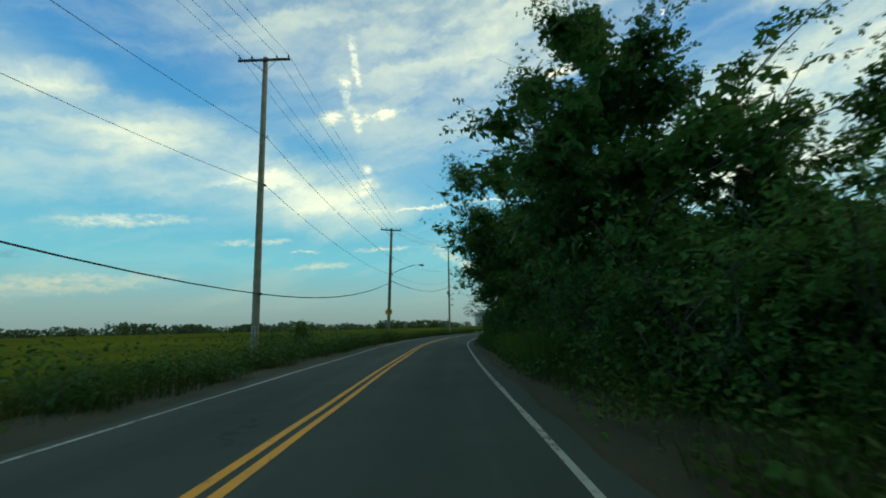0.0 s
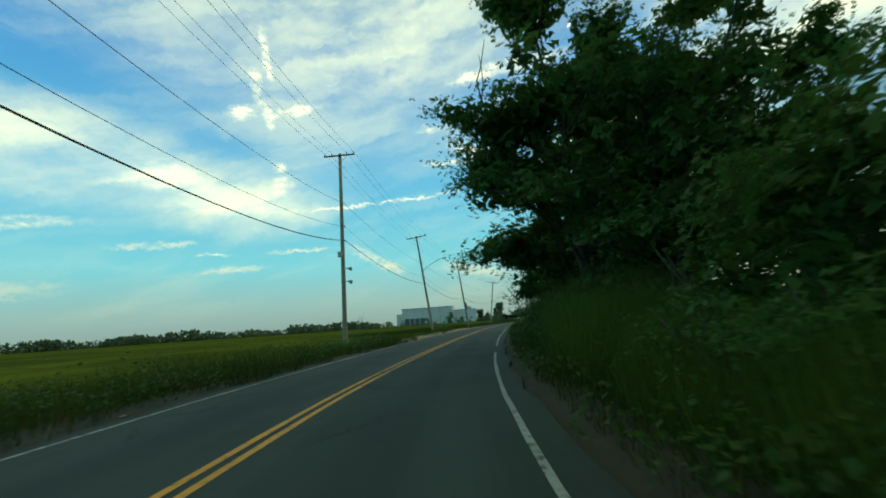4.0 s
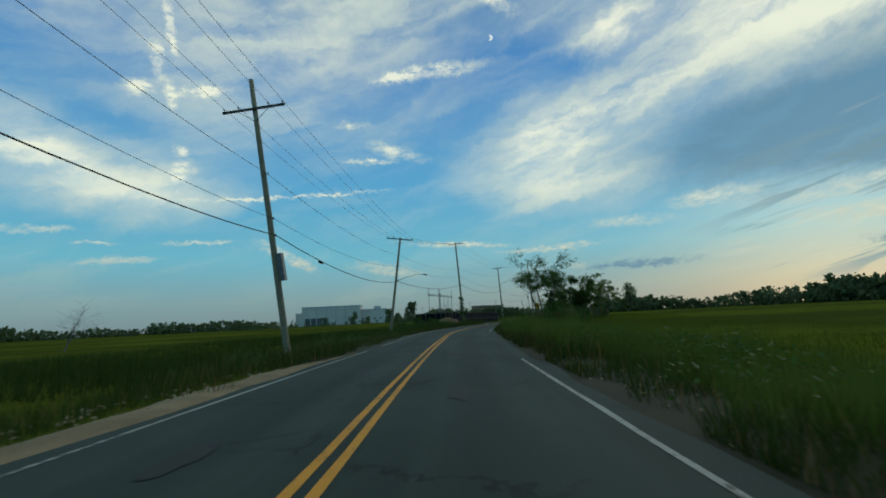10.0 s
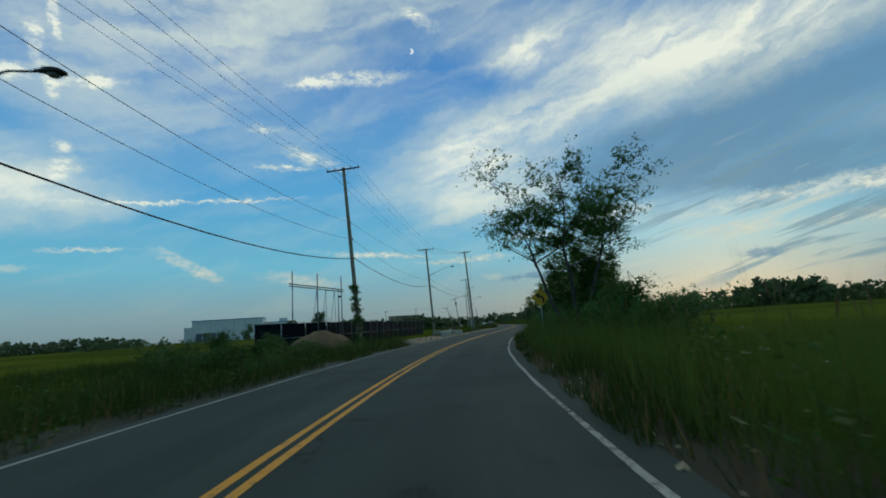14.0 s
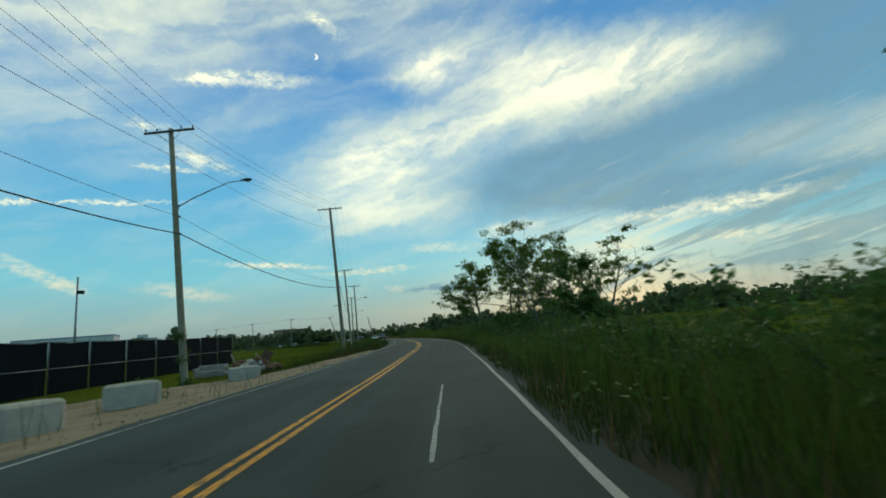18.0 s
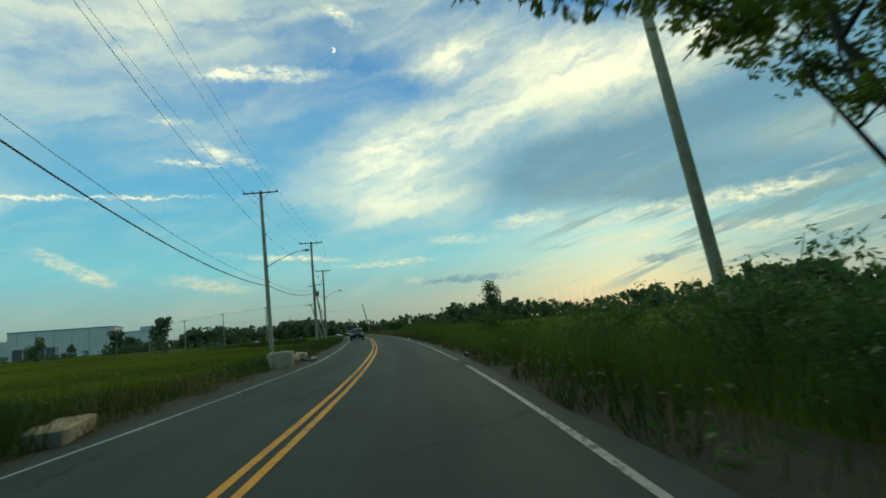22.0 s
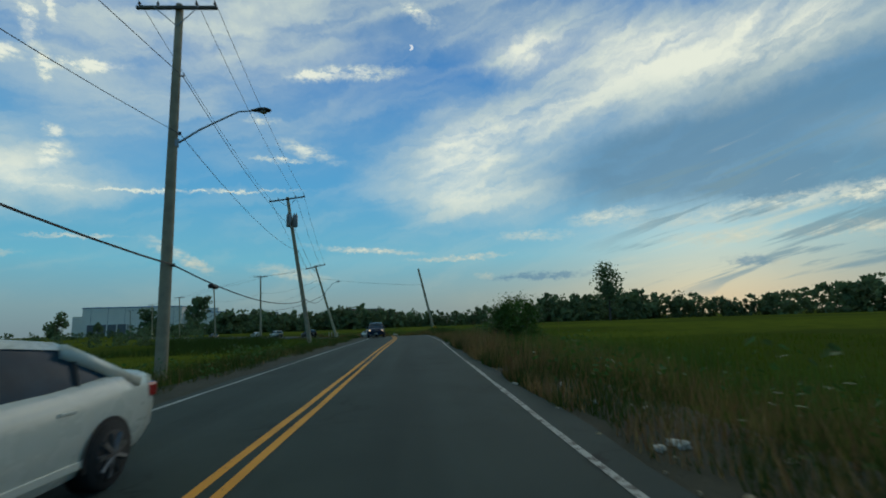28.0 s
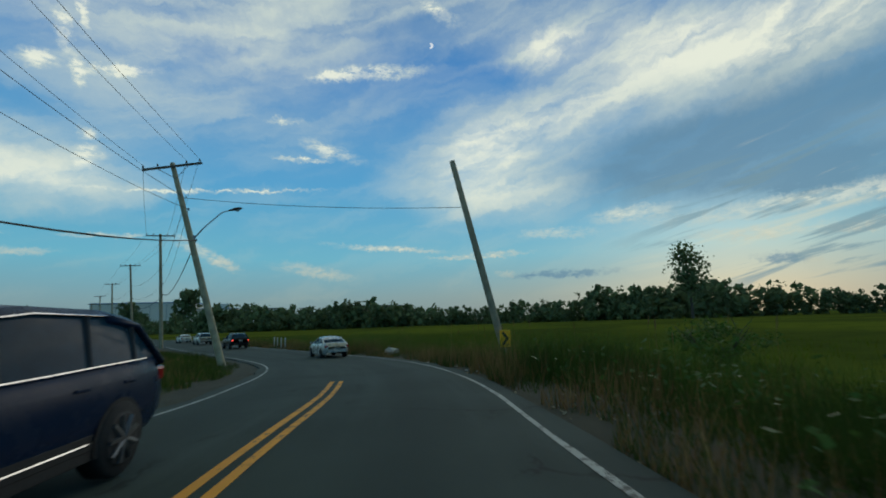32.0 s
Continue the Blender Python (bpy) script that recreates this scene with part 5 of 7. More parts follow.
reed_edge = lambda s, d: np.abs(d) > np.where((s > 205) & (s < 240), 5.2, 4.3) + 0.5 * np.sin(s * 0.6) + 0.3 * np.sin(s * 1.9)
for k, (a, b, h) in enumerate(((200, 245, (0.7, 1.5)), (245, 300, (0.9, 2.0)), (300, 398, (0.7, 1.7)), (398, 455, (1.25, 2.4)), (455, 500, (0.6, 1.3)), (500, 570, (0.8, 1.6)))):
    blades("reed_bed", "tall green reeds and marsh grass at the roadside", "reeds", 25000 if a < 440 else 19000, (a, b), (-4.4, -13.0), h, 0.019, REED, 80 + k, reed_edge if a < 440 else reed_back, power=1.3, bend=0.4)
    blades("verge_grass", "green weeds along the edge of the asphalt", "grass", 10000, (a, b), (-3.8, -7.0), (0.3, 0.9), 0.03, GRASS, 90 + k, ragged_edge, power=1.9)
    blades("dry_grass", "dry brown stems along the verge", "grass", 11000 if a > 440 else 4000 if a == 398 else 1500, (a, b), (-3.8, -10.5), (0.4, 1.2), 0.024, DRY_GRASS, 100 + k, ragged_edge, bend=0.45, power=1.9)
    blades("marsh_grass", "yellow-green marsh grass field", "grass", 7000, (a, b), (-11, -32), (0.2, 0.5), 0.05, MARSH_GRASS, 110 + k, power=1.5)


SHADY, OPEN = "broad-leaved weeds under the trees beside the asphalt", "broad-leaved green weeds among the verge grass"
for k, (n, s_range, d_range, height, mat) in enumerate(((12000, (88, 150), (-3.9, -7.2), (0.3, 1.3), LEAF_DARK), (10000, (150, 206), (-3.9, -7.0), (0.3, 1.2), LEAF_DARK), (7000, (206, 300), (-4.6, -9), (0.4, 1.3), LEAF_DARK),
                                                         (9000, (300, 400), (-3.9, -8), (0.3, 1.3), LEAF_DARK), (7000, (400, 520), (-4.4, -11), (0.4, 1.2), LEAF_DARK), (15000, (86, 140), (4.2, 9), (0.7, 1.6), LEAF_DARK), (6500, (140, 178), (3.9, 10), (0.5, 1.4), LEAF_DARK),
                                                         (7000, (238, 326), (3.8, 10), (0.3, 1.2), LEAF_DARK), (7000, (368, 500), (3.9, 9), (0.3, 1.0), LEAF))):
    weed_bed(SHADY if mat is LEAF_DARK and d_range[0] < 0 else OPEN, n, s_range, d_range, height, 0.055, mat, 300 + k, no_sand)


def plumes(seed, n, s_range, d_range, height):
    """Feathery reed heads standing above the bed."""
    r = random.Random(seed)
    chunks = []
    for _ in range(n):
        s, d = r.uniform(*s_range), r.uniform(*d_range)
        x, y, z = on_ground(s, d)
        h = r.uniform(*height)
        lean = Vector((r.uniform(-0.07, 0.07), r.uniform(-0.07, 0.07), 0)) * h
        p = Vector((x, y, z))
        pts = [p, p + lean * 0.4 + Vector((0, 0, h * 0.8)), p + lean * 0.7 + Vector((0, 0, h * 0.86)), p + lean * 0.9 + Vector((0, 0, h * 0.95)), p + lean * 1.2 + Vector((0, 0, h))]
        chunks.append(tube_data(pts, [0.005, 0.005, 0.022, 0.018, 0.003], 4, False))
    v, f = merged(chunks)
    tagged(mesh_object("reed_plumes", v, f, DRY_GRASS), "brown feathery reed heads above the reed bed", "reeds", kind="stuff")


plumes(5, 90, (250, 300), (-7, -13), (1.7, 2.4))
plumes(6, 70, (398, 440), (-7, -14), (1.6, 2.3))
plumes(7, 40, (495, 540), (-8, -14), (1.4, 2.0))


def crown_lumps(r, blob, reach, low, h, n, grain, lump=(0.13, 0.22)):
    """Leaf clumps over a crown of round lumps: large ones inside, small ones on the skin."""
    turn = r.uniform(0, 6.283, blob)
    z = r.uniform(low, 1.0, blob)
    out_ = reach * np.sqrt(np.clip(1 - ((z - 0.5) / 0.62) ** 2, 0.12, 1)) * r.uniform(0.2, 0.75, blob)
    size = h * r.uniform(*lump, blob)
    centre = np.stack([np.cos(turn) * out_, np.sin(turn) * out_, z * (h - size)], 1)
    k = r.randint(0, blob, n)
    u = r.normal(0, 1, (n, 3))
    u /= np.linalg.norm(u, axis=1)[:, None]
    shell = r.rand(n) ** 0.33
    c = centre[k] + u * (size[k] * shell)[:, None]
    c[:, 2] = np.clip(c[:, 2], 0.0, None)
    a = r.normal(0, 1, (n, 3))
    a /= np.linalg.norm(a, axis=1)[:, None]
    b = np.cross(a, r.normal(0, 1, (n, 3)))
    b /= np.linalg.norm(b, axis=1)[:, None]
    w = (np.where(shell < 0.8, 0.085, 0.042) * h * grain * r.uniform(0.6, 1.3, n))[:, None]
    return np.stack([c - a * w, c - b * w * 0.8, c + a * w, c + b * w * 0.8], 1)


def far_woods(name, line, seed, count, height, label, width=1.0, quads_each=140, grain=1.3, loose=7):
    """A band of distant trees, lumpy crowns down to the ground."""
    r = np.random.RandomState(seed)
    p = spline(line, 20)
    along = np.concatenate([[0], np.cumsum(np.hypot(*np.diff(p, axis=0).T))])
    quads = []
    for _ in range(count):
        s = r.rand() * along[-1]
        x, y = np.interp(s, along, p[:, 0]) + r.normal(0, loose), np.interp(s, along, p[:, 1]) + r.normal(0, loose)
        wave = 0.80 + 0.16 * math.sin(s * 0.031 + seed) + 0.12 * math.sin(s * 0.083 + 2 * seed)
        h = r.uniform(*height) * wave
        q = crown_lumps(r, r.randint(14, 22), h * r.uniform(0.5, 0.85) * width, 0.03, h, quads_each, grain, (0.10, 0.19))
        quads.append(q + (x, y, -0.7))
        low = crown_lumps(r, 9, h * 1.1 * width, 0.02, h * 0.62, quads_each // 3, grain * 1.25, (0.16, 0.26))
        quads.append(low + (x + r.normal(0, loose), y + r.normal(0, loose), -0.7))
    q = np.concatenate(quads).reshape(-1, 3)
    tagged(poly_object(name, q, np.full(len(q) // 4, 4), HAZED_LEAF), label, "trees", kind="stuff")


far_woods("far_woods", ((150, 640), (215, 580), (265, 566), (335, 520)), 5, 190, (8, 15), "dark band of distant trees behind the marsh")
far_woods("far_woods", ((335, 520), (385, 430), (405, 330), (385, 220), (345, 120), (310, 20), (280, -120)), 8, 400, (12, 20), "tall dark band of distant trees behind the marsh", quads_each=125)
far_woods("far_woods", ((-620, -250), (-560, 200), (-420, 560), (-200, 760), (20, 800)), 6, 460, (12, 17), "thin dark line of distant trees on the horizon", 2.1, 95, 1.5)
far_woods("far_woods", ((-20, 560), (60, 600), (120, 640), (160, 660)), 7, 34, (4, 10), "trees before the distant warehouse", 1.2)
far_woods("far_woods", ((132, 428), (142, 420), (151, 414), (159, 407)), 9, 16, (2.2, 3.6), "low dark hedge in the marsh before the distant sheds", 1.1, 120, 0.9, 1.5)


def lone_tree(at, h, wide, seed, label):
    """A tree alone in the distance: trunk and a lumpy crown."""
    ob = thing("distant_tree", at, label, "tree", "lone trees in the marsh")
    tube("trunk", [(0, 0, -0.3), (0.1, 0, h * 0.3), (0, 0.1, h * 0.7)], [h * 0.03, h * 0.022, h * 0.01], BARK, ob, 7)
    q = crown_lumps(np.random.RandomState(seed), 12, wide, 0.1, h, 700, 0.75)
    poly_object("crown", q.reshape(-1, 3), np.full(len(q), 4), HAZED_LEAF, ob)


for k, (x, y, h, w) in enumerate(((103, 652, 16, 6.5), (145, 656, 19, 6.5), (172, 656, 25, 9.5), (152, 640, 12, 6), (196, 640, 11, 8), (120, 660, 10, 7))):
    lone_tree((x, y, -0.7), h, w, k + 60, "rounded dark green tree standing alone in the marsh")
tall = thing("poplar_tree", (325, 463, -0.7), "tall rounded poplar standing above the treeline", "tree")
rng = random.Random(41)
chunks, tips = [tube_data([(0, 0, -0.3), (0.2, 0, 6), (0, 0.3, 13), (0.3, 0.1, 21)], [0.5, 0.42, 0.28, 0.08], 8, False)], []
for k in range(14):
    z = rng.uniform(8, 20)
    a = k * 2.4
    chunks.append(tube_data([(0, 0, z * 0.75), (math.cos(a) * 2, math.sin(a) * 2, z * 0.9), (math.cos(a) * 4, math.sin(a) * 4, z)], [0.16, 0.1, 0.04], 5, False))
v, f = merged(chunks)
mesh_object("trunk", v, f, BARK, tall)
q = crown_lumps(np.random.RandomState(12), 24, 6.4, 0.28, 28.0, 1700, 0.30)
poly_object("crown", q.reshape(-1, 3), np.full(len(q), 4), HAZED_LEAF, tall)
far_bare = tree("dead_tree", 43, 6.0, 5.0, 1.2, 0, 0.1, "small bare dead tree alone in the marsh", bark=DEAD_BARK, trunks=2)
far_bare.matrix_world = pose(-4, 204, -0.7)


def vined_snag(at, h, lean, seed, limbs, clumps):
    """A tall broken trunk with a few bare limbs and hanging clumps of vine."""
    r = random.Random(seed)
    ob = thing("dead_tree", at, "tall dead grey tree hung with clumps of vine", "tree", "dead trees on the right verge")
    side = Vector(lean)

    def axis(f):
        return side * (h * f) + Vector((0.18 * math.sin(f * 7 + seed), 0.15 * math.sin(f * 5), h * f))
    tube("trunk", [axis(f) for f in np.linspace(-0.03, 1.0, 11)], [0.27, 0.25, 0.23, 0.21, 0.19, 0.17, 0.15, 0.13, 0.11, 0.08, 0.03], DEAD_BARK, ob, 8)
    for f, dx, dy, up in limbs:
        p = axis(f)
        tip = p + Vector((dx, dy, up))
        mid = p.lerp(tip, 0.5) + Vector((r.uniform(-0.25, 0.25), r.uniform(-0.25, 0.25), 0.25))
        tube("limb", [p, p.lerp(mid, 0.5), mid, mid.lerp(tip, 0.6) + Vector((0, 0, r.uniform(-0.1, 0.3))), tip], [0.10, 0.08, 0.055, 0.04, 0.012], DEAD_BARK, ob, 5)
        for _ in range(3):
            q = mid.lerp(tip, r.uniform(0, 0.9))
            tube("twig", [q, q + Vector((r.uniform(-0.5, 0.5), r.uniform(-0.5, 0.5), r.uniform(0.2, 0.9)))], [0.022, 0.006], DEAD_BARK, ob, 4)
    gen = np.random.RandomState(seed)
    quads = []
    for f, dx, dy, size in clumps:
        q = crown_lumps(gen, 6, size * 0.5, 0.1, size, 210, 1.0)
        quads.append(q + np.array(axis(f) + Vector((dx, dy, -size * 0.5))))
    q = np.concatenate(quads)
    poly_object("vine_leaves", q.reshape(-1, 3), np.full(len(q), 4), LEAF_DARK, ob)


a = math.radians(heading(188))
out = Vector((-math.cos(a), -math.sin(a), 0))
vined_snag(on_ground(187.6, -10.6, 0.1), 15.6, out * 0.16, 4, [(0.58, out.x * 3.4, out.y * 3.4, 1.6), (0.70, out.x * 1.6, out.y * 1.6, 0.9), (0.66, -out.x * 0.5, -out.y * 0.5, 5.0), (0.8, -out.x * 0.3, -out.y * 0.3, 3.6)],
           [(0.96, 0, 0, 2.0), (0.86, out.x * 0.6, out.y * 0.6, 2.2), (0.76, 0, 0, 1.4), (0.60, out.x * 1.2, out.y * 1.2, 1.6), (0.54, 0, 0, 1.7), (0.44, 0, 0, 1.8), (0.36, 0, 0, 2.0)])
vined_snag(on_ground(186.4, -11.6, 0.1), 15.2, out * 0.05, 9, [(0.78, out.x * 1.1, out.y * 1.1, 0.9), (0.62, out.x * 1.0, out.y * 1.0, 1.5), (0.84, -out.x * 0.9, -out.y * 0.9, 1.2)],
           [(0.90, out.x * 0.5, out.y * 0.5, 1.9), (0.80, out.x * 0.9, out.y * 0.9, 1.6), (0.66, 0, 0, 1.8), (0.52, out.x * 0.7, out.y * 0.7, 1.4), (0.40, 0, 0, 2.0)])

# ---------------------------------------------------------------- cars
def car_paint(name, base, metal=0.3):
    m = bpy.data.materials.new(name)
    m.use_nodes = True
    n = Nodes(m.node_tree)
    shader = m.node_tree.nodes["Principled BSDF"]
    tc = m.node_tree.nodes.new("ShaderNodeTexCoord").outputs["Object"]
    dust = n.noise(tc, 3.0, 4, 0.6).outputs[0]
    n.join(n.mix(n.range(dust, 0.4, 0.8, 0, 0.35), (*base, 1), tuple(c * 0.75 + 0.02 for c in base) + (1,)), shader.inputs["Base Color"])
    shader.inputs["Metallic"].default_value = metal
    n.join(n.range(dust, 0.3, 0.8, 0.22, 0.4), shader.inputs["Roughness"])
    shader.inputs["Coat Weight"].default_value = 0.25 if max(base) > 0.1 else 0.0
    shader.inputs["Specular IOR Level"].default_value = 0.5 if max(base) > 0.1 else 0.1
    return m


SILVER = car_paint("silver_car_paint", (0.46, 0.47, 0.43), 0.4)
WHITE_CAR = car_paint("white_car_paint", (0.50, 0.515, 0.45), 0.0)
BLACK_CAR = car_paint("black_car_paint", (0.009, 0.010, 0.012), 0.0)
NAVY_CAR = car_paint("dark_blue_car_paint", (0.007, 0.018, 0.044), 0.0)
# tinted glass; its blue sky reflection is put into the base colour
CAR_GLASS = material("tinted_glass_painted_sky", (0.018, 0.050, 0.078), 0.08, scale=2, fine=10, spec=0.05)
TYRE = material("tyre_rubber", (0.015, 0.015, 0.015), 0.8, scale=8, fine=60, bump=0.3)
RIM = material("alloy_rim", (0.16, 0.165, 0.17), 0.45, 0.8, scale=8, fine=60)
BLACK_TRIM = material("black_plastic_trim", (0.018, 0.018, 0.019), 0.6, scale=8, fine=60)
RED_LENS = material("red_lamp_lens", (0.32, 0.012, 0.010), 0.15, scale=8, fine=60)
CLEAR_LENS = material("clear_headlamp_lens", (0.55, 0.56, 0.56), 0.1, scale=8, fine=60)
CHROME = material("chrome_trim", (0.6, 0.6, 0.6), 0.15, 1.0, scale=8, fine=60)


def lit_material(name, colour, strength):
    m = bpy.data.materials.new(name)
    m.use_nodes = True
    shader = m.node_tree.nodes["Principled BSDF"]
    shader.inputs["Base Color"].default_value = (*colour, 1)
    shader.inputs["Emission Color"].default_value = (*colour, 1)
    shader.inputs["Emission Strength"].default_value = strength
    return m


BRAKE_LIT = lit_material("lit_brake_lamp", (1.0, 0.06, 0.03), 2.0)
HEAD_LIT = lit_material("lit_side_lamp", (1.0, 0.62, 0.25), 3.0)


def loft(name, rows, mat, parent, smooth=True, label=""):
    """Skins closed or open sections of equal length."""
    n = len(rows[0])
    verts = [p for r in rows for p in r]
    faces = [(i * n + k, i * n + k + 1, (i + 1) * n + k + 1, (i + 1) * n + k) for i in range(len(rows) - 1) for k in range(n - 1)]
    faces += [tuple(range(n)), tuple(range((len(rows) - 1) * n, len(rows) * n))[::-1]]
    return tagged(mesh_object(name, verts, faces, mat, parent, smooth), label)


def body_section(y, low, belt, half):
    """Half round sill, bulging flank, tucked shoulder and a gently crowned top, right to left."""
    side = [(half * 0.90, low), (half * 0.975, low + 0.10), (half, low + (belt - low) * 0.45), (half * 0.985, low + (belt - low) * 0.78), (half * 0.93, belt - 0.02), (half * 0.80, belt + 0.012), (half * 0.4, belt + 0.03)]
    return [(x, y, z) for x, z in side] + [(0, y, belt + 0.036)] + [(-x, y, z) for x, z in reversed(side)]


SEDAN = dict(length=4.6, half=0.885, wheel=0.315, axles=(1.36, -1.34),
             body=((-2.30, 0.50, 0.76, 0.66), (-2.24, 0.34, 0.98, 0.79), (-2.0, 0.26, 1.035, 0.85), (-1.5, 0.22, 1.03, 0.88), (-0.7, 0.19, 0.98, 0.885), (0.4, 0.19, 0.955, 0.885),
                   (1.05, 0.19, 0.935, 0.88), (1.5, 0.20, 0.885, 0.865), (1.95, 0.22, 0.80, 0.81), (2.2, 0.26, 0.70, 0.72), (2.3, 0.34, 0.58, 0.60)),
             cabin=((1.12, 0.95, 0.80), (0.78, 1.15, 0.73), (0.22, 1.395, 0.63), (-0.35, 1.45, 0.615), (-0.95, 1.405, 0.615), (-1.35, 1.25, 0.66), (-1.85, 1.05, 0.72)), waist=0.95, pillars=(0.0, -1.0))
SUV = dict(length=4.8, half=0.945, wheel=0.37, axles=(1.45, -1.38),
           body=((-2.40, 0.55, 0.98, 0.74), (-2.34, 0.42, 1.10, 0.86), (-2.1, 0.34, 1.14, 0.92), (-1.5, 0.28, 1.13, 0.945), (-0.6, 0.26, 1.10, 0.945), (0.5, 0.26, 1.08, 0.945),
                 (1.1, 0.26, 1.07, 0.94), (1.6, 0.27, 1.03, 0.92), (2.05, 0.29, 0.96, 0.87), (2.3, 0.34, 0.88, 0.78), (2.4, 0.42, 0.76, 0.66)),
           cabin=((1.18, 1.08, 0.85), (0.85, 1.30, 0.79), (0.32, 1.62, 0.69), (-0.4, 1.70, 0.68), (-1.4, 1.69, 0.68), (-1.95, 1.60, 0.69), (-2.3, 1.15, 0.80)), waist=1.08, pillars=(0.05, -1.0, -1.75))


def car(kind, paint, at, turn, label, brake=False, lamps=False):
    """A parked car at the origin of its empty, nose along +y."""
    ob = thing("car", at, label, "car", "cars on the road", turn)
    ob.matrix_world = pose(*at, 0, 0, turn) @ Matrix.Diagonal((0.9, 0.9, 0.9, 1))
    body = loft("body", [body_section(y, lo, be, ha) for y, lo, be, ha in kind["body"]], paint, ob)
    w = kind["waist"]
    rows = []
    for y, top, half in kind["cabin"]:
        wide = kind["half"] * 0.90
        f = min(1.0, (top - w) / 0.3 + 0.05)
        rows.append([(wide, y, w - 0.03), (wide * (1 - f) + (half + 0.03) * f, y, max(top - 0.10, w - 0.01)), (half * 0.93, y, top - 0.025), (half * 0.5, y, top), (0, y, top + 0.012),
                     (-half * 0.5, y, top), (-half * 0.93, y, top - 0.025), (-(wide * (1 - f) + (half + 0.03) * f), y, max(top - 0.10, w - 0.01)), (-wide, y, w - 0.03)])
    glazing = loft("glazing", rows, CAR_GLASS, ob, label="dark tinted windows with blue sky reflection in their colour")
    roof_rows = [[(x * 1.01, y, z + 0.012) for x, y, z in r[1:-1]] for r in rows[2:-1]]
    n = len(roof_rows[0])
    v = [p for r in roof_rows for p in r]
    f = [(i * n + k, i * n + k + 1, (i + 1) * n + k + 1, (i + 1) * n + k) for i in range(len(roof_rows) - 1) for k in range(n - 1)]
    mesh_object("roof", v, f, paint, ob, True)
    for k in (1, -1):
        def edge(i, j):
            x, y, z = rows[i][j]
            return Vector((x * k * 1.005, y, z))
        tube("windscreen_pillar", [edge(0, 0), edge(1, 1), edge(2, 1)], 0.035, paint, ob, 6)
        tube("rear_pillar", [edge(-1, 0), edge(-2, 1), edge(-3, 1)], 0.05 if kind is SUV else 0.075, paint, ob, 6)
        for y in kind["pillars"]:
            x1 = np.interp(y, [r[1][1] for r in rows][::-1], [r[1][0] for r in rows][::-1])
            z1 = np.interp(y, [r[1][1] for r in rows][::-1], [r[1][2] for r in rows][::-1])
            tube("door_pillar", [(kind["half"] * 0.90 * k, y, w - 0.03), (float(x1) * k * 1.005, y - 0.08, float(z1))], 0.03, BLACK_TRIM, ob, 5)
            part("door_handle", box_bm((0.03, 0.2, 0.035), (kind["half"] * 0.985 * k, y + 0.22, w - 0.16), 0.01), paint, ob)
        mirror = part("wing_mirror", box_bm((0.22, 0.12, 0.15), ((kind["half"] + 0.10) * k, kind["cabin"][1][0] - 0.02, w + 0.06), 0.04), paint, ob)
        part("mirror_glass", box_bm((0.17, 0.012, 0.11), ((kind["half"] + 0.10) * k, kind["cabin"][1][0] - 0.085, w + 0.06), 0.004), CHROME, mirror)
        part("side_trim", box_bm((0.02, 2.0, 0.07), (kind["half"] * 0.985 * k, 0.0, kind["body"][5][1] + 0.13), 0.008), BLACK_TRIM if kind is SUV else paint, ob)
        if paint is NAVY_CAR and kind is SUV:
            # bright trim over and under the side windows and along the sill
            tube("window_trim", [edge(i, 1) + Vector((0.012 * k, 0, 0.02)) for i in range(1, len(rows) - 1)], 0.011, CHROME, ob, 5)
            tube("waist_trim", [(kind["half"] * 0.938 * k, y, float(np.interp(-y, [-r[0] for r in kind["body"]][::-1], [r[2] for r in kind["body"]][::-1])) - 0.008) for y in (0.9, 0.3, -0.4, -1.2, -1.9)], 0.012, CHROME, ob, 5)
            tube("sill_trim", [(kind["half"] * 0.995 * k, y, kind["body"][5][1] + 0.16) for y in (0.95, 0.0, -0.9)], 0.012, CHROME, ob, 5)
            part("lower_cladding", box_bm((0.03, 2.0, 0.24), (kind["half"] * 0.972 * k, 0.0, kind["body"][5][1] + 0.12), 0.01), BLACK_TRIM, ob)
        for y in kind["axles"]:
            r = kind["wheel"]
            x = (kind["half"] - 0.10) * k
            arch = [(x + 0.108 * k, y + (r + 0.035) * math.cos(a), r + (r + 0.035) * math.sin(a)) for a in np.linspace(-0.25, math.pi + 0.25, 15)]
            mesh_object("wheel_arch", arch, [tuple(range(15))[::k]], BLACK_TRIM, ob)
            wheel = tube("wheel", [(x - 0.1 * k, y, r), (x - 0.09 * k, y, r), (x + 0.10 * k, y, r), (x + 0.13 * k, y, r)], [r * 0.9, r, r, r * 0.93], TYRE, ob, 24, "black tyre on a silver alloy rim")
            rim = tube("rim", [(x + 0.10 * k, y, r), (x + 0.133 * k, y, r), (x + 0.138 * k, y, r)], [r * 0.7, r * 0.7, r * 0.66], BLACK_TRIM, wheel, 20)
            for j in range(9):
                a = j * 2 * math.pi / 9
                tube("spoke", [(x + 0.146 * k, y, r), (x + 0.143 * k, y + r * 0.64 * math.cos(a), r + r * 0.64 * math.sin(a))], [0.032, 0.028], RIM, wheel, 5)
        # lamps wrap the corners
        rear, nose = kind["body"][0][0], kind["body"][-1][0]
        zt = kind["body"][1][2] - 0.17
        tail = part("tail_lamp", box_bm((0.26, 0.24, 0.17), ((kind["half"] - 0.20) * k, rear + 0.14, zt), 0.04), BRAKE_LIT if brake else RED_LENS, ob, "red tail lamp")
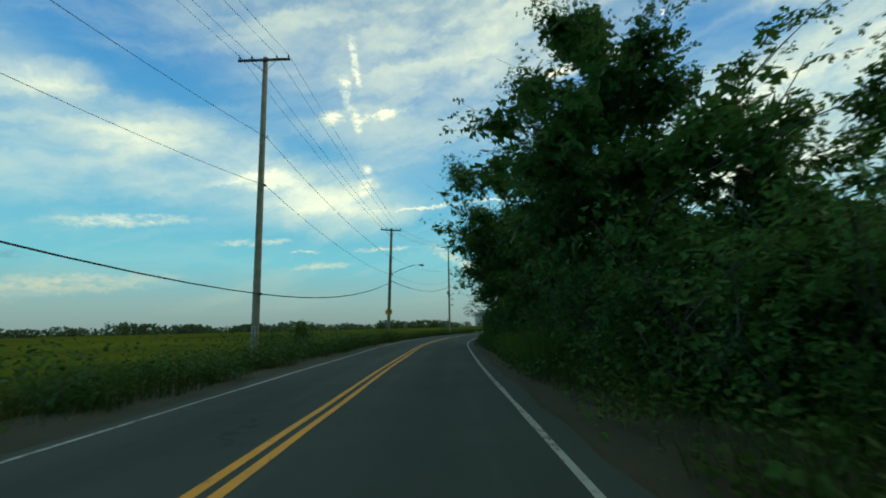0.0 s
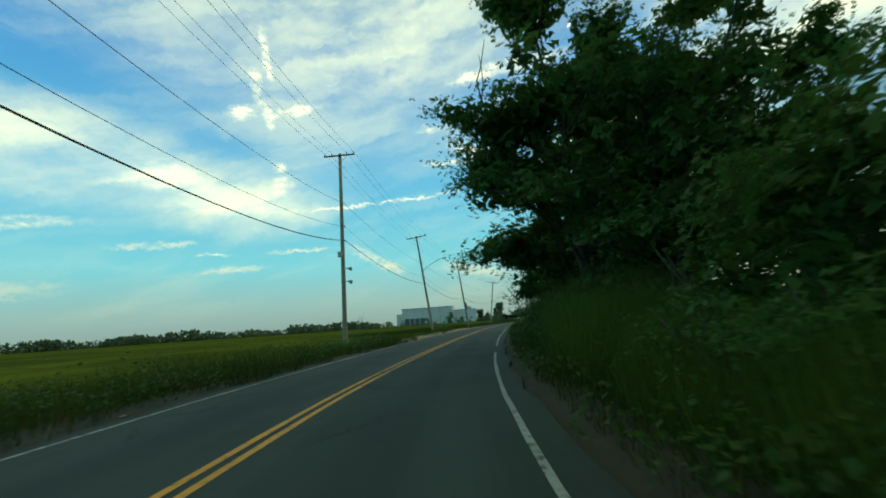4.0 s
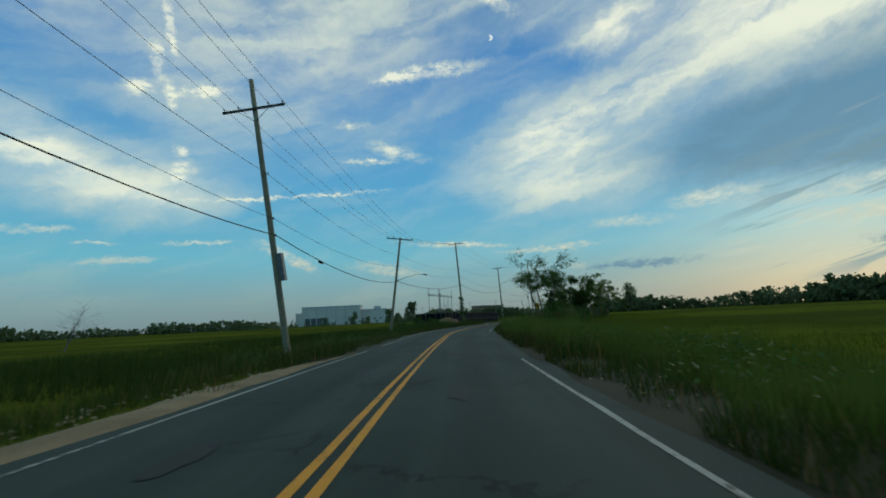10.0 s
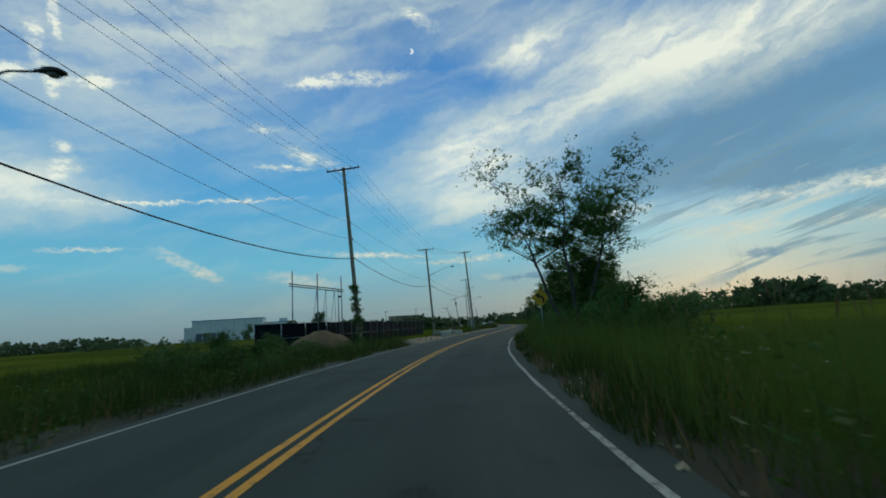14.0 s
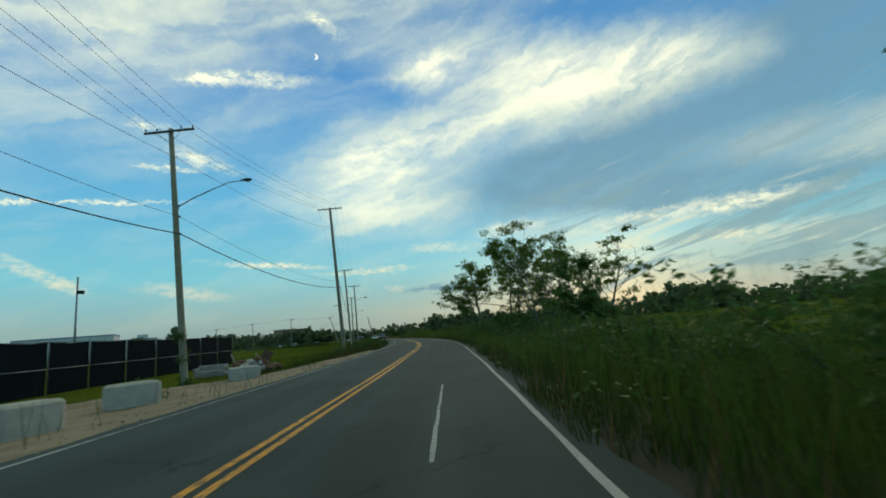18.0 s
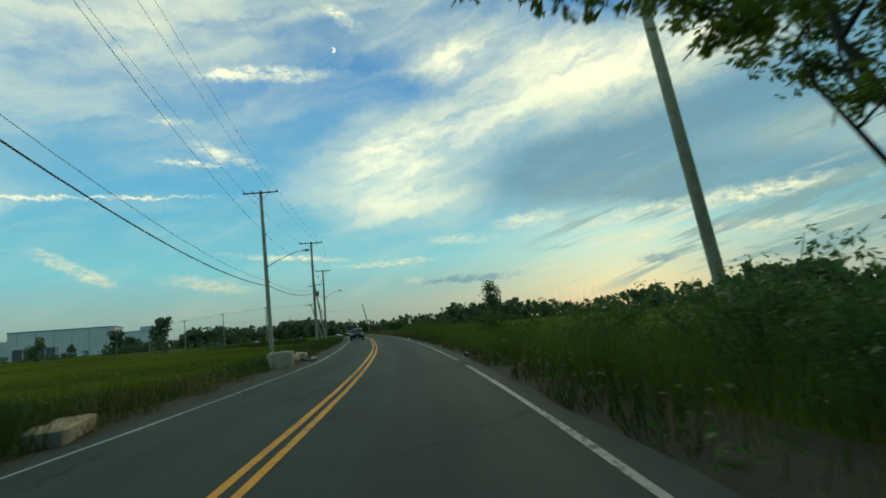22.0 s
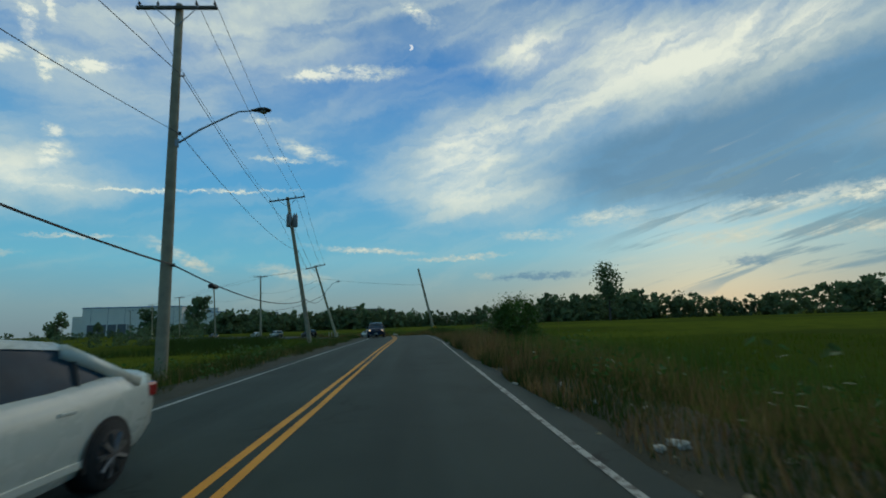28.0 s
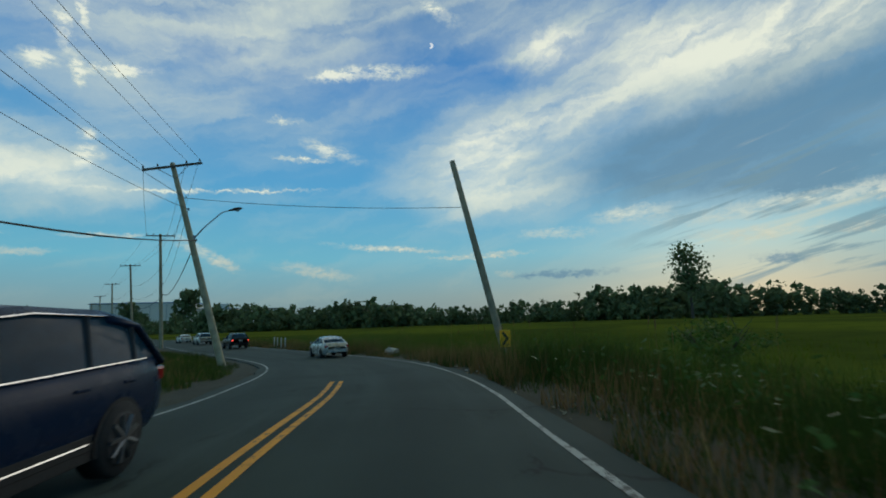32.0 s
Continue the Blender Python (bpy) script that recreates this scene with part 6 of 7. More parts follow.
        head = part("headlamp", box_bm((0.34, 0.34, 0.15), ((kind["half"] - 0.27) * k, nose - 0.19, kind["body"][-2][2] - 0.03), 0.05), CLEAR_LENS, ob, "clear headlamp")
        if lamps:
            part("side_lamp", box_bm((0.09, 0.1, 0.08), ((kind["half"] - 0.24) * k, nose - 0.04, kind["body"][-2][2] - 0.03), 0.03), HEAD_LIT, head, "small lit amber lamp")
        part("fog_lamp", box_bm((0.2, 0.06, 0.1), ((kind["half"] - 0.33) * k, nose - 0.06, kind["body"][-1][1] + 0.06), 0.02), BLACK_TRIM, ob)
    rear, nose = kind["body"][0][0], kind["body"][-1][0]
    part("rear_bumper", box_bm((kind["half"] * 1.45, 0.12, 0.14), (0, rear + 0.06, kind["body"][0][1] - 0.02), 0.04), BLACK_TRIM if kind is SUV else paint, ob)
    plate = part("number_plate", box_bm((0.32, 0.015, 0.16), (0, rear - 0.008, kind["body"][0][2] - 0.08), 0.004), LABEL_PAPER, ob, "pale plate with a dark bar")
    part("plate_bar", box_bm((0.22, 0.006, 0.06), (0, rear - 0.019, kind["body"][0][2] - 0.08)), SIGN_BLACK, plate)
    part("grille", box_bm((0.9, 0.05, 0.17), (0, nose - 0.035, kind["body"][-1][2] - 0.07), 0.02), BLACK_TRIM, ob, "black grille")
    part("grille_bar", box_bm((0.92, 0.03, 0.03), (0, nose + 0.0, kind["body"][-1][2] - 0.05), 0.008), CHROME, ob)
    front = part("front_plate", box_bm((0.32, 0.015, 0.16), (0, nose + 0.012, kind["body"][-1][1] + 0.06), 0.004), LABEL_PAPER, ob, "pale plate with a dark bar")
    part("plate_bar", box_bm((0.22, 0.006, 0.06), (0, nose + 0.023, kind["body"][-1][1] + 0.06)), SIGN_BLACK, front)
    part("lower_intake", box_bm((1.1, 0.06, 0.12), (0, nose - 0.05, kind["body"][-1][1] - 0.06), 0.02), BLACK_TRIM, ob)
    for k in (1, -1):
        if kind is SUV and paint is not NAVY_CAR:
            tube("roof_rail", [(0.60 * k, 0.1, 1.70), (0.60 * k, 0.0, 1.75), (0.60 * k, -1.6, 1.74), (0.60 * k, -1.75, 1.68)], 0.018, CHROME, ob, 5)
        tube("wiper", [(0.5 * k - 0.2, kind["cabin"][0][0] - 0.02, w + 0.045), (0.5 * k + 0.2, kind["cabin"][1][0] + 0.1, w + 0.15)], 0.01, BLACK_TRIM, ob, 4)
    return ob


def road_spot(s, d):
    x, y = spot(s, d)
    return float(x), float(y), float(road_z(s)) + 0.003


car(SEDAN, SILVER, road_spot(536.5, -1.9), heading(534) + 1, "silver sedan seen from behind on the asphalt", brake=False)
car(SUV, BLACK_CAR, road_spot(559, -1.7), heading(561), "black sport utility car on the asphalt with red tail lamps", brake=True)
car(SUV, WHITE_CAR, road_spot(577, -1.7), heading(579), "white sport utility car queueing on the asphalt")
car(SEDAN, WHITE_CAR, road_spot(590, -1.7), heading(592), "white sedan queueing on the asphalt far ahead")
car(SEDAN, WHITE_CAR, road_spot(463.95, 1.74), heading(464) + 180, "white sedan with tinted windows in the oncoming lane")
car(SUV, NAVY_CAR, road_spot(509.4, 1.8), heading(508) + 180, "dark blue sport utility car in the oncoming lane", lamps=True)
car(SUV, BLACK_CAR, road_spot(446.5, 1.75), heading(446) + 180, "black sport utility car in the oncoming lane")
car(SEDAN, NAVY_CAR, road_spot(612, 1.7), heading(612) + 180, "dark sedan with lit lamps far ahead", lamps=True)

# ---------------------------------------------------------------- fence, lay-by and rubbish
SCREEN = material("black_fence_fabric", (0.003, 0.007, 0.010), 0.8, vary=(0.005, 0.011, 0.016), scale=1.5, fine=25, bump=0.3, spec=0.04)
CONCRETE = material("pale_concrete", (0.56, 0.52, 0.42), 0.9, vary=(0.40, 0.37, 0.29), scale=2.5, fine=35, bump=0.6)
ROCK = material("tan_rubble_stone", (0.50, 0.39, 0.24), 0.9, vary=(0.32, 0.25, 0.15), scale=2.0, fine=25, bump=0.8)
PLASTIC_WHITE = material("dirty_white_plastic", (0.52, 0.49, 0.42), 0.6, vary=(0.34, 0.32, 0.27), scale=4, fine=30)
PLASTIC_BLACK = material("black_bin_bag", (0.014, 0.015, 0.018), 0.5, scale=4, fine=30)
ORANGE = material("orange_plastic", (0.75, 0.28, 0.02), 0.45, scale=4, fine=30)
BROWN = material("brown_cardboard", (0.22, 0.12, 0.07), 0.85, vary=(0.14, 0.07, 0.04), scale=3, fine=30)
BEIGE = material("soiled_beige_fabric", (0.40, 0.35, 0.28), 0.9, vary=(0.27, 0.23, 0.18), scale=3, fine=40, bump=0.4)
EARTH = material("brown_earth", (0.27, 0.165, 0.075), 0.95, vary=(0.12, 0.085, 0.05), scale=1.0, fine=14, bump=1.0)

FENCE_LINE = ((51.6, 225.4), (60.5, 231.0), (70.5, 242.5), (81.5, 257.0), (96.2, 274.7))
fence_ob = thing("screened_fence", (51.6, 225.4, -0.6), "long chain-link fence hung with black fabric on grey posts", "fence")
stations = []
for (x0, y0), (x1, y1) in zip(FENCE_LINE, FENCE_LINE[1:]):
    run = math.hypot(x1 - x0, y1 - y0)
    n = round(run / 3.7)
    stations += [(x0 + (x1 - x0) * i / n, y0 + (y1 - y0) * i / n) for i in range(n)]
stations.append(FENCE_LINE[-1])
rng = random.Random(4)
for i, (x, y) in enumerate(stations):
    p = Vector((x - 51.6, y - 225.4, 0))
    if i + 1 < len(stations):
        q = Vector((stations[i + 1][0] - 51.6, stations[i + 1][1] - 225.4, 0))
        nrm = (q - p).cross(Vector((0, 0, 1))).normalized()
        verts, faces = [], []
        for a in range(7):
            for b in range(6):
                bulge = 0.07 * math.sin(math.pi * a / 6) * math.sin(math.pi * b / 5 + 0.3) * rng.uniform(0.2, 1.2)
                top = 3.18 - 0.05 * math.sin(math.pi * a / 6) * rng.uniform(0.3, 1.3)
                verts.append(p.lerp(q, 0.01 + 0.98 * a / 6) + nrm * (bulge - 0.03) + Vector((0, 0, 0.12 + (top - 0.12) * b / 5)))
        for a in range(6):
            for b in range(5):
                k = a * 6 + b
                faces.append((k, k + 6, k + 7, k + 1))
        ob = mesh_object("screen", verts, faces, SCREEN, fence_ob, True)
        tube("rail", [p + nrm * 0.05 + Vector((0, 0, 1.62)), q + nrm * 0.05 + Vector((0, 0, 1.62))], 0.022, GALV, fence_ob, 6)
        tube("top_rail", [p + Vector((0, 0, 3.19)), q + Vector((0, 0, 3.19))], 0.02, DARK_METAL, fence_ob, 6)
    tube("post", [p + Vector((0.03, -0.05, 0)), p + Vector((0.03, -0.05, 3.22)), p + Vector((0.03, -0.05, 3.26))], [0.026, 0.026, 0.015], GALV, fence_ob, 8)

gantry_ob = thing("steel_gantry", (56.2, 229.4, -0.6), "rusty steel gantry of tall posts and rails behind the fence", "gantry")
g = [Vector((0, 0, 0)), Vector((3.1, 0.9, 0)), Vector((6.4, 2.1, 0))]
for p, hgt in zip(g, (9.2, 9.0, 8.8)):
    tube("post", [p, p + Vector((0, 0, hgt))], 0.07, GALV, gantry_ob, 8)
for z in (7.6, 7.35):
    tube("beam", [g[0] + Vector((-0.4, -0.1, z + 0.1)), g[2] + Vector((0.3, 0.1, z - 0.5))], 0.06, DARK_METAL, gantry_ob, 6)
for x in (3.0, 4.2, 5.4):
    for sgn in (-1, 1):
        tube("strut", [g[0] + Vector((x, x * 0.32, 7.0)), g[0] + Vector((x + 0.55 * sgn, x * 0.32 + 1.3, 0))], 0.03, GALV, gantry_ob, 6)

yard_lamp = thing("yard_lamp", (83.3, 300.0, -0.6), "slim grey lamp post behind the black fence", "lamp post")
tube("post", [(0, 0, 0), (0, 0, 7), (0, 0, 13.8)], [0.17, 0.14, 0.11], GALV, yard_lamp, 8)
part("flood_lamp", box_bm((0.9, 0.4, 0.5), (0.4, 0, 11.6), 0.05), DARK_METAL, yard_lamp)


def boulder(name, at, size, turn, mat, label, category, seed, rough=0.12, group=""):
    """A chipped block: a bevelled box worn by noise."""
    bm = bmesh.new()
    bmesh.ops.create_cube(bm, size=1.0)
    bmesh.ops.bevel(bm, geom=bm.edges[:], offset=0.09, segments=1, affect="EDGES")
    bmesh.ops.subdivide_edges(bm, edges=bm.edges[:], cuts=2, use_grid_fill=True)
    bmesh.ops.scale(bm, vec=size, verts=bm.verts)
    off = Vector((seed * 3.7, seed * 1.3, 0))
    for v in bm.verts:
        v.co += v.co.normalized() * rough * noise.noise(v.co * 1.7 + off) + Vector((0, 0, size[2] / 2))
    bmesh.ops.triangulate(bm, faces=[f for f in bm.faces if len(f.verts) > 4])
    me = bpy.data.meshes.new(name)
    bm.to_mesh(me)
    bm.free()
    me.materials.append(mat)
    ob = new(name, me)
    ob.matrix_world = pose(*at, 0, 0, turn)
    return tagged(ob, label, category, group)


BLOCKS = "concrete blocks in the lay-by"
for k, (x, y, turn, size) in enumerate(((78.3, 233.2, 32, (1.5, 0.9, 0.95)), (81.2, 237.9, 12, (1.6, 0.9, 0.9)), (87.3, 244.4, 8, (1.5, 0.85, 0.75)))):
    z = -0.50
    boulder("concrete_block", (x, y, z), size, turn, CONCRETE, "pale rectangular concrete block standing on sandy dirt", "concrete block", k, 0.03, BLOCKS)
STONES = "large stones beside the road"
for k, (s, d, size, turn) in enumerate(((404.9, 3.95, (1.1, 1.0, 0.85), 10), (405.6, 4.3, (0.8, 1.3, 0.7), 25), (407.2, 4.3, (0.7, 1.7, 0.6), 12), (408.8, 4.3, (0.6, 1.2, 0.5), -8), (410.6, 4.1, (0.65, 2.0, 0.5), 5), (391.4, 4.1, (0.6, 1.6, 0.4), 20))):
    boulder("stone_block", on_ground(s, d, 0.08), tuple(0.9 * v for v in size), heading(s) + turn, ROCK, "rough tan stone block lying in the verge grass", "stone", k + 10, 0.16, STONES)


def crumple(name, at, size, mat, label, category, seed, group=""):
    """A crumpled bag or scrap resting on the ground."""
    bm = bmesh.new()
    bmesh.ops.create_icosphere(bm, subdivisions=2, radius=0.5)
    for v in bm.verts:
        n = noise.noise(v.co * 3.1 + Vector((seed * 2.1, seed, 0)))
        v.co *= 1 + 0.55 * n
        v.co = Vector((v.co.x * size[0], v.co.y * size[1], max(v.co.z, -0.32) * size[2] + 0.32 * size[2]))
    me = bpy.data.meshes.new(name)
    bm.to_mesh(me)
    bm.free()
    me.materials.append(mat)
    ob = new(name, me)
    ob.matrix_world = pose(*at, 0, 0, seed * 47 % 360)
    return tagged(ob, label, category, group)


crumple("rubbish_bag", on_ground(408.3, 3.35, 0.02), (0.7, 1.3, 0.34), PLASTIC_BLACK, "torn black rubbish bag lying by the stones", "rubbish", 3)
crumple("rubbish_bag", on_ground(430.7, -3.75, 0.02), (0.42, 0.36, 0.22), PLASTIC_WHITE, "white plastic bag lying on the gravel shoulder", "rubbish", 5)
crumple("rubbish_bag", on_ground(401.0, -3.85, 0.02), (0.30, 0.26, 0.22), PLASTIC_BLACK, "black rubbish bag lying on the gravel shoulder", "rubbish", 8)
crumple("rubbish_bag", on_ground(534, -5.2, 0.02), (1.2, 0.9, 0.6), PLASTIC_WHITE, "heap of pale rubbish at the bend", "rubbish", 6)
rng = random.Random(9)
for k in range(88):
    if k < 34 or k >= 58:
        s, d = rng.uniform(455, 530), -rng.uniform(3.75, 5.2)
    elif k < 48:
        s, d = rng.uniform(175, 330), -rng.uniform(3.75, 5.4)
    else:
        s, d = rng.uniform(95, 400), rng.uniform(3.7, 4.7)
    w = rng.uniform(0.05, 0.13) * (1.0 if k < 58 else 1.6)
    crumple("litter", on_ground(s, d, -0.02), (w, w * rng.uniform(0.6, 1.5), w * rng.uniform(0.3, 0.7)), rng.choice((PLASTIC_WHITE, PLASTIC_WHITE, BEIGE, BROWN)), "small scrap of litter on the gravel shoulder", "litter", k, "litter along the verges")

# the dumped heap beside the fence
hx, hy = 90.3, 252.2
HEAP = "dumped rubbish heap"
rng = random.Random(21)
KINDS = ((PLASTIC_WHITE, "split white rubbish sack in a dumped heap"), (BEIGE, "soiled beige fabric bundle in a dumped heap"), (BROWN, "crushed brown cardboard in a dumped heap"), (PLASTIC_BLACK, "black rubbish bag in a dumped heap"))
for k in range(26):
    a, q = rng.uniform(0, 6.283), math.sqrt(rng.random())
    w = rng.uniform(0.35, 0.85)
    mat, label = KINDS[(0, 1, 2, 1, 2, 3, 0, 2)[k % 8]]
    lift = 0.95 * (1 - q) * rng.uniform(0.5, 1.0)
    crumple("rubbish_bag", (hx + 2.1 * q * math.cos(a), hy + 1.5 * q * math.sin(a), -0.6 + lift), (w, w * rng.uniform(0.6, 1.2), w * rng.uniform(0.5, 0.9) + lift * 0.3), mat, label, "rubbish", 30 + k, HEAP)
for k, (dx_, dy_, lean, size, mat) in enumerate(((0.9, 0.5, 24, (0.75, 0.05, 1.6), BROWN), (-0.5, 0.2, -30, (0.16, 0.04, 1.7), BEIGE), (0.2, -0.3, 40, (0.12, 0.04, 1.8), CONCRETE), (1.3, 0.2, 12, (0.6, 0.06, 0.75), TRANSFORMER_GREY), (-1.1, -0.2, 50, (0.5, 0.04, 1.0), PLASTIC_WHITE))):
    ob = part("board", box_bm(size, (0, 0, size[2] / 2), 0.008), mat, None)
    ob.matrix_world = pose(hx + dx_, hy + dy_, -0.58, lean * 0.3, lean, 40 * k)
    tagged(ob, "broken board sticking out of a dumped heap", "board", HEAP)
crumple("plastic_tub", (hx + 2.3, hy + 0.6, -0.58), (0.5, 0.45, 0.4), ORANGE, "orange plastic tub beside a dumped heap", "tub", 15)


def armchair(at, turn):
    ob = thing("discarded_sofa", at, "overturned soiled beige sofa dumped on the grass", "sofa", turn=turn)
    part("seat", box_bm((2.0, 0.8, 0.42), (0, 0, 0.3), 0.08), BEIGE, ob)
    part("backrest", box_bm((2.0, 0.25, 0.5), (0, 0.38, 0.62), 0.08), BEIGE, ob)
    for k in (-1, 1):
        part("armrest", box_bm((0.24, 0.8, 0.35), (0.95 * k, 0, 0.55), 0.08), BEIGE, ob)
    return ob


armchair((hx - 2.4, hy + 0.5, -0.6), -35)
bm = bmesh.new()
bmesh.ops.create_uvsphere(bm, u_segments=28, v_segments=14, radius=1)
for v in bm.verts:
    v.co = Vector((v.co.x * 3.4, v.co.y * 2.6, max(v.co.z, 0) * 2.2 - 0.1)) * (1 + 0.12 * noise.noise(v.co * 2.2))
mound = part("earth_mound", bm, EARTH, None)
mound.matrix_world = pose(56.4, 218.2, -0.65, 0, 0, 30)
tagged(mound, "heap of bare brown earth before the fence", "mound")

# rubble along the sandy shoulder
def rubble(name, seed, n, s_range, d_range, size, mat, label):
    r = random.Random(seed)
    corner = [Vector(c) for c in ((-1, -1, -1), (1, -1, -1), (1, 1, -1), (-1, 1, -1), (-0.7, -0.8, 0.9), (0.8, -0.6, 1), (0.6, 0.8, 0.8), (-0.8, 0.6, 1))]
    quad = ((0, 3, 2, 1), (4, 5, 6, 7), (0, 1, 5, 4), (1, 2, 6, 5), (2, 3, 7, 6), (3, 0, 4, 7))
    verts, faces = [], []
    for _ in range(n):
        s, d = r.uniform(*s_range), r.uniform(*d_range)
        x, y, z = on_ground(s, d)
        w = r.uniform(*size) * (1.6 if r.random() < 0.05 else 1)
        m = pose(x, y, z + w * 0.45, r.uniform(-30, 30), r.uniform(-30, 30), r.uniform(0, 360))
        k = len(verts)
        verts += [m @ (Vector((c.x * r.uniform(0.6, 1.2), c.y * r.uniform(0.6, 1.2), c.z * r.uniform(0.4, 0.8))) * w * 0.5) for c in corner]
        faces += [tuple(i + k for i in q) for q in quad]
    tagged(mesh_object(name, verts, faces, mat), label, "rubble", kind="stuff")


rubble("rubble", 1, 520, (181, 215), (5.6, 8.2), (0.06, 0.24), CONCRETE, "pale broken stones heaped along the sandy shoulder")
rubble("gravel", 2, 700, (184, 238), (3.7, 7.0), (0.02, 0.09), ROCK, "loose tan gravel on the sandy shoulder")
rubble("gravel", 3, 900, (190, 300), (-3.8, -5.6), (0.02, 0.07), ROCK, "loose grey gravel along the asphalt edge")
rubble("rubble", 4, 60, (314, 319), (6.4, 8.4), (0.1, 0.4), CONCRETE, "white broken slabs dumped on sandy dirt")
rubble("gravel", 5, 900, (312, 360), (3.8, 13.0), (0.02, 0.08), ROCK, "loose tan gravel in the lay-by")
rubble("gravel", 6, 500, (395, 530), (-3.7, -4.9), (0.02, 0.05), ROCK, "loose grey gravel along the asphalt edge")
log = thing("branch", on_ground(214.1, -3.55, -0.03), "fallen brown branch on the gravel shoulder", "branch", turn=heading(215) + 70)
tube("limb", [(-0.7, 0, 0.03), (-0.2, 0.06, 0.06), (0.3, -0.03, 0.05), (0.8, 0.1, 0.02)], [0.05, 0.07, 0.06, 0.03], BARK, log, 7)

# warning sign with a bent arrow
wx, wy = 67.2, 200.4
warn = thing("curve_sign", (wx, wy, -0.35), "yellow diamond curve warning sign on a steel post", "road sign", turn=heading(306))
tube("post", [(0, 0.04, 0), (0, 0.04, 3.6)], 0.03, GALV, warn, 6)
plate = part("sign_plate", box_bm((0.93, 0.012, 0.93), (0, 0, 0), 0.004), SIGN_YELLOW, warn, "yellow diamond plate")
plate.matrix_local = pose(0, 0, 3.1, 0, 45, 0)
pts = [(0.22, -0.02, 2.78), (0.2, -0.02, 3.0), (0.08, -0.02, 3.14), (-0.12, -0.02, 3.24)]
for p, q in zip(pts, pts[1:]):
    c, dlt = (Vector(p) + Vector(q)) / 2, Vector(q) - Vector(p)
    part("arrow_stroke", box_bm((0.12, 0.008, dlt.length + 0.06), c, 0, pose(0, 0, 0, 0, math.degrees(math.atan2(dlt.x, dlt.z)), 0)), SIGN_BLACK, warn)
mesh_object("arrow_head", [(-0.34, -0.022, 3.3), (-0.06, -0.022, 3.42), (-0.12, -0.022, 3.05)], [(0, 1, 2)], SIGN_BLACK, warn)

# ivy on pole G and weeds round pole H
rng = random.Random(3)
for name, base, top, n in (("ivy", (60.23, 218.48, -0.6), (59.6, 217.9, 5.6), 1300), ("ivy", (85.59, 249.8, -0.6), (85.4, 249.7, 2.6), 260)):
    tips = [Vector(base).lerp(Vector(top), rng.random() ** 1.4) for _ in range(120)]
    tagged(leaves(rng, tips, n, 0.13, 0.22, name, LEAF_DARK, None), "green ivy climbing a wooden utility pole", "ivy", kind="stuff")

# ---------------------------------------------------------------- far buildings
WALL_GREY = material("pale_grey_cladding", (0.74, 0.69, 0.60), 0.7, vary=(0.62, 0.58, 0.51), scale=0.05, fine=1.5)
WALL_DARK = material("dark_roof_painted_dock_shade", (0.16, 0.17, 0.18), 0.8, scale=0.1, fine=2)
TRIM_BLUE = material("blue_roof_trim", (0.10, 0.22, 0.42), 0.5, scale=0.2, fine=2)
BRICK = material("tan_brick", (0.36, 0.24, 0.15), 0.85, vary=(0.27, 0.17, 0.11), scale=0.2, fine=3)
PANE = material("far_window_pane", (0.05, 0.06, 0.07), 0.15, scale=0.2, fine=2)


def warehouse(at, turn):
    ob = thing("warehouse", at, "long pale grey warehouse with blue roof edge and columns", "building", turn=turn)
    main = part("wall", box_bm((96, 60, 22), (10, 30, 11)), WALL_GREY, ob)
    part("wall", box_bm((12, 40, 16), (-44, 30, 8)), WALL_GREY, ob)
    part("wall", box_bm((44, 40, 17), (80, 34, 8.5)), WALL_GREY, ob)
    part("roof", box_bm((97, 61, 0.8), (10, 30, 22.3)), TRIM_BLUE, ob, "flat roof with blue edge")
    part("roof", box_bm((45, 41, 0.5), (80, 34, 17.2)), TRIM_BLUE, ob)
    # no recess here: the dock's deep shade is put into a dark slab
    part("dock", box_bm((40, 1.0, 9), (-14, -0.4, 4.5)), WALL_DARK, ob, "flat dock front with its shade put into the dark colour")
    for k in range(5):
        part("column", box_bm((1.0, 1.0, 9.2), (-33 + 9.5 * k, -1.6, 4.6)), WALL_GREY, ob)
    for k in range(6):
        part("panel_joint", box_bm((0.25, 0.1, 21.5), (-30 + 16 * k, -0.06, 11)), WALL_DARK, ob)
    for k in range(4):
        window = part("window", box_bm((3.2, 0.12, 1.4), (62 + 10 * k, 13.95, 6)), PANE, ob)
        part("frame", box_bm((3.5, 0.06, 0.12), (62 + 10 * k, 13.88, 6.76)), WALL_GREY, window)
    part("roof_unit", box_bm((12, 8, 4), (86, 30, 19.2)), WALL_GREY, ob)
    return ob


barn = warehouse((106, 1037, -0.7), -14)
barn.matrix_world = pose(106, 1037, -0.7, 0, 0, -14) @ Matrix.Diagonal((1.15, 1.0, 1.6, 1))


def block_house(at, size, storeys, columns, wall, label, turn=0.0):
    """A far building with its rows of windows."""
    ob = thing("building", at, label, "building", turn=turn)
    w, dp, h = size
    part("wall", box_bm(size, (0, 0, h / 2)), wall, ob)
    part("roof", box_bm((w + 0.8, dp + 0.8, 0.6), (0, 0, h + 0.3)), WALL_DARK, ob)
    for i in range(storeys):
        for j in range(columns):
            part("window", box_bm((w / columns * 0.5, 0.2, h / storeys * 0.45), (-w / 2 + w / columns * (j + 0.5), -dp / 2 - 0.06, h / storeys * (i + 0.5))), PANE, ob)
    return ob


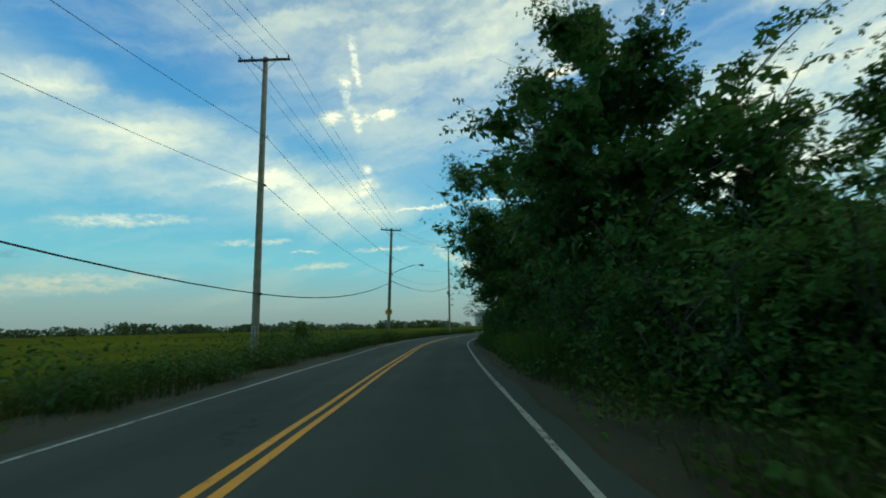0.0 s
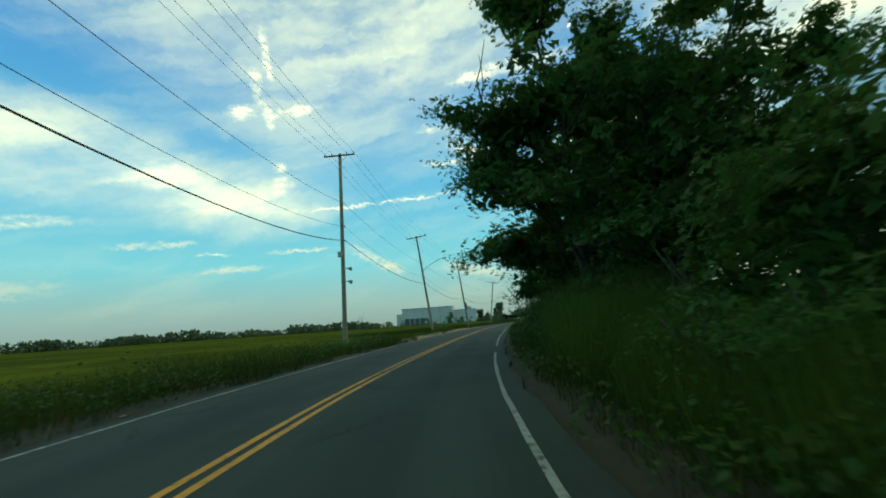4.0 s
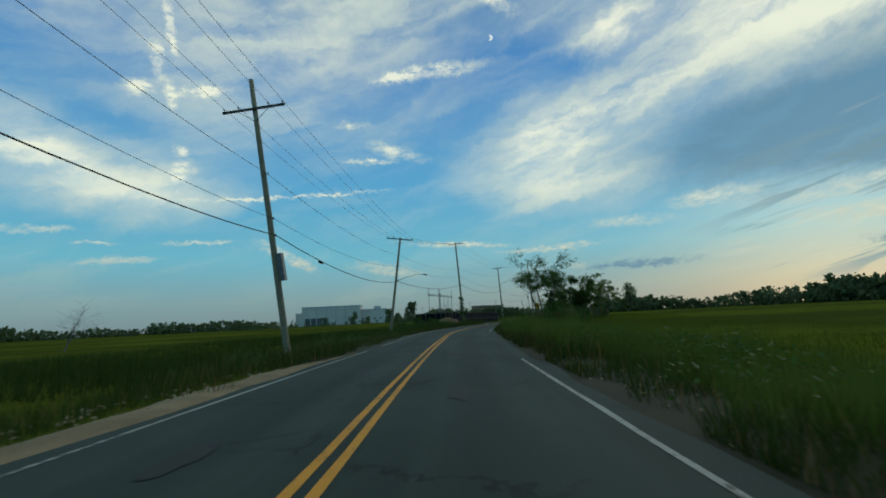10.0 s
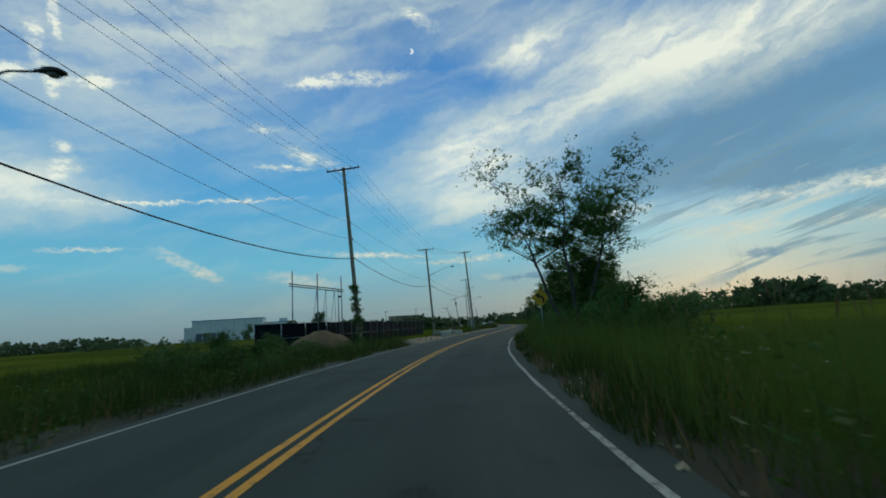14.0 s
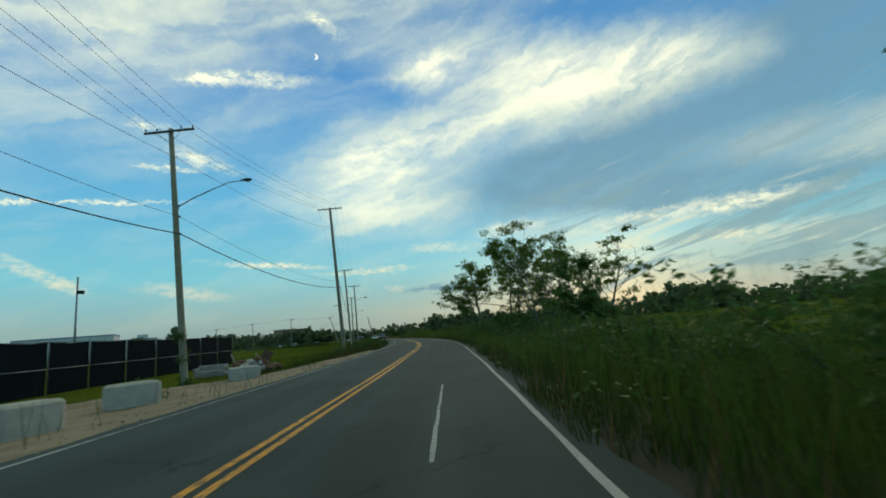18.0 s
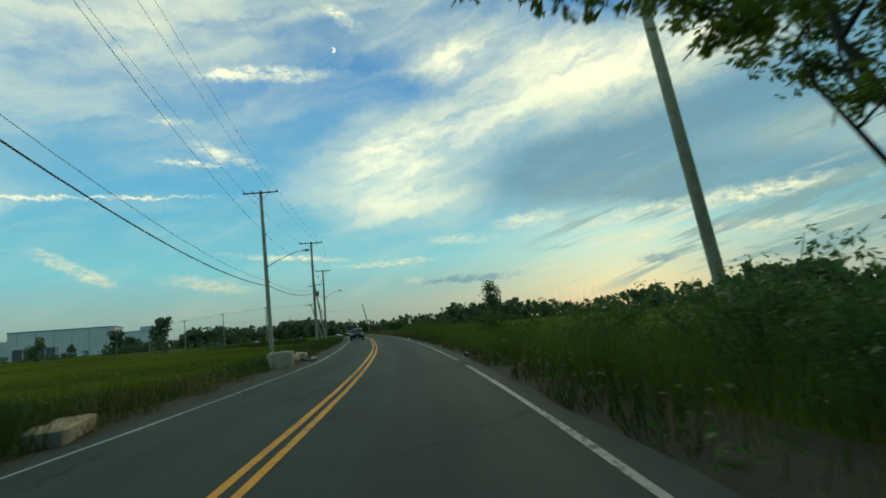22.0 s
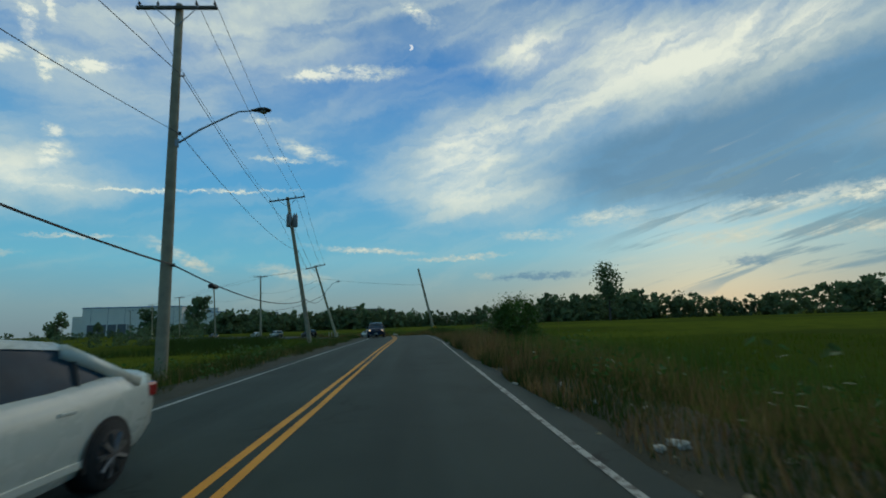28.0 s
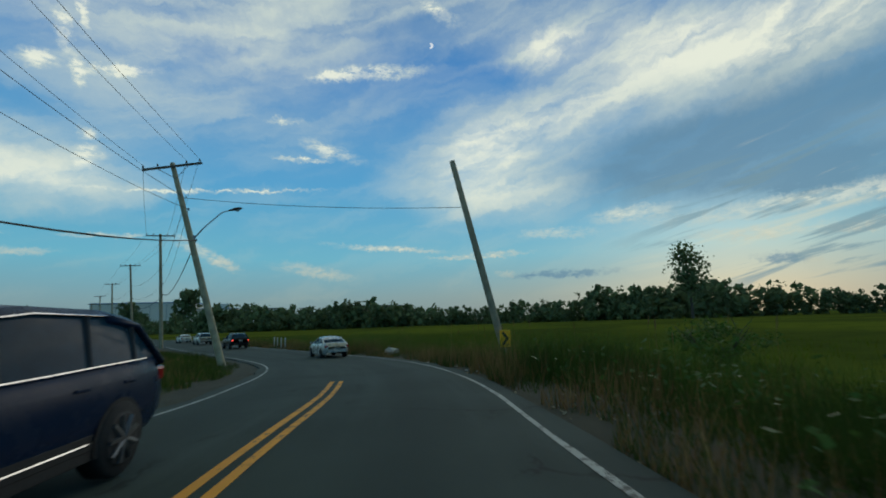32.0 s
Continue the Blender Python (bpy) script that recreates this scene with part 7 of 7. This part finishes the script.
block_house((338, 800, -0.7), (46, 18, 19), 4, 9, BRICK, "tan brick apartment block above distant trees", 15)
block_house((372, 812, -0.7), (20, 18, 15), 3, 4, BRICK, "lower tan brick wing beside the apartment block", 15)
block_house((222, 700, -0.7), (12, 10, 14), 3, 3, WALL_GREY, "narrow grey works tower in the distance")
block_house((240, 706, -0.7), (20, 12, 7), 2, 4, WALL_GREY, "low grey works shed in the distance")
block_house((196, 690, -0.7), (22, 12, 6), 1, 5, WALL_GREY, "low grey shed beside the distant road")
WORK_LAMP = lit_material("lit_yard_lamp", (1.0, 0.95, 0.85), 6.0)
for x, y, z in ((212, 680, 6.5), (206, 676, 5.0), (232, 684, 6.0)):
    lamp_ob = thing("yard_light", (x, y, -0.7), "small lit white yard light on a mast", "lamp post")
    tube("mast", [(0, 0, 0), (0, 0, z)], 0.12, GALV, lamp_ob, 6)
    part("lamp", box_bm((0.8, 0.5, 0.5), (0, -0.2, z), 0.1), WORK_LAMP, lamp_ob)
for k in range(4):
    bx, by = spot(552 + k * 1.6, -4.4 - 0.2 * k)
    bollard = thing("marker_post", (float(bx), float(by), -0.85), "white marker post at the outside of the bend", "post", "marker posts")
    tube("post", [(0, 0, 0), (0, 0, 1.0), (0, 0, 1.05)], [0.07, 0.07, 0.04], PLASTIC_WHITE, bollard, 8)

# ---------------------------------------------------------------- repairs and splices
TAR = material("fresh_tar", (0.014, 0.014, 0.013), 0.75, vary=(0.022, 0.022, 0.02), scale=6, fine=60, bump=0.6)


def road_patch(s, d, length, width, seed):
    """An irregular dark repair a few millimetres proud of the asphalt."""
    r = random.Random(seed)
    ring = []
    for k in range(14):
        a = 2 * math.pi * k / 14
        q = r.uniform(0.65, 1.1)
        x, y = spot(s + math.cos(a) * length / 2 * q, d + math.sin(a) * width / 2 * q)
        ring.append((float(x), float(y), float(road_z(s)) + 0.009))
    mesh_object("asphalt_patch", ring, [tuple(range(14))], TAR, road)


for k, (s, d, ln, wd) in enumerate(((212.5, 0.35, 1.3, 0.35), (219.5, -1.2, 1.1, 0.4), (216.0, -2.6, 1.8, 0.35), (223.5, 0.1, 1.6, 0.4), (227.0, 1.6, 1.5, 0.5), (230.5, -1.3, 2.4, 0.5), (238.8, -1.0, 1.6, 0.7),
                                   (240.5, -1.5, 1.2, 0.5), (205.0, -0.2, 2.2, 0.3), (198.5, -2.2, 1.8, 0.4), (307.5, -1.1, 0.9, 0.6), (234.0, 1.2, 2.6, 0.3), (117.5, -1.3, 1.2, 0.5), (105.0, -0.9, 0.8, 0.5))):
    road_patch(s, d, ln, wd, k)
tagged(strip("worn_mark", 333.2, 339.6, -2.18, -2.23, 0.008, WHITE_PAINT, road, step=0.5, ragged=0.02, seed=31), "faded white scrape on the asphalt")

for s0, s1, d0 in ((131.5, 132.1, -1.7), (132.2, 132.8, -1.8), (133.2, 133.7, -2.0)):
    strip("worn_mark", s0, s1, d0 + 0.03, d0 - 0.03, 0.008, WHITE_PAINT, road, step=0.2, ragged=0.05, seed=int(s0))


def splice(key, i, u, size, label):
    """A black splice case hanging on a cable between pole i and the next."""
    p, q = POLES[i][key], POLES[i + 1][key]
    span = (q - p).length
    at = p.lerp(q, u) - Vector((0, 0, 4 * span / 35 * u * (1 - u)))
    way = (q - p).normalized()
    ob = thing("splice_case", at - Vector((0, 0, 0.09)), label, "cable splice")
    tube("case", [way * -size, way * -size * 0.9, way * size * 0.9, way * size], [0.03, 0.10, 0.10, 0.03], CABLE, ob, 8)
    for k in (-0.6, 0.6):
        tube("hanger", [way * size * k, way * size * k + Vector((0, 0, 0.13))], 0.012, GALV, ob, 5)


splice("low", 13, 0.14, 0.42, "black cable splice case hanging from the telephone cable")
splice("low", 6, 0.2, 0.35, "black cable splice case hanging from the telephone cable")
splice("mid", 12, 0.3, 0.35, "black splice on a wire above the road")
